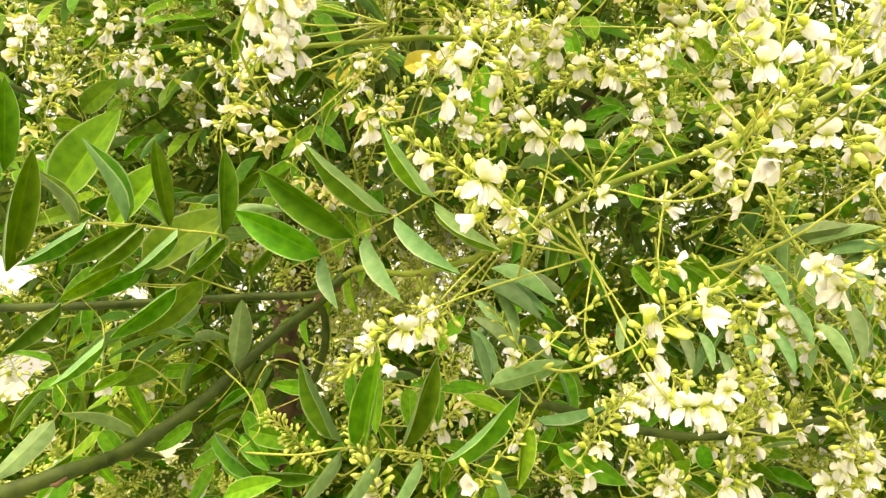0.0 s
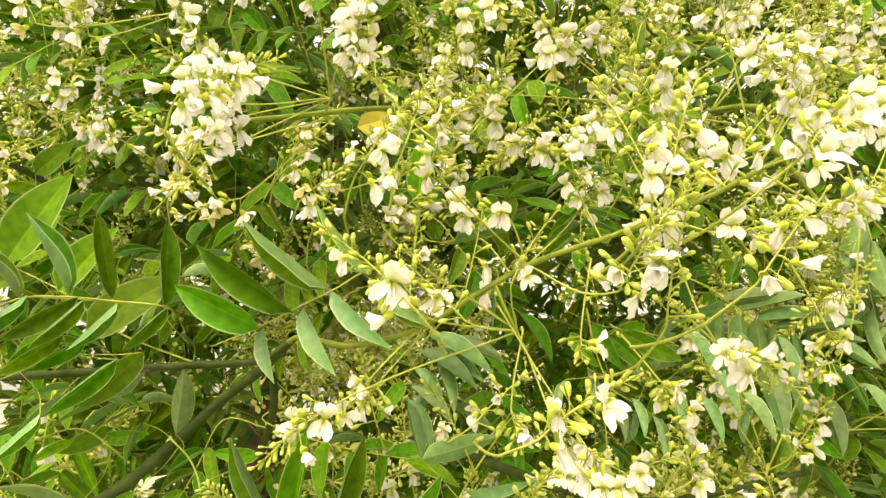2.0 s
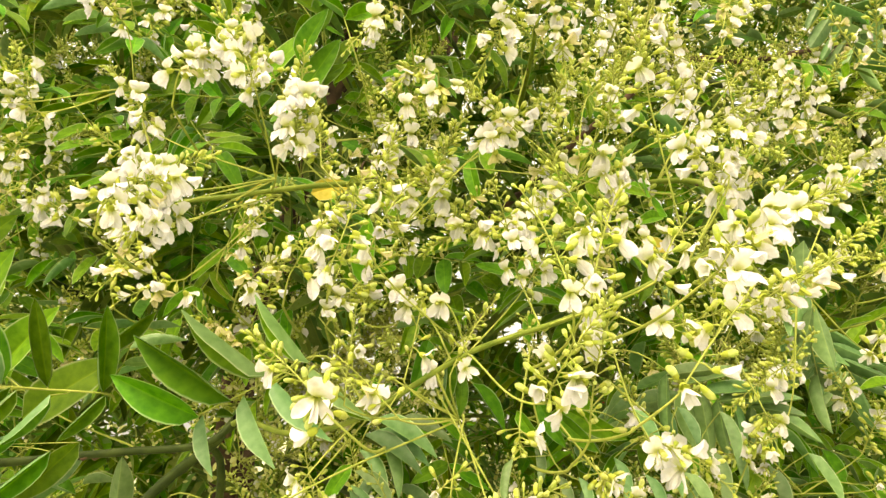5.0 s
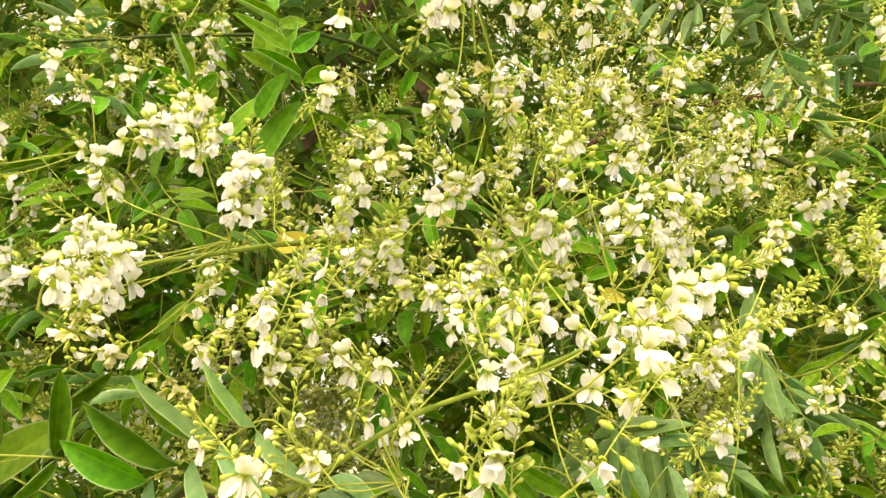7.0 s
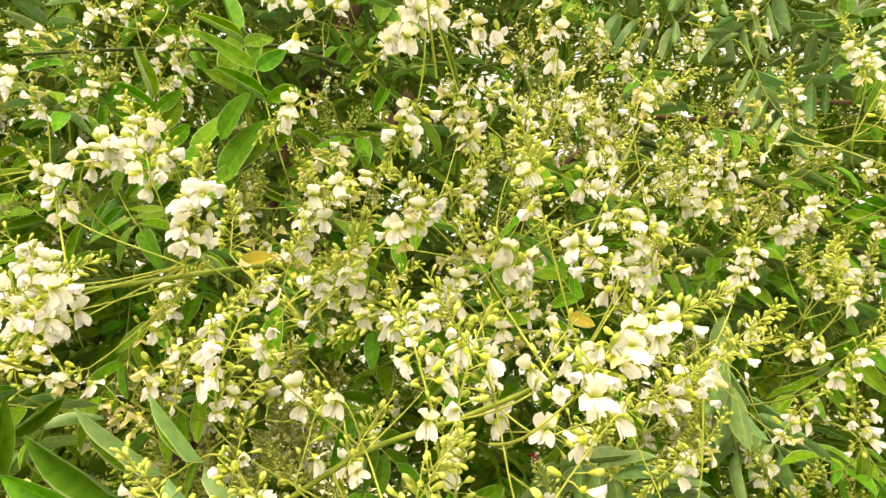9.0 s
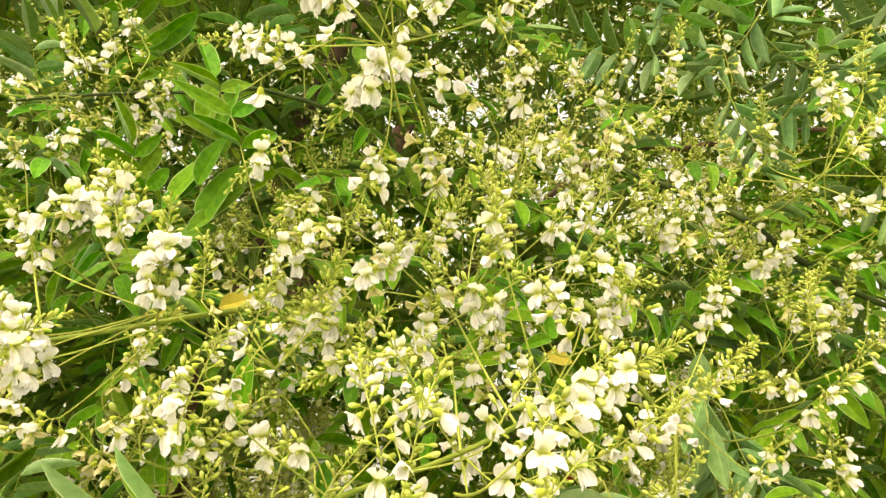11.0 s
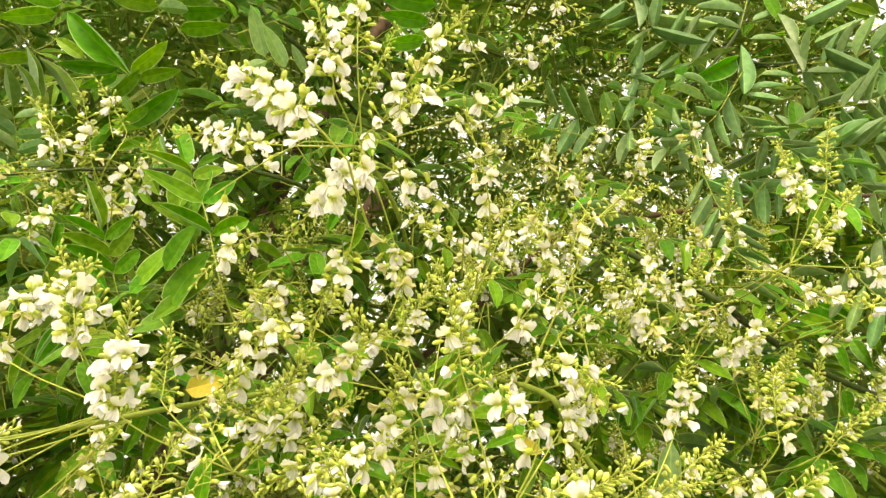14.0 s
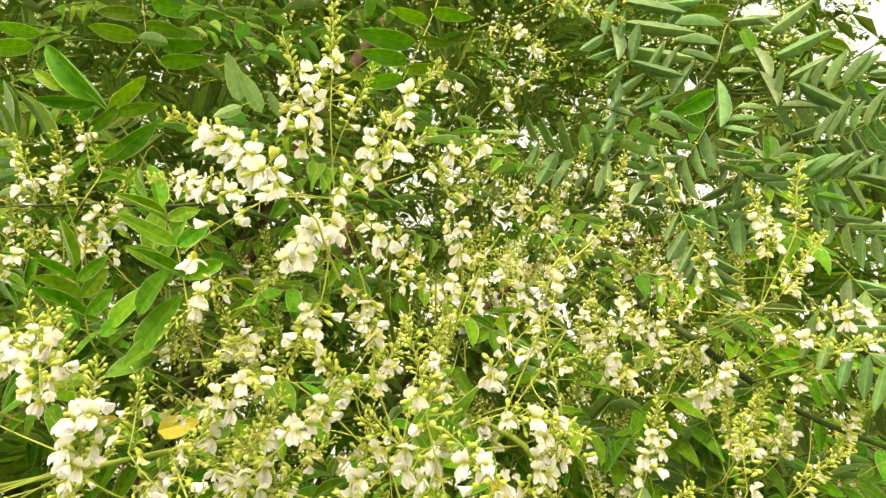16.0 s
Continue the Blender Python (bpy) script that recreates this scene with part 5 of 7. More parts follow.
spray = panicle((0.260, 0.434, 1.547), (0.259, 0.511, 1.546), "single flower spike with a few buds on a thin stalk")
raceme(spray, spray.location, (0.260, 0.418, 1.559), (0.263, 0.450, 1.596), 7, 5, 0.05)
spray = panicle((0.166, 0.451, 1.526), (0.168, 0.530, 1.527), "single flower spike with a few buds on a thin stalk")
raceme(spray, spray.location, (0.159, 0.433, 1.535), (0.137, 0.459, 1.563), 4, 8, 0.00)
spray = panicle((0.168, 0.462, 1.525), (0.161, 0.538, 1.526), "single flower spike with a few buds on a thin stalk")
raceme(spray, spray.location, (0.184, 0.447, 1.533), (0.237, 0.485, 1.559), 3, 12, 0.00)
spray = panicle((0.249, 0.474, 1.520), (0.247, 0.559, 1.519), "single flower spike with a few buds on a thin stalk")
raceme(spray, spray.location, (0.254, 0.440, 1.532), (0.270, 0.412, 1.571), 8, 5, 0.05)
spray = panicle((0.018, 0.365, 1.538), (0.015, 0.448, 1.537), "single flower spike with a few buds on a thin stalk")
raceme(spray, spray.location, (0.027, 0.337, 1.549), (0.054, 0.331, 1.584), 1, 3, 0.00)
spray = panicle((-0.337, 0.549, 1.775), (-0.342, 0.634, 1.774), "single flower spike with a few buds on a thin stalk")
raceme(spray, spray.location, (-0.326, 0.517, 1.786), (-0.288, 0.495, 1.824), 4, 3, 0.40)
spray = panicle((-0.307, 0.507, 1.830), (-0.303, 0.584, 1.824), "single flower spike with a few buds on a thin stalk")
raceme(spray, spray.location, (-0.316, 0.490, 1.854), (-0.345, 0.522, 1.932), 10, 4, 0.30)
spray = panicle((-0.292, 0.504, 1.787), (-0.291, 0.581, 1.782), "single flower spike with a few buds on a thin stalk")
raceme(spray, spray.location, (-0.293, 0.488, 1.807), (-0.298, 0.524, 1.875), 6, 4, 0.20)
spray = panicle((-0.231, 0.515, 1.589), (-0.229, 0.594, 1.587), "single flower spike with a few buds on a thin stalk")
raceme(spray, spray.location, (-0.234, 0.496, 1.604), (-0.244, 0.516, 1.653), 2, 3, 0.10)
spray = panicle((-0.309, 0.639, 1.520), (-0.305, 0.722, 1.518), "single flower spike with a few buds on a thin stalk")
raceme(spray, spray.location, (-0.317, 0.611, 1.531), (-0.343, 0.601, 1.569), 2, 12, 0.20)
spray = panicle((-0.057, 0.498, 1.538), (-0.053, 0.583, 1.537), "single flower spike with a few buds on a thin stalk")
raceme(spray, spray.location, (-0.066, 0.466, 1.548), (-0.096, 0.446, 1.582), 0, 16, 0.00)
spray = panicle((-0.011, 0.395, 1.527), (-0.008, 0.476, 1.526), "single flower spike with a few buds on a thin stalk")
raceme(spray, spray.location, (-0.016, 0.372, 1.539), (-0.035, 0.380, 1.579), 1, 14, 0.00)
spray = panicle((0.017, 0.442, 1.604), (0.019, 0.523, 1.602), "single flower spike with a few buds on a thin stalk")
raceme(spray, spray.location, (0.014, 0.420, 1.619), (0.001, 0.432, 1.667), 1, 5, 0.00)

spray = panicle((0.087, 0.383, 1.689), (0.087, 0.389, 1.691), "long thin hanging stalk with a few flowers at its end")
raceme(spray, spray.location, (0.130, 0.362, 1.609), (0.139, 0.356, 1.596), 3, 4, 0.00)
spray = panicle((0.102, 0.386, 1.675), (0.102, 0.392, 1.677), "long thin hanging stalk with a few flowers at its end")
raceme(spray, spray.location, (0.092, 0.376, 1.629), (0.096, 0.372, 1.610), 2, 3, 0.00)
spray = panicle((0.047, 0.398, 1.679), (0.047, 0.404, 1.681), "long thin hanging stalk with a few flowers at its end")
raceme(spray, spray.location, (0.017, 0.380, 1.644), (0.008, 0.376, 1.632), 1, 2, 0.00)
spray = panicle((0.155, 0.370, 1.670), (0.155, 0.376, 1.672), "long thin hanging stalk with a few flowers at its end")
raceme(spray, spray.location, (0.173, 0.365, 1.644), (0.178, 0.362, 1.635), 1, 4, 0.00)
spray = panicle((0.141, 0.370, 1.714), (0.141, 0.376, 1.716), "long thin hanging stalk with a few flowers at its end")
raceme(spray, spray.location, (0.131, 0.365, 1.669), (0.130, 0.360, 1.654), 1, 3, 0.00)
spray = panicle((0.040, 0.390, 1.676), (0.040, 0.396, 1.678), "long thin hanging stalk with a few flowers at its end")
raceme(spray, spray.location, (0.015, 0.370, 1.648), (0.004, 0.365, 1.631), 1, 3, 0.00)
spray = panicle((0.276, 0.400, 1.716), (0.276, 0.406, 1.718), "long thin hanging stalk with a few flowers at its end")
raceme(spray, spray.location, (0.287, 0.390, 1.674), (0.289, 0.387, 1.662), 2, 5, 0.00)

# ---- near leaves, leaflet by leaflet ----
placed_leaf([(0.096, 0.381, 1.706), (0.083, 0.440, 1.744), (0.055, 0.400, 1.732), (0.042, 0.400, 1.734)], [
    ((0.062, 0.400, 1.731), (0.105, 0.380, 1.735)),
    ((0.039, 0.420, 1.764), (0.043, 0.420, 1.813))], (0, -0.5, 0.8), (2, 3), "narrow green leaflets beside the flowers")
placed_leaf([(-0.054, 0.660, 2.027), (-0.019, 0.540, 1.990), (0.001, 0.470, 1.976), (-0.003, 0.460, 2.013)], [
    ((-0.015, 0.460, 2.019), (-0.011, 0.450, 2.067)),
    ((0.001, 0.460, 2.005), (-0.030, 0.440, 2.018)),
    ((-0.019, 0.465, 1.965), (0.006, 0.440, 1.998)),
    ((-0.020, 0.475, 1.933), (0.018, 0.460, 1.965)),
    ((-0.051, 0.480, 1.951), (-0.022, 0.470, 1.976)),
    ((-0.006, 0.490, 1.937), (-0.041, 0.470, 1.918))], (-0.15, -0.95, 0.35), (8, 9, 10), "young upright compound leaf with soft broad green leaflets")
placed_leaf([(-0.052, 0.666, 2.023), (-0.017, 0.546, 1.987), (0.003, 0.476, 1.974), (-0.001, 0.466, 2.011)], [
    ((-0.007, 0.460, 2.009), (0.010, 0.440, 2.053)),
    ((0.001, 0.460, 1.988), (0.005, 0.450, 2.033)),
    ((-0.017, 0.475, 1.934), (0.012, 0.450, 1.980)),
    ((-0.046, 0.480, 1.958), (-0.014, 0.460, 1.994)),
    ((0.003, 0.480, 1.961), (0.027, 0.470, 1.997)),
    ((0.005, 0.480, 1.950), (-0.024, 0.460, 1.924))], (-0.15, -0.95, 0.35), (8, 9, 10), "young upright compound leaf with soft broad green leaflets")
placed_leaf([(0.342, 0.460, 1.770), (0.418, 0.530, 1.802), (0.409, 0.510, 1.779), (0.404, 0.500, 1.754)], [
    ((0.403, 0.500, 1.758), (0.378, 0.490, 1.709)),
    ((0.406, 0.500, 1.756), (0.403, 0.490, 1.704)),
    ((0.409, 0.510, 1.779), (0.378, 0.500, 1.732)),
    ((0.420, 0.520, 1.821), (0.406, 0.520, 1.761))], (0.2, 0.9, -0.3), (2, 3, 4), "hanging leaf tip, pale blue-green underneath")

placed_leaf([(0.048, 0.390, 1.677), (0.020, 0.388, 1.713), (-0.014, 0.400, 1.701), (-0.039, 0.410, 1.691), (-0.062, 0.420, 1.682), (-0.099, 0.445, 1.672)], [
    ((-0.017, 0.400, 1.703), (-0.066, 0.387, 1.744), (-0.56, -0.34, -0.76), 3),
    ((-0.039, 0.405, 1.689), (-0.095, 0.392, 1.729), (-0.13, -0.87, -0.48), 3),
    ((-0.061, 0.415, 1.680), (-0.113, 0.402, 1.705), (0.06, -0.93, -0.35), 2),
    ((0.010, 0.385, 1.709), (-0.019, 0.372, 1.749), (-0.71, -0.32, -0.63), 3),
    ((0.010, 0.390, 1.707), (0.049, 0.377, 1.676), (-0.64, -0.05, -0.77), 3),
    ((-0.014, 0.400, 1.701), (0.026, 0.387, 1.665), (-0.65, 0.11, -0.75), 3),
    ((-0.033, 0.410, 1.692), (-0.008, 0.397, 1.650), (-0.78, 0.26, -0.56), 3),
    ((-0.060, 0.420, 1.681), (-0.047, 0.407, 1.646), (-0.82, 0.36, -0.44), 3)], "bright green compound leaf with leaflets folded along the midrib")
placed_leaf([(-0.142, 0.480, 1.696), (-0.128, 0.435, 1.697), (-0.161, 0.425, 1.700), (-0.188, 0.420, 1.702), (-0.212, 0.410, 1.699), (-0.240, 0.400, 1.679)], [
    ((-0.130, 0.435, 1.698), (-0.127, 0.422, 1.753), (0.63, -0.75, -0.21), 4),
    ((-0.163, 0.430, 1.702), (-0.172, 0.417, 1.758), (0.39, -0.91, -0.15), 7),
    ((-0.189, 0.425, 1.704), (-0.213, 0.412, 1.758), (0.92, -0.08, 0.38), 4),
    ((-0.217, 0.420, 1.701), (-0.241, 0.407, 1.737), (0.84, -0.07, 0.53), 4),
    ((-0.248, 0.405, 1.669), (-0.232, 0.392, 1.742), (0.70, -0.66, -0.28), 7),
    ((-0.258, 0.405, 1.732), (-0.256, 0.392, 1.790), (0.70, -0.69, -0.17), 4)], "bright green compound leaf with upright folded leaflets, silvery underneath")
placed_leaf([(-0.141, 0.480, 1.694), (-0.129, 0.437, 1.697), (-0.162, 0.427, 1.700), (-0.188, 0.422, 1.701), (-0.213, 0.412, 1.699), (-0.241, 0.402, 1.678)], [
    ((-0.128, 0.435, 1.696), (-0.148, 0.422, 1.667), (0.71, -0.68, -0.19), 4),
    ((-0.147, 0.405, 1.695), (-0.168, 0.392, 1.666), (0.83, -0.02, -0.56), 3),
    ((-0.173, 0.415, 1.699), (-0.195, 0.402, 1.667), (0.80, -0.49, -0.34), 4),
    ((-0.177, 0.415, 1.701), (-0.215, 0.402, 1.673), (0.56, -0.70, -0.44), 3),
    ((-0.206, 0.410, 1.701), (-0.238, 0.397, 1.672), (0.68, -0.05, -0.73), 3)], "bright green compound leaf with folded slanting leaflets")
placed_leaf([(-0.123, 0.475, 1.663), (-0.187, 0.490, 1.687), (-0.235, 0.495, 1.719), (-0.286, 0.500, 1.743)], [
    ((-0.287, 0.505, 1.744), (-0.241, 0.492, 1.815), (-0.12, -0.99, -0.10), 9),
    ((-0.225, 0.475, 1.715), (-0.186, 0.462, 1.762), (-0.22, -0.97, -0.08), 10),
    ((-0.196, 0.465, 1.684), (-0.138, 0.452, 1.724), (-0.30, -0.95, 0.12), 8),
    ((-0.282, 0.525, 1.811), (-0.312, 0.512, 1.811), (0.34, -0.75, -0.57), 0),
    ((-0.287, 0.525, 1.825), (-0.255, 0.512, 1.848), (-0.04, -0.90, -0.44), 8),
    ((-0.165, 0.505, 1.736), (-0.123, 0.492, 1.763), (0.29, -0.62, -0.73), 3),
    ((-0.124, 0.475, 1.678), (-0.103, 0.462, 1.698), (0.30, -0.63, -0.71), 3),
    ((-0.265, 0.515, 1.737), (-0.309, 0.502, 1.726), (0.22, -0.95, 0.24), 1)], "green compound leaf with large broad leaflets")
placed_leaf([(-0.211, 0.460, 1.658), (-0.190, 0.440, 1.667), (-0.204, 0.420, 1.657), (-0.231, 0.410, 1.643)], [
    ((-0.186, 0.420, 1.677), (-0.216, 0.407, 1.651), (0.59, -0.76, -0.28), 4),
    ((-0.176, 0.430, 1.675), (-0.209, 0.417, 1.654), (0.56, -0.70, -0.45), 4),
    ((-0.216, 0.410, 1.651), (-0.241, 0.397, 1.619), (0.79, -0.42, -0.45), 3),
    ((-0.185, 0.405, 1.629), (-0.207, 0.392, 1.602), (0.80, -0.07, -0.59), 3),
    ((-0.153, 0.425, 1.662), (-0.185, 0.412, 1.628), (0.64, -0.69, -0.33), 4),
    ((-0.141, 0.435, 1.667), (-0.172, 0.422, 1.628), (0.57, -0.80, -0.17), 1)], "bright green compound leaf with folded slanting leaflets")
placed_leaf([(-0.172, 0.500, 1.593), (-0.197, 0.480, 1.617), (-0.219, 0.470, 1.613), (-0.243, 0.460, 1.602)], [
    ((-0.221, 0.425, 1.581), (-0.242, 0.412, 1.545), (-0.07, 0.95, -0.30), 1),
    ((-0.184, 0.455, 1.568), (-0.227, 0.442, 1.587), (0.34, 0.20, 0.92), 2),
    ((-0.158, 0.475, 1.663), (-0.168, 0.462, 1.639), (0.25, 0.81, -0.54), 3),
    ((-0.207, 0.485, 1.609), (-0.226, 0.472, 1.597), (0.31, -0.85, 0.43), 2),
    ((-0.184, 0.495, 1.618), (-0.218, 0.482, 1.598), (0.47, -0.84, -0.26), 1),
    ((-0.250, 0.465, 1.617), (-0.271, 0.452, 1.627), (0.56, -0.33, 0.76), 1),
    ((-0.189, 0.495, 1.611), (-0.157, 0.482, 1.611), (-0.35, -0.87, -0.36), 1),
    ((-0.224, 0.455, 1.559), (-0.239, 0.442, 1.544), (0.76, -0.59, -0.26), 4)], "green compound leaf with long folded leaflets")
placed_leaf([(-0.141, 0.490, 1.611), (-0.120, 0.480, 1.594), (-0.106, 0.460, 1.573), (-0.113, 0.440, 1.561)], [
    ((-0.127, 0.465, 1.614), (-0.119, 0.452, 1.658), (-0.02, 0.96, 0.28), 2),
    ((-0.130, 0.445, 1.572), (-0.101, 0.432, 1.544), (-0.63, -0.69, -0.35), 2),
    ((-0.116, 0.455, 1.570), (-0.094, 0.442, 1.549), (-0.31, -0.92, 0.25), 2),
    ((-0.115, 0.465, 1.572), (-0.072, 0.452, 1.562), (-0.32, -0.94, -0.11), 1),
    ((-0.156, 0.475, 1.576), (-0.175, 0.462, 1.557), (0.55, -0.84, 0.01), 1),
    ((-0.163, 0.495, 1.621), (-0.166, 0.482, 1.593), (-0.58, -0.71, 0.39), 3),
    ((-0.072, 0.475, 1.598), (-0.101, 0.462, 1.601), (0.37, -0.89, -0.26), 0),
    ((-0.115, 0.425, 1.537), (-0.083, 0.412, 1.549), (-0.45, -0.86, 0.25), 1),
    ((-0.098, 0.455, 1.546), (-0.063, 0.442, 1.544), (-0.35, -0.88, -0.31), 4)], "green compound leaf with long folded leaflets")
placed_leaf([(0.597, 0.760, 2.585), (0.611, 0.730, 2.577), (0.598, 0.710, 2.519), (0.591, 0.700, 2.461)], [
    ((0.606, 0.705, 2.579), (0.720, 0.692, 2.549), (0.24, 0.80, 0.55), 7),
    ((0.630, 0.725, 2.650), (0.730, 0.712, 2.617), (0.31, 0.69, 0.65), 7),
    ((0.598, 0.705, 2.523), (0.706, 0.692, 2.490), (0.23, 0.89, 0.40), 7),
    ((0.595, 0.695, 2.484), (0.675, 0.682, 2.443), (0.35, 0.84, 0.42), 7),
    ((0.582, 0.705, 2.571), (0.577, 0.692, 2.477), (0.86, 0.50, -0.12), 7),
    ((0.564, 0.695, 2.458), (0.550, 0.682, 2.381), (0.65, 0.72, -0.24), 7),
    ((0.687, 0.745, 2.666), (0.786, 0.732, 2.671), (0.11, 0.96, 0.26), 7)], "feathered leaf with long grey-green leaflets seen from below")
placed_leaf([(0.864, 0.780, 2.665), (0.820, 0.740, 2.615), (0.793, 0.730, 2.563), (0.775, 0.730, 2.523)], [
    ((0.813, 0.735, 2.615), (0.707, 0.722, 2.602), (-0.15, 0.30, 0.94), 7),
    ((0.797, 0.735, 2.569), (0.698, 0.722, 2.563), (-0.11, 0.39, 0.92), 7),
    ((0.773, 0.725, 2.518), (0.698, 0.712, 2.526), (0.01, 0.47, 0.88), 7),
    ((0.840, 0.745, 2.655), (0.748, 0.732, 2.646), (0.17, -0.86, -0.48), 1),
    ((0.838, 0.745, 2.638), (0.930, 0.732, 2.643), (0.11, 0.91, 0.39), 7),
    ((0.858, 0.745, 2.620), (0.859, 0.732, 2.556), (-0.48, -0.86, 0.16), 1),
    ((0.823, 0.755, 2.567), (0.881, 0.742, 2.585), (-0.10, 0.63, 0.77), 7),
    ((0.809, 0.755, 2.525), (0.858, 0.742, 2.517), (0.27, 0.44, 0.86), 7)], "feathered leaf with long grey-green leaflets seen from below")
placed_leaf([(0.832, 0.780, 2.505), (0.879, 0.740, 2.487), (0.905, 0.720, 2.509), (0.960, 0.710, 2.568)], [
    ((0.889, 0.715, 2.590), (0.978, 0.702, 2.653), (0.16, 0.99, -0.03), 7),
    ((0.877, 0.705, 2.523), (0.978, 0.692, 2.571), (0.04, 0.98, 0.18), 7),
    ((0.882, 0.705, 2.474), (0.969, 0.692, 2.515), (0.06, 0.98, 0.19), 7),
    ((0.884, 0.695, 2.454), (0.954, 0.682, 2.388), (0.50, 0.79, 0.37), 4),
    ((0.911, 0.715, 2.486), (0.954, 0.702, 2.463), (0.53, 0.33, 0.78), 7),
    ((0.986, 0.725, 2.582), (1.037, 0.712, 2.557), (-0.38, -0.87, -0.32), 1),
    ((0.994, 0.735, 2.578), (1.029, 0.722, 2.552), (-0.49, -0.84, -0.25), 1),
    ((0.857, 0.715, 2.420), (0.914, 0.702, 2.412), (0.22, 0.50, 0.84), 7),
    ((0.875, 0.745, 2.652), (0.910, 0.732, 2.620), (0.68, 0.07, 0.73), 4)], "feathered leaf with long grey-green leaflets seen from below")
placed_leaf([(0.771, 0.800, 2.480), (0.787, 0.760, 2.499), (0.755, 0.730, 2.413), (0.741, 0.720, 2.359)], [
    ((0.748, 0.725, 2.451), (0.644, 0.712, 2.391), (0.41, -0.72, -0.56), 3),
    ((0.764, 0.725, 2.481), (0.736, 0.712, 2.364), (0.68, 0.69, -0.24), 7),
    ((0.859, 0.735, 2.567), (0.862, 0.722, 2.477), (0.97, 0.23, -0.01), 7),
    ((0.847, 0.725, 2.503), (0.851, 0.712, 2.415), (0.95, 0.31, 0.01), 7),
    ((0.746, 0.725, 2.378), (0.797, 0.712, 2.360), (0.39, 0.53, 0.75), 7),
    ((0.726, 0.715, 2.348), (0.752, 0.702, 2.325), (0.70, 0.51, 0.50), 4),
    ((0.774, 0.745, 2.408), (0.825, 0.732, 2.407), (0.15, 0.48, 0.86), 7),
    ((0.799, 0.745, 2.438), (0.848, 0.732, 2.427), (0.32, 0.46, 0.83), 7),
    ((0.720, 0.735, 2.422), (0.688, 0.722, 2.352), (-0.08, -0.97, 0.22), 0)], "feathered leaf with long grey-green leaflets seen from below")
placed_leaf([(0.629, 0.800, 2.492), (0.585, 0.740, 2.459), (0.550, 0.710, 2.377), (0.526, 0.700, 2.305)], [
    ((0.573, 0.695, 2.433), (0.541, 0.682, 2.370), (0.13, 0.95, -0.27), 4),
    ((0.553, 0.695, 2.381), (0.527, 0.682, 2.332), (0.12, 0.94, -0.31), 4),
    ((0.541, 0.695, 2.342), (0.513, 0.682, 2.287), (0.15, 0.94, -0.30), 4),
    ((0.526, 0.695, 2.286), (0.512, 0.682, 2.235), (0.48, 0.81, -0.34), 4),
    ((0.562, 0.685, 2.329), (0.562, 0.672, 2.272), (0.19, 0.96, -0.22), 7),
    ((0.594, 0.685, 2.334), (0.589, 0.672, 2.273), (0.15, 0.96, -0.22), 7),
    ((0.699, 0.745, 2.507), (0.689, 0.732, 2.429), (-0.29, -0.94, 0.19), 0),
    ((0.649, 0.725, 2.438), (0.615, 0.712, 2.368), (0.56, 0.72, -0.40), 7)], "hanging leaf, pale blue-green underneath")
placed_leaf([(0.895, 0.800, 2.374), (0.905, 0.750, 2.376), (0.932, 0.720, 2.367), (1.001, 0.720, 2.358)], [
    ((0.865, 0.725, 2.368), (0.923, 0.712, 2.381), (0.19, 0.97, 0.12), 7),
    ((0.878, 0.725, 2.344), (0.938, 0.712, 2.341), (0.21, 0.93, 0.30), 7),
    ((0.931, 0.715, 2.372), (0.997, 0.702, 2.386), (0.17, 0.98, 0.12), 7),
    ((0.902, 0.725, 2.325), (0.966, 0.712, 2.307), (0.32, 0.57, 0.76), 7),
    ((0.803, 0.745, 2.355), (0.823, 0.732, 2.305), (0.90, 0.36, 0.26), 7),
    ((0.833, 0.735, 2.374), (0.816, 0.722, 2.303), (-0.18, -0.96, 0.22), 1),
    ((0.992, 0.735, 2.432), (1.060, 0.722, 2.437), (0.18, 0.97, 0.14), 7),
    ((1.028, 0.745, 2.499), (1.086, 0.732, 2.479), (-0.33, -0.87, -0.37), 1)], "drooping grey-green leaf seen from below")
placed_leaf([(-0.085, 0.600, 2.197), (-0.101, 0.560, 2.218), (-0.114, 0.540, 2.229), (-0.137, 0.530, 2.247)], [
    ((-0.116, 0.545, 2.235), (-0.197, 0.532, 2.314), (-0.29, -0.85, -0.44), 4),
    ((-0.119, 0.525, 2.228), (-0.178, 0.512, 2.222), (0.20, -0.52, -0.83), 3),
    ((-0.125, 0.535, 2.227), (-0.150, 0.522, 2.196), (0.78, -0.45, -0.43), 1),
    ((-0.112, 0.535, 2.231), (-0.069, 0.522, 2.261), (0.46, -0.36, -0.81), 1),
    ((-0.107, 0.545, 2.230), (-0.057, 0.532, 2.235), (-0.04, -0.50, -0.87), 5),
    ((-0.112, 0.555, 2.175), (-0.060, 0.542, 2.215), (0.41, -0.56, -0.71), 2),
    ((-0.132, 0.545, 2.204), (-0.096, 0.532, 2.229), (0.40, -0.43, -0.81), 1),
    ((-0.091, 0.545, 2.192), (-0.114, 0.532, 2.158), (0.81, -0.44, -0.39), 5)], "large deep green compound leaf with long leaflets")
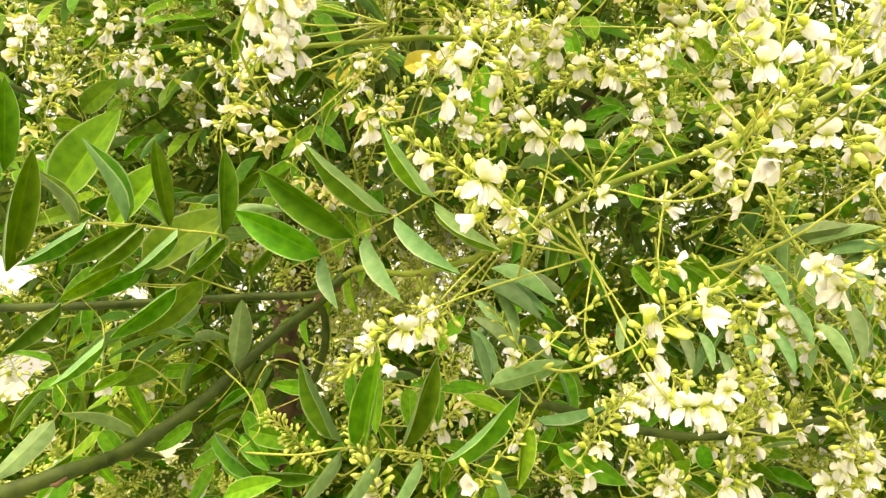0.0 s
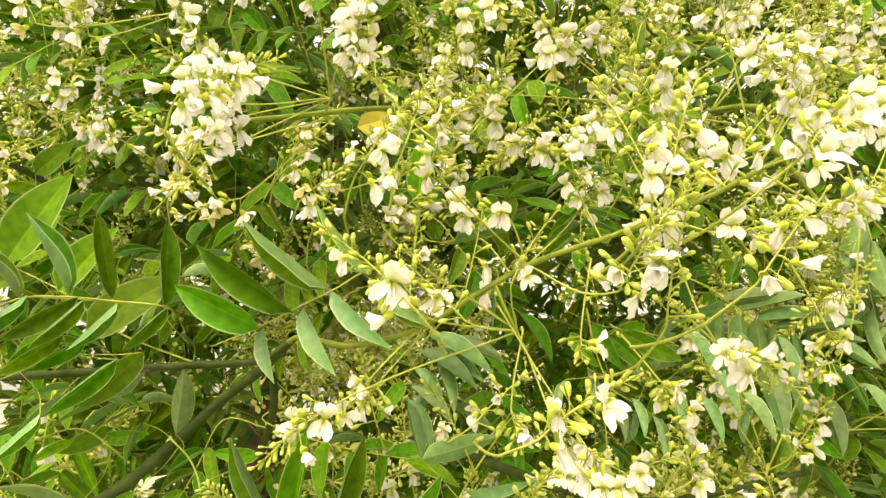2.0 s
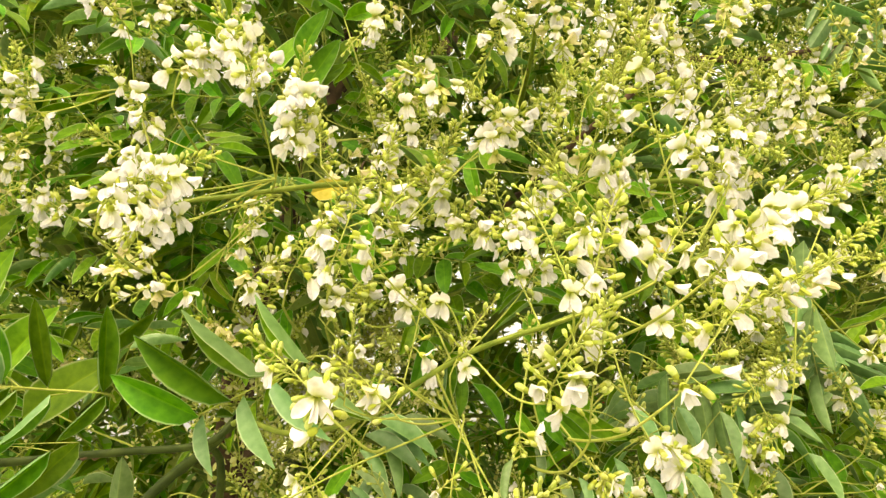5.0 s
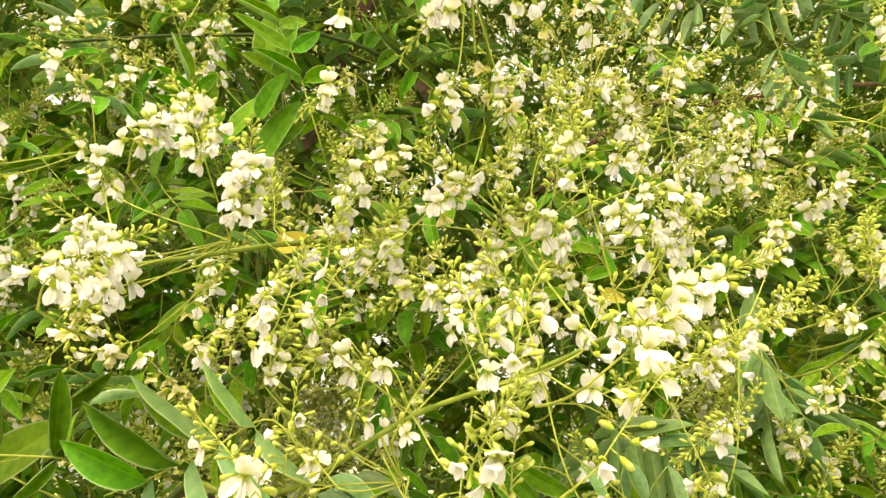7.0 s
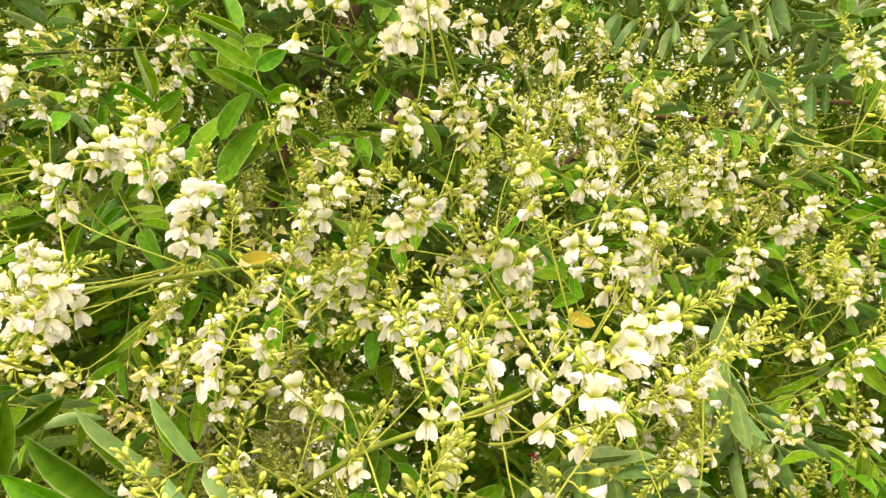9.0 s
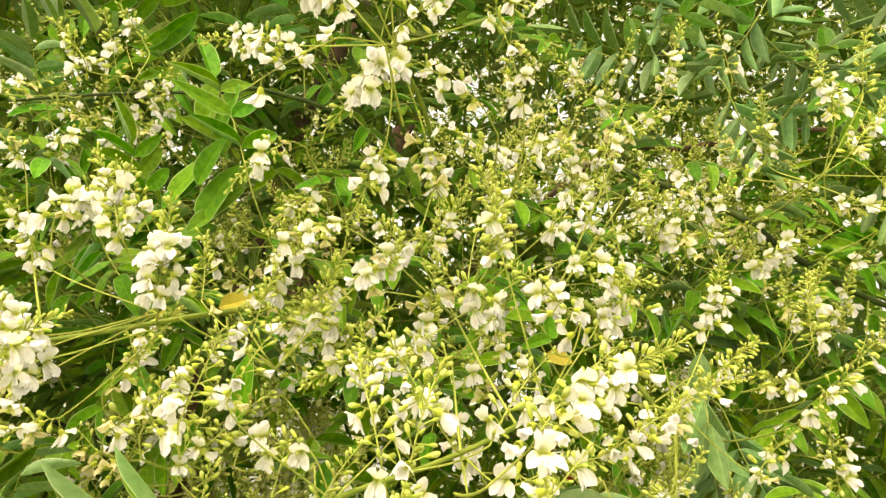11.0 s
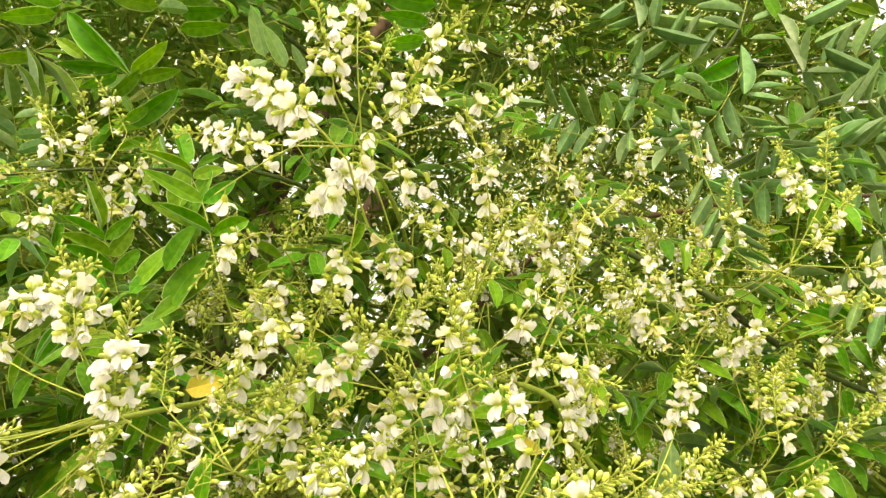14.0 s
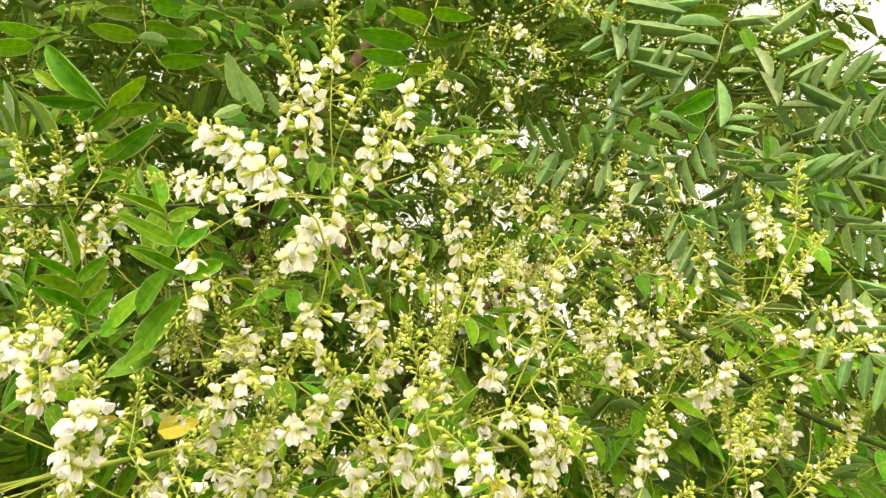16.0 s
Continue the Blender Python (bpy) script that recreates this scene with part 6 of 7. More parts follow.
placed_leaf([(-0.190, 0.600, 2.218), (-0.199, 0.580, 2.247), (-0.212, 0.570, 2.271), (-0.234, 0.560, 2.278)], [
    ((-0.177, 0.565, 2.203), (-0.220, 0.552, 2.268), (0.81, -0.38, 0.45), 2),
    ((-0.220, 0.565, 2.209), (-0.239, 0.552, 2.275), (0.96, -0.17, 0.24), 3),
    ((-0.212, 0.555, 2.197), (-0.238, 0.542, 2.243), (0.83, -0.42, 0.35), 3),
    ((-0.186, 0.575, 2.282), (-0.221, 0.562, 2.306), (0.17, -0.95, -0.27), 1),
    ((-0.242, 0.575, 2.283), (-0.280, 0.562, 2.263), (0.53, -0.46, -0.72), 1),
    ((-0.224, 0.565, 2.340), (-0.279, 0.552, 2.316), (0.45, -0.49, -0.75), 0),
    ((-0.221, 0.565, 2.358), (-0.272, 0.552, 2.355), (0.20, -0.55, -0.81), 0)], "large deep green compound leaf with long leaflets")
placed_leaf([(-0.094, 0.640, 2.370), (-0.115, 0.610, 2.390), (-0.121, 0.600, 2.419), (-0.132, 0.600, 2.464)], [
    ((-0.122, 0.595, 2.389), (-0.185, 0.582, 2.387), (0.14, -0.54, -0.83), 1),
    ((-0.129, 0.605, 2.435), (-0.184, 0.592, 2.429), (0.26, -0.82, -0.51), 1),
    ((-0.118, 0.585, 2.377), (-0.069, 0.572, 2.365), (0.32, 0.49, 0.81), 1),
    ((-0.117, 0.595, 2.410), (-0.053, 0.582, 2.387), (-0.38, -0.38, -0.84), 5),
    ((-0.094, 0.595, 2.378), (-0.034, 0.582, 2.365), (-0.26, -0.31, -0.91), 1),
    ((-0.087, 0.585, 2.343), (-0.027, 0.572, 2.331), (-0.26, -0.33, -0.91), 1),
    ((-0.120, 0.605, 2.457), (-0.048, 0.592, 2.433), (-0.35, -0.43, -0.83), 5),
    ((0.040, 0.605, 2.397), (0.088, 0.592, 2.425), (0.35, -0.47, -0.81), 1)], "green compound leaf with long narrow leaflets")
placed_leaf([(0.267, 0.550, 2.458), (0.252, 0.520, 2.385), (0.230, 0.500, 2.309), (0.209, 0.490, 2.247)], [
    ((0.224, 0.495, 2.307), (0.155, 0.482, 2.302), (0.16, -0.49, -0.85), 1),
    ((0.215, 0.495, 2.281), (0.161, 0.482, 2.274), (0.22, -0.46, -0.86), 1),
    ((0.209, 0.495, 2.255), (0.165, 0.482, 2.230), (0.53, -0.48, -0.70), 1),
    ((0.213, 0.495, 2.268), (0.251, 0.482, 2.258), (-0.35, -0.34, -0.87), 1),
    ((0.229, 0.505, 2.322), (0.268, 0.492, 2.305), (-0.48, -0.41, -0.77), 5),
    ((0.243, 0.515, 2.364), (0.196, 0.502, 2.362), (0.14, -0.36, -0.92), 1),
    ((0.248, 0.515, 2.379), (0.299, 0.502, 2.360), (-0.41, -0.36, -0.84), 5)], "deep green compound leaf hanging above the flowers")
placed_leaf([(0.093, 0.420, 2.134), (0.092, 0.390, 2.126), (0.075, 0.380, 2.123), (0.067, 0.375, 2.115)], [
    ((0.065, 0.375, 2.119), (0.054, 0.362, 2.157), (-0.01, 0.95, 0.32), 1),
    ((0.083, 0.375, 2.109), (0.066, 0.362, 2.139), (0.05, 0.90, 0.43), 1),
    ((0.099, 0.375, 2.104), (0.088, 0.362, 2.122), (-0.01, 0.81, 0.58), 5),
    ((0.067, 0.375, 2.114), (0.049, 0.362, 2.093), (-0.65, 0.75, 0.08), 5)], "pale grey-green leaflets turned underside out")

placed_leaf([(-0.113, 0.450, 1.559), (-0.070, 0.420, 1.561), (-0.039, 0.390, 1.568), (-0.010, 0.375, 1.568), (0.016, 0.360, 1.566)], [
    ((-0.040, 0.383, 1.572), (-0.060, 0.370, 1.617), (-0.60, -0.66, -0.45), 3),
    ((-0.029, 0.380, 1.567), (-0.020, 0.367, 1.620), (-0.35, -0.92, -0.17), 4),
    ((-0.006, 0.370, 1.571), (0.013, 0.357, 1.615), (0.35, -0.84, -0.40), 4),
    ((-0.039, 0.375, 1.568), (-0.057, 0.362, 1.544), (0.10, 0.83, -0.55), 3),
    ((-0.018, 0.370, 1.567), (-0.036, 0.357, 1.542), (0.13, 0.84, -0.53), 3),
    ((0.003, 0.365, 1.566), (-0.011, 0.352, 1.543), (0.27, 0.77, -0.58), 3),
    ((0.016, 0.355, 1.565), (0.054, 0.342, 1.596), (0.41, -0.54, -0.74), 2),
    ((0.038, 0.365, 1.560), (0.047, 0.352, 1.537), (0.63, 0.76, -0.18), 3)], "bright green compound leaf with upright folded leaflets, silvery underneath")
placed_leaf([(0.100, 0.480, 1.616), (0.072, 0.430, 1.588), (0.060, 0.400, 1.571), (0.055, 0.390, 1.551)], [
    ((0.042, 0.405, 1.601), (0.085, 0.392, 1.613), (0.17, 0.90, 0.40), 5),
    ((0.068, 0.405, 1.582), (0.107, 0.392, 1.591), (0.13, -0.29, -0.95), 3),
    ((0.062, 0.395, 1.580), (0.054, 0.382, 1.547), (0.36, -0.89, 0.26), 3),
    ((0.078, 0.395, 1.569), (0.112, 0.382, 1.547), (-0.43, -0.89, -0.14), 1),
    ((0.032, 0.425, 1.634), (0.041, 0.412, 1.600), (0.47, 0.86, -0.21), 3),
    ((0.051, 0.455, 1.646), (0.035, 0.442, 1.616), (-0.56, 0.83, -0.05), 3)], "green compound leaf with broad drooping leaflets")
placed_leaf([(0.194, 0.400, 1.696), (0.226, 0.420, 1.674), (0.251, 0.430, 1.654), (0.273, 0.430, 1.632)], [
    ((0.224, 0.445, 1.679), (0.237, 0.432, 1.647), (0.92, 0.30, 0.27), 7),
    ((0.235, 0.435, 1.651), (0.244, 0.422, 1.623), (0.95, 0.28, 0.17), 7),
    ((0.247, 0.425, 1.638), (0.260, 0.412, 1.608), (0.92, 0.29, 0.27), 7),
    ((0.265, 0.425, 1.652), (0.267, 0.412, 1.613), (0.98, 0.22, -0.01), 7),
    ((0.228, 0.445, 1.636), (0.236, 0.432, 1.606), (0.94, 0.31, 0.12), 7),
    ((0.286, 0.445, 1.676), (0.288, 0.432, 1.642), (0.98, 0.18, 0.00), 4),
    ((0.211, 0.455, 1.647), (0.215, 0.442, 1.613), (0.94, 0.34, -0.02), 7),
    ((0.260, 0.455, 1.680), (0.268, 0.442, 1.651), (0.96, 0.23, 0.16), 4)], "compound leaf showing its pale grey-green underside")
placed_leaf([(0.149, 0.420, 1.692), (0.158, 0.440, 1.666), (0.171, 0.450, 1.641), (0.193, 0.460, 1.630)], [
    ((0.170, 0.455, 1.637), (0.176, 0.442, 1.607), (0.91, 0.40, 0.01), 7),
    ((0.185, 0.455, 1.635), (0.189, 0.442, 1.609), (0.93, 0.36, -0.02), 7),
    ((0.142, 0.465, 1.648), (0.132, 0.452, 1.619), (-0.53, 0.83, -0.19), 7),
    ((0.158, 0.465, 1.656), (0.158, 0.452, 1.628), (0.90, 0.41, -0.17), 7),
    ((0.202, 0.465, 1.623), (0.205, 0.452, 1.593), (0.93, 0.36, -0.07), 7),
    ((0.145, 0.455, 1.680), (0.157, 0.442, 1.655), (-0.73, -0.68, -0.00), 1)], "compound leaf showing its pale grey-green underside")
placed_leaf([(0.055, 0.410, 1.683), (0.047, 0.440, 1.678), (0.040, 0.450, 1.668), (0.033, 0.460, 1.654)], [
    ((0.047, 0.445, 1.677), (0.089, 0.432, 1.653), (0.53, 0.58, 0.62), 7),
    ((0.040, 0.445, 1.667), (0.079, 0.432, 1.643), (0.55, 0.60, 0.58), 7),
    ((0.036, 0.455, 1.657), (0.057, 0.442, 1.626), (0.74, 0.62, 0.25), 7),
    ((0.060, 0.465, 1.631), (0.090, 0.452, 1.616), (0.56, 0.63, 0.55), 7),
    ((0.029, 0.465, 1.647), (0.010, 0.452, 1.623), (0.00, -0.88, 0.48), 1)], "compound leaf showing its pale grey-green underside")
placed_leaf([(0.034, 0.450, 1.686), (0.045, 0.460, 1.675), (0.053, 0.460, 1.663), (0.061, 0.460, 1.640)], [
    ((0.046, 0.455, 1.669), (0.084, 0.442, 1.647), (0.53, 0.69, 0.49), 7),
    ((0.051, 0.455, 1.663), (0.064, 0.442, 1.626), (0.71, 0.70, -0.01), 7),
    ((0.034, 0.445, 1.644), (0.063, 0.432, 1.620), (0.60, 0.73, 0.34), 7),
    ((0.032, 0.435, 1.636), (0.049, 0.422, 1.604), (0.67, 0.74, 0.06), 7),
    ((0.062, 0.475, 1.677), (0.101, 0.462, 1.661), (0.46, 0.67, 0.58), 7)], "compound leaf showing its pale grey-green underside")
placed_leaf([(0.290, 0.520, 1.690), (0.301, 0.500, 1.670), (0.314, 0.490, 1.645), (0.341, 0.490, 1.620)], [
    ((0.295, 0.495, 1.645), (0.302, 0.482, 1.601), (0.93, 0.35, 0.04), 3),
    ((0.308, 0.485, 1.653), (0.312, 0.472, 1.621), (0.95, 0.30, -0.02), 7),
    ((0.289, 0.495, 1.628), (0.270, 0.482, 1.602), (-0.42, 0.90, -0.15), 7),
    ((0.342, 0.495, 1.636), (0.345, 0.482, 1.593), (0.96, 0.28, -0.03), 7),
    ((0.375, 0.495, 1.644), (0.386, 0.482, 1.608), (0.95, 0.27, 0.19), 3),
    ((0.266, 0.505, 1.684), (0.270, 0.492, 1.645), (0.93, 0.38, -0.04), 7),
    ((0.278, 0.505, 1.645), (0.273, 0.492, 1.615), (0.90, 0.34, -0.27), 7),
    ((0.320, 0.485, 1.612), (0.334, 0.472, 1.590), (-0.74, -0.67, -0.08), 1)], "compound leaf showing its pale grey-green underside")
placed_leaf([(0.175, 0.460, 1.686), (0.180, 0.450, 1.681), (0.204, 0.450, 1.677), (0.219, 0.450, 1.669)], [
    ((0.170, 0.445, 1.677), (0.192, 0.432, 1.650), (-0.60, -0.79, -0.10), 1),
    ((0.179, 0.445, 1.679), (0.213, 0.432, 1.656), (-0.49, -0.83, -0.27), 1),
    ((0.159, 0.445, 1.685), (0.169, 0.432, 1.655), (-0.63, -0.77, 0.12), 1),
    ((0.201, 0.465, 1.686), (0.160, 0.452, 1.666), (0.32, -0.95, -0.04), 1),
    ((0.190, 0.465, 1.627), (0.178, 0.452, 1.606), (0.50, 0.58, -0.64), 3)], "green compound leaf with folded oval leaflets, pale underneath")

# ---- compound leaves ----
compound_leaf((0.241, 0.470, 1.720), (0.326, 0.460, 1.680), 6, 0.045, (0, 0.8, 0.45), fold=(2, 3, 4, 7), droop=0.50, label="compound leaf showing its pale grey-green underside", foot=(0.215, 0.523, 1.727))
compound_leaf((-0.088, 0.550, 1.619), (0.029, 0.500, 1.593), 4, 0.045, (0, -0.5, 0.85), droop=0.20, foot=(-0.085, 0.557, 1.629))
compound_leaf((-0.138, 0.600, 1.620), (-0.176, 0.580, 1.536), 4, 0.045, (0, -0.5, 0.85), droop=0.20, foot=(-0.098, 0.600, 1.612))
compound_leaf((-0.007, 0.600, 1.561), (0.065, 0.550, 1.514), 4, 0.045, (0, -0.5, 0.85), droop=0.10, foot=(0.072, 0.600, 1.590))
compound_leaf((0.140, 0.500, 1.523), (0.234, 0.500, 1.553), 4, 0.040, (0, -0.5, 0.85), droop=0.20, foot=(0.151, 0.500, 1.569))
compound_leaf((-0.030, 0.620, 1.737), (-0.124, 0.620, 1.662), 4, 0.045, (0, -0.5, 0.85), droop=0.20, foot=(-0.002, 0.670, 1.756))
compound_leaf((0.346, 0.600, 1.913), (0.426, 0.580, 1.867), 4, 0.050, (0, -0.5, 0.85), droop=0.10, foot=(0.275, 0.600, 1.897))
compound_leaf((0.203, 0.520, 1.795), (0.243, 0.500, 1.869), 3, 0.050, (0, -0.5, 0.85), droop=0.00, foot=(0.191, 0.576, 1.768))
compound_leaf((0.057, 0.520, 2.334), (-0.057, 0.500, 2.367), 4, 0.065, (0, -0.5, 0.85), droop=0.10, foot=(0.091, 0.576, 2.320))
compound_leaf((-0.114, 0.600, 2.390), (0.054, 0.600, 2.452), 5, 0.060, (0, -0.5, 0.85), droop=0.10, foot=(-0.164, 0.650, 2.367))
compound_leaf((-0.019, 0.580, 2.331), (0.106, 0.550, 2.366), 4, 0.055, (0, -0.5, 0.85), droop=0.10, foot=(0.017, 0.613, 2.388))
compound_leaf((0.033, 0.440, 1.945), (-0.006, 0.440, 2.052), 3, 0.050, (0.2, -0.6, 0.7), droop=-0.25, foot=(0.044, 0.490, 1.909))
compound_leaf((-0.067, 0.500, 1.955), (-0.084, 0.480, 2.010), 3, 0.050, (0, -0.5, 0.85), droop=-0.10, foot=(-0.062, 0.556, 1.934))
compound_leaf((0.704, 0.722, 2.404), (0.547, 0.697, 2.565), 6, 0.066, (0, 0.8, 0.45), droop=0.25, label="compound leaf showing its pale grey-green underside", fold=(2, 3, 4, 7), foot=(0.751, 0.779, 2.351))
compound_leaf((0.734, 0.705, 2.404), (0.584, 0.689, 2.260), 5, 0.066, (0, 0.8, 0.45), droop=0.50, label="compound leaf showing its pale grey-green underside", fold=(2, 3, 4, 7), foot=(0.779, 0.760, 2.443))
compound_leaf((0.811, 0.722, 2.432), (1.029, 0.697, 2.484), 6, 0.066, (0, 0.8, 0.45), droop=0.30, label="compound leaf showing its pale grey-green underside", fold=(2, 3, 4, 7), foot=(0.745, 0.779, 2.413))
compound_leaf((0.757, 0.738, 2.307), (0.941, 0.705, 2.281), 6, 0.066, (0, 0.8, 0.45), droop=0.40, label="compound leaf showing its pale grey-green underside", fold=(2, 3, 4, 7), foot=(0.702, 0.798, 2.311))
compound_leaf((0.587, 0.738, 2.312), (0.408, 0.705, 2.335), 5, 0.066, (0, 0.8, 0.45), droop=0.40, label="compound leaf showing its pale grey-green underside", fold=(2, 3, 4, 7), foot=(0.641, 0.798, 2.301))
compound_leaf((0.679, 0.779, 2.298), (0.780, 0.738, 2.215), 5, 0.066, (0, 0.8, 0.45), droop=0.50, label="compound leaf showing its pale grey-green underside", fold=(2, 3, 4, 7), foot=(0.648, 0.841, 2.319))
compound_leaf((0.841, 0.705, 2.331), (1.020, 0.689, 2.393), 6, 0.064, (0, 0.8, 0.45), droop=0.30, label="compound leaf showing its pale grey-green underside", fold=(2, 3, 4, 7), foot=(0.787, 0.760, 2.308))
compound_leaf((0.803, 0.754, 2.670), (0.634, 0.738, 2.755), 6, 0.064, (0, 0.8, 0.45), droop=0.20, label="compound leaf showing its pale grey-green underside", fold=(2, 3, 4, 7), foot=(0.854, 0.809, 2.641))
compound_leaf((0.707, 0.738, 2.382), (0.790, 0.705, 2.256), 5, 0.064, (0, 0.8, 0.45), droop=0.50, label="compound leaf showing its pale grey-green underside", fold=(2, 3, 4, 7), foot=(0.682, 0.798, 2.416))
compound_leaf((0.587, 0.656, 2.221), (0.615, 0.640, 2.093), 5, 0.060, (0, 0.8, 0.45), droop=0.60, label="compound leaf showing its pale grey-green underside", fold=(2, 3, 4, 7), foot=(0.579, 0.711, 2.255))
compound_leaf((0.881, 0.779, 2.303), (0.982, 0.738, 2.188), 5, 0.064, (0, 0.8, 0.45), droop=0.50, label="compound leaf showing its pale grey-green underside", fold=(2, 3, 4, 7), foot=(0.851, 0.841, 2.334))
compound_leaf((0.977, 0.738, 2.429), (1.044, 0.722, 2.305), 5, 0.064, (0, 0.8, 0.45), droop=0.40, label="compound leaf showing its pale grey-green underside", fold=(2, 3, 4, 7), foot=(0.957, 0.793, 2.462))
compound_leaf((0.340, 0.620, 2.236), (0.207, 0.600, 2.305), 4, 0.055, (0, -0.5, 0.85), droop=0.20, foot=(0.380, 0.676, 2.211))
compound_leaf((0.413, 0.580, 2.187), (0.285, 0.560, 2.210), 4, 0.055, (0, -0.5, 0.85), droop=0.20, foot=(0.452, 0.636, 2.176))
compound_leaf((0.255, 0.600, 2.425), (0.129, 0.600, 2.513), 4, 0.060, (0, -0.5, 0.85), droop=0.10, foot=(0.293, 0.650, 2.395))
compound_leaf((0.148, 0.580, 2.369), (0.261, 0.550, 2.312), 4, 0.055, (0, -0.5, 0.85), droop=0.20, foot=(0.114, 0.639, 2.382))
compound_leaf((0.640, 0.540, 2.028), (0.695, 0.500, 1.915), 5, 0.060, (0, 0.8, 0.45), droop=0.40, label="compound leaf showing its pale grey-green underside", fold=(2, 3, 4, 7), foot=(0.624, 0.602, 2.058))
compound_leaf((0.698, 0.540, 2.056), (0.744, 0.520, 1.981), 4, 0.060, (0, 0.8, 0.45), droop=0.40, label="compound leaf showing its pale grey-green underside", fold=(2, 3, 4, 7), foot=(0.684, 0.596, 2.075))
compound_leaf((0.601, 0.620, 1.883), (0.449, 0.600, 2.010), 5, 0.055, (0, -0.5, 0.85), droop=0.20, foot=(0.631, 0.620, 1.926))
compound_leaf((0.624, 0.640, 1.824), (0.447, 0.600, 1.919), 5, 0.055, (0, -0.5, 0.85), droop=0.30, foot=(0.677, 0.702, 1.792))
compound_leaf((0.556, 0.660, 1.805), (0.392, 0.600, 1.885), 5, 0.055, (0, -0.5, 0.85), droop=0.30, foot=(0.605, 0.728, 1.777))
compound_leaf((0.395, 0.620, 1.912), (0.298, 0.600, 2.010), 5, 0.055, (0, -0.5, 0.85), droop=0.30, foot=(0.425, 0.676, 1.879))
compound_leaf((0.277, 0.600, 1.984), (0.234, 0.580, 1.885), 4, 0.050, (0, -0.5, 0.85), droop=0.40, foot=(0.275, 0.600, 1.897))
compound_leaf((-0.044, 0.620, 1.956), (-0.168, 0.600, 2.012), 5, 0.055, (0, -0.5, 0.85), droop=0.20, foot=(-0.006, 0.676, 1.935))
compound_leaf((-0.029, 0.620, 1.932), (0.078, 0.600, 1.892), 5, 0.055, (0, -0.5, 0.85), droop=0.30, foot=(-0.061, 0.676, 1.940))
compound_leaf((-0.148, 0.640, 1.939), (-0.012, 0.600, 1.842), 5, 0.055, (0, -0.5, 0.85), droop=0.30, foot=(-0.188, 0.702, 1.964))
compound_leaf((0.167, 0.550, 1.946), (0.085, 0.550, 1.883), 4, 0.050, (0, -0.5, 0.85), droop=0.30, foot=(0.190, 0.553, 2.010))
compound_leaf((0.050, 0.600, 2.196), (0.153, 0.580, 2.056), 4, 0.055, (0, -0.5, 0.85), droop=0.30, foot=(0.052, 0.573, 2.115))
compound_leaf((0.204, 0.600, 2.079), (0.323, 0.580, 1.977), 4, 0.055, (0, -0.5, 0.85), droop=0.30, foot=(0.198, 0.620, 2.018))
compound_leaf((0.772, 0.650, 1.845), (0.611, 0.620, 1.800), 4, 0.055, (0, -0.5, 0.85), droop=0.20, foot=(0.783, 0.620, 1.849))
compound_leaf((-0.074, 0.660, 2.189), (0.051, 0.640, 2.025), 4, 0.055, (0, -0.5, 0.85), droop=0.20, foot=(-0.112, 0.716, 2.235))
compound_leaf((-0.201, 0.600, 2.062), (-0.077, 0.580, 1.969), 4, 0.055, (0, -0.5, 0.85), droop=0.20, foot=(-0.213, 0.560, 2.115))
compound_leaf((0.072, 0.620, 2.131), (-0.037, 0.600, 2.171), 4, 0.050, (0, -0.5, 0.85), droop=0.10, foot=(0.082, 0.597, 2.112))
compound_leaf((0.433, 0.560, 1.830), (0.410, 0.520, 1.705), 4, 0.050, (0, 0.8, 0.45), fold=(2, 3, 4, 7), droop=0.50, label="compound leaf showing its pale grey-green underside", foot=(0.440, 0.622, 1.863))
compound_leaf((0.431, 0.620, 1.881), (0.606, 0.600, 1.911), 6, 0.055, (0, -0.5, 0.85), droop=0.30, foot=(0.379, 0.676, 1.867))
compound_leaf((0.436, 0.640, 1.940), (0.619, 0.620, 1.853), 6, 0.055, (0, -0.5, 0.85), droop=0.40, foot=(0.382, 0.696, 1.962))
compound_leaf((0.638, 0.600, 1.835), (0.520, 0.600, 1.757), 5, 0.050, (0, -0.5, 0.85), droop=0.30, foot=(0.678, 0.620, 1.895))
compound_leaf((0.349, 0.620, 1.730), (0.410, 0.600, 1.666), 5, 0.055, (0, -0.5, 0.85), droop=0.40, foot=(0.331, 0.676, 1.745))
compound_leaf((0.056, 0.550, 1.788), (0.124, 0.550, 1.706), 4, 0.050, (0, -0.5, 0.85), droop=0.30, foot=(0.035, 0.600, 1.809))
compound_leaf((-0.093, 0.600, 1.870), (-0.135, 0.580, 1.772), 4, 0.050, (0, -0.5, 0.85), droop=0.30, foot=(-0.080, 0.656, 1.895))
compound_leaf((0.297, 0.600, 1.841), (0.346, 0.600, 1.761), 4, 0.050, (0, -0.5, 0.85), droop=0.30, foot=(0.275, 0.600, 1.897))
compound_leaf((0.092, 0.620, 1.803), (0.015, 0.600, 1.868), 4, 0.050, (0, -0.5, 0.85), droop=0.30, foot=(0.116, 0.676, 1.779))
compound_leaf((-0.033, 0.640, 1.809), (-0.097, 0.620, 1.744), 4, 0.050, (0, -0.5, 0.85), droop=0.30, foot=(-0.014, 0.696, 1.824))
compound_leaf((0.542, 0.560, 1.721), (0.564, 0.540, 1.663), 4, 0.050, (0, -0.5, 0.85), droop=0.30, foot=(0.535, 0.616, 1.735))
compound_leaf((0.275, 0.460, 1.809), (0.249, 0.450, 1.848), 2, 0.045, (0, -0.5, 0.85), droop=0.10, foot=(0.310, 0.460, 1.819))
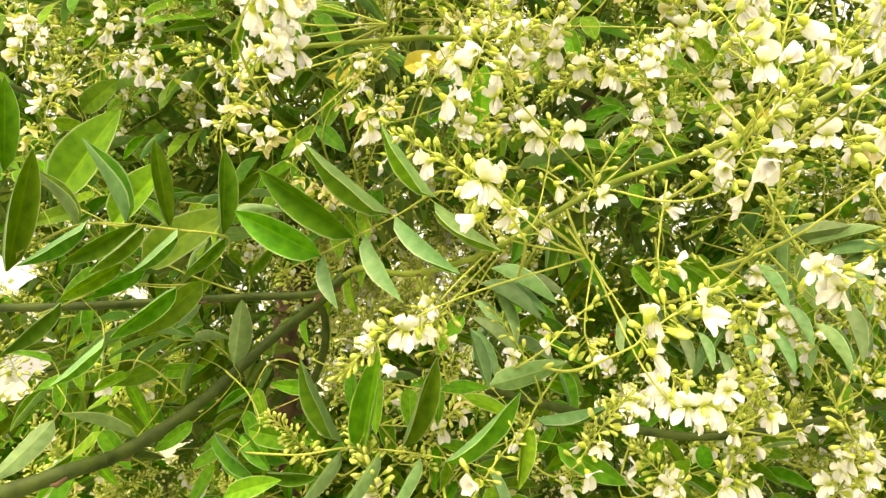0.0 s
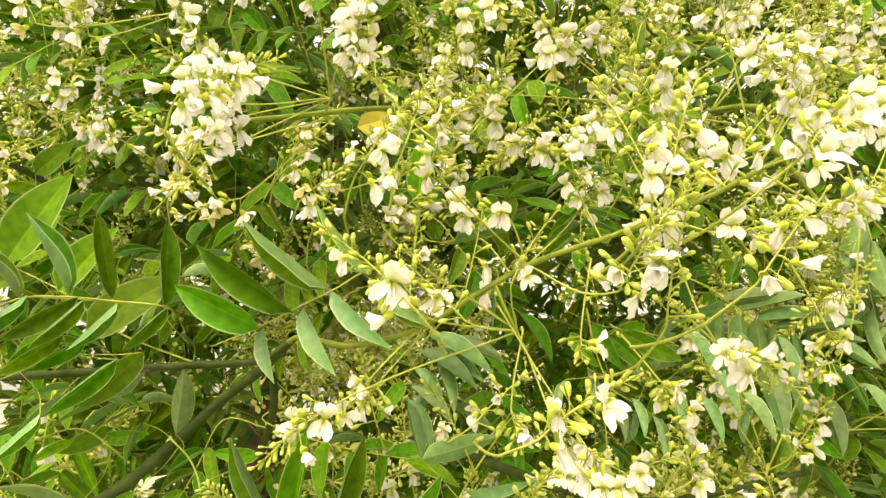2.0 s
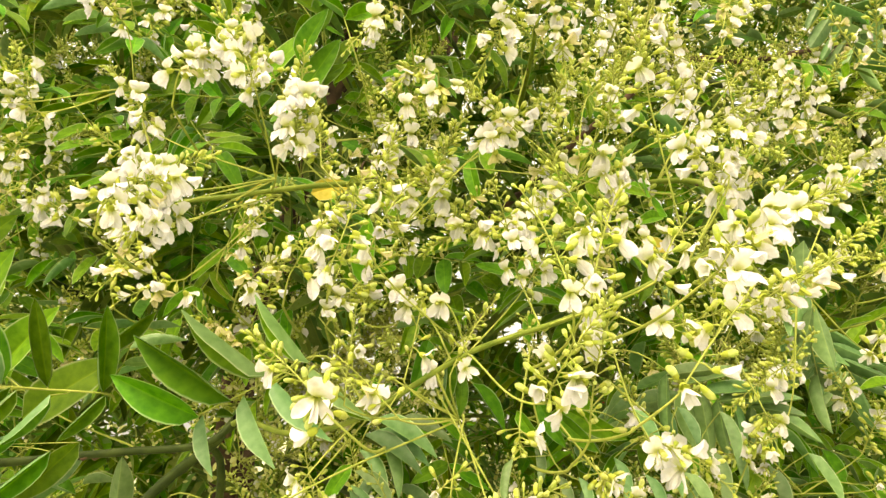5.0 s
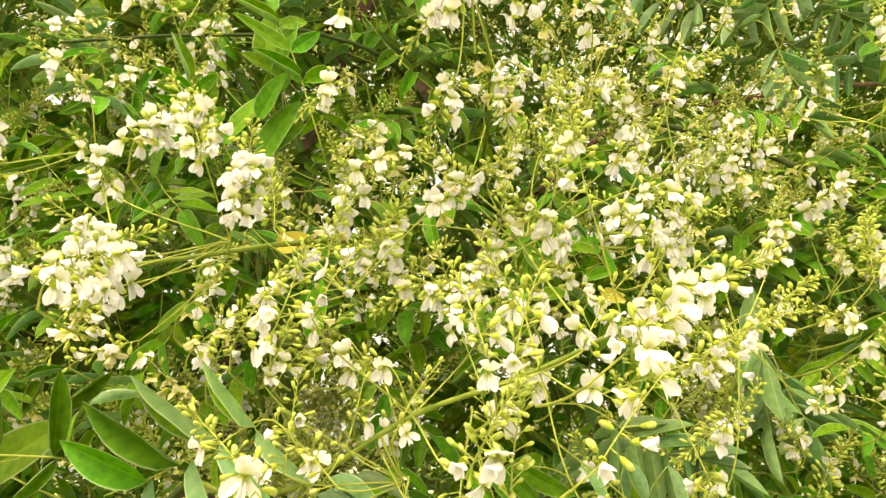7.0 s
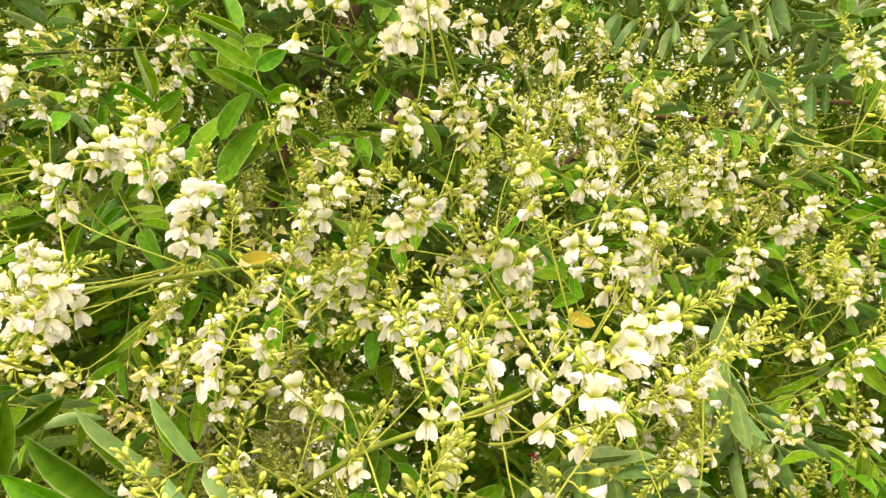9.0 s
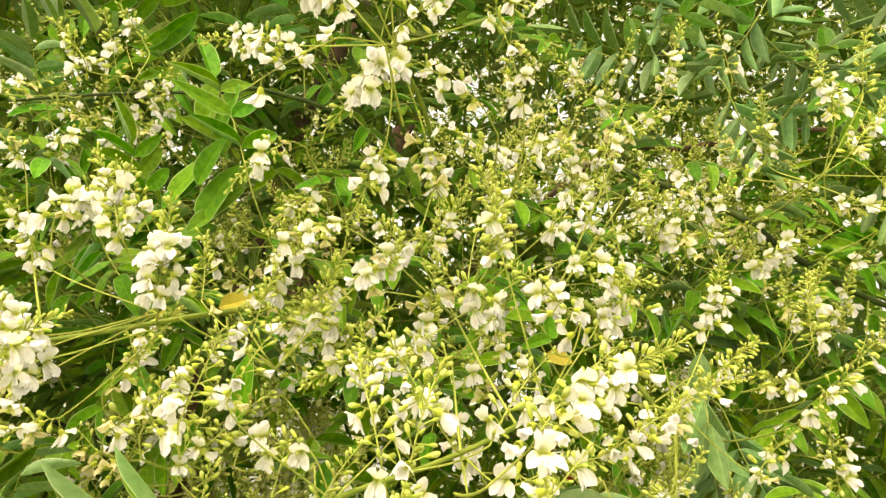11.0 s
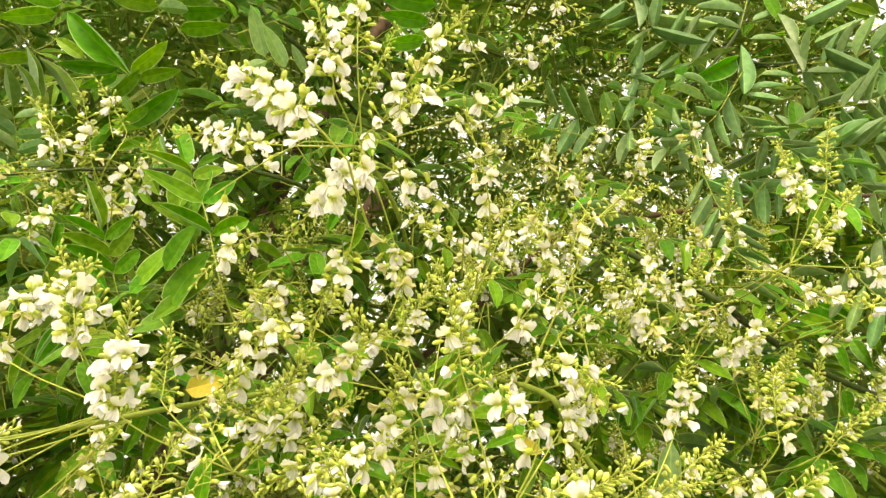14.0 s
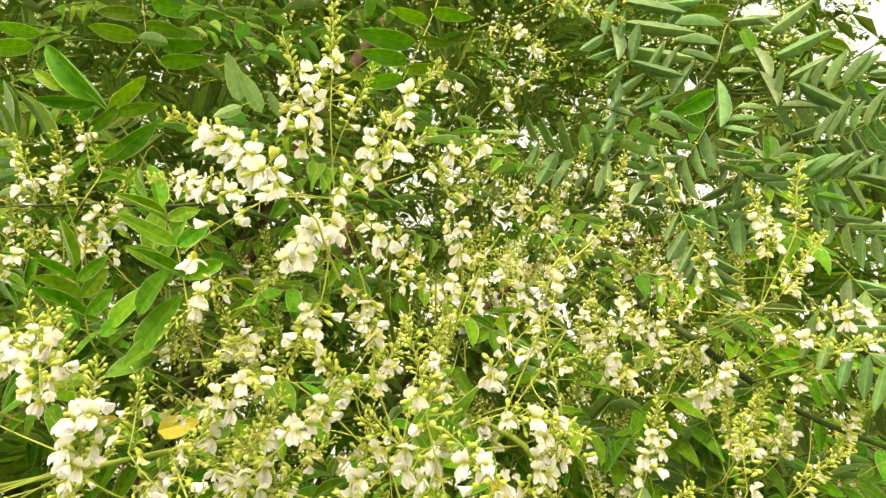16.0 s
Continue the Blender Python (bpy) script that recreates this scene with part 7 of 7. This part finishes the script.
compound_leaf((-0.196, 0.600, 1.929), (-0.273, 0.600, 2.003), 4, 0.050, (0, -0.5, 0.85), droop=0.30, foot=(-0.173, 0.650, 1.903))
compound_leaf((-0.185, 0.620, 2.117), (-0.252, 0.600, 2.146), 4, 0.050, (0, -0.5, 0.85), droop=0.20, foot=(-0.177, 0.560, 2.118))
compound_leaf((-0.286, 0.620, 1.777), (-0.180, 0.600, 1.762), 4, 0.050, (0, -0.5, 0.85), droop=0.10, foot=(-0.317, 0.676, 1.778))
compound_leaf((-0.132, 0.600, 2.067), (-0.168, 0.580, 1.938), 4, 0.050, (0, -0.5, 0.85), droop=0.30, foot=(-0.142, 0.560, 2.121))
compound_leaf((0.029, 0.620, 2.027), (0.151, 0.600, 2.044), 5, 0.055, (0, -0.5, 0.85), droop=0.20, foot=(-0.007, 0.676, 2.018))
compound_leaf((0.113, 0.640, 1.829), (0.209, 0.620, 1.910), 4, 0.050, (0, -0.5, 0.85), droop=0.20, foot=(0.122, 0.642, 1.905))
compound_leaf((0.300, 0.600, 1.706), (0.367, 0.560, 1.579), 6, 0.050, (0, -0.5, 0.85), droop=0.40, foot=(0.280, 0.662, 1.740))
compound_leaf((0.365, 0.620, 1.708), (0.485, 0.600, 1.632), 6, 0.050, (0, -0.5, 0.85), droop=0.40, foot=(0.329, 0.676, 1.727))
compound_leaf((0.468, 0.600, 1.783), (0.484, 0.580, 1.703), 4, 0.050, (0, 0.8, 0.45), fold=(2, 3, 4, 7), droop=0.40, label="compound leaf showing its pale grey-green underside", foot=(0.463, 0.656, 1.803))
compound_leaf((-0.056, 0.640, 1.936), (-0.116, 0.620, 2.012), 4, 0.050, (0, -0.5, 0.85), droop=0.20, foot=(-0.038, 0.696, 1.909))
compound_leaf((0.547, 0.600, 1.955), (0.441, 0.580, 1.871), 4, 0.050, (0, -0.5, 0.85), droop=0.20, foot=(0.570, 0.620, 1.972))

# ---- single yellowed leaflets among the flowers ----
yellow_leaf((-0.021, 0.570, 1.888), (0.016, 0.560, 1.894))
yellow_leaf((-0.063, 0.600, 1.902), (-0.097, 0.590, 1.890))
yellow_leaf((0.284, 0.540, 1.828), (0.304, 0.530, 1.817))

# ---- red flowers far behind the crown ----
red_blossom((0.675, 2.600, 1.731))
red_blossom((0.857, 2.600, 1.722))
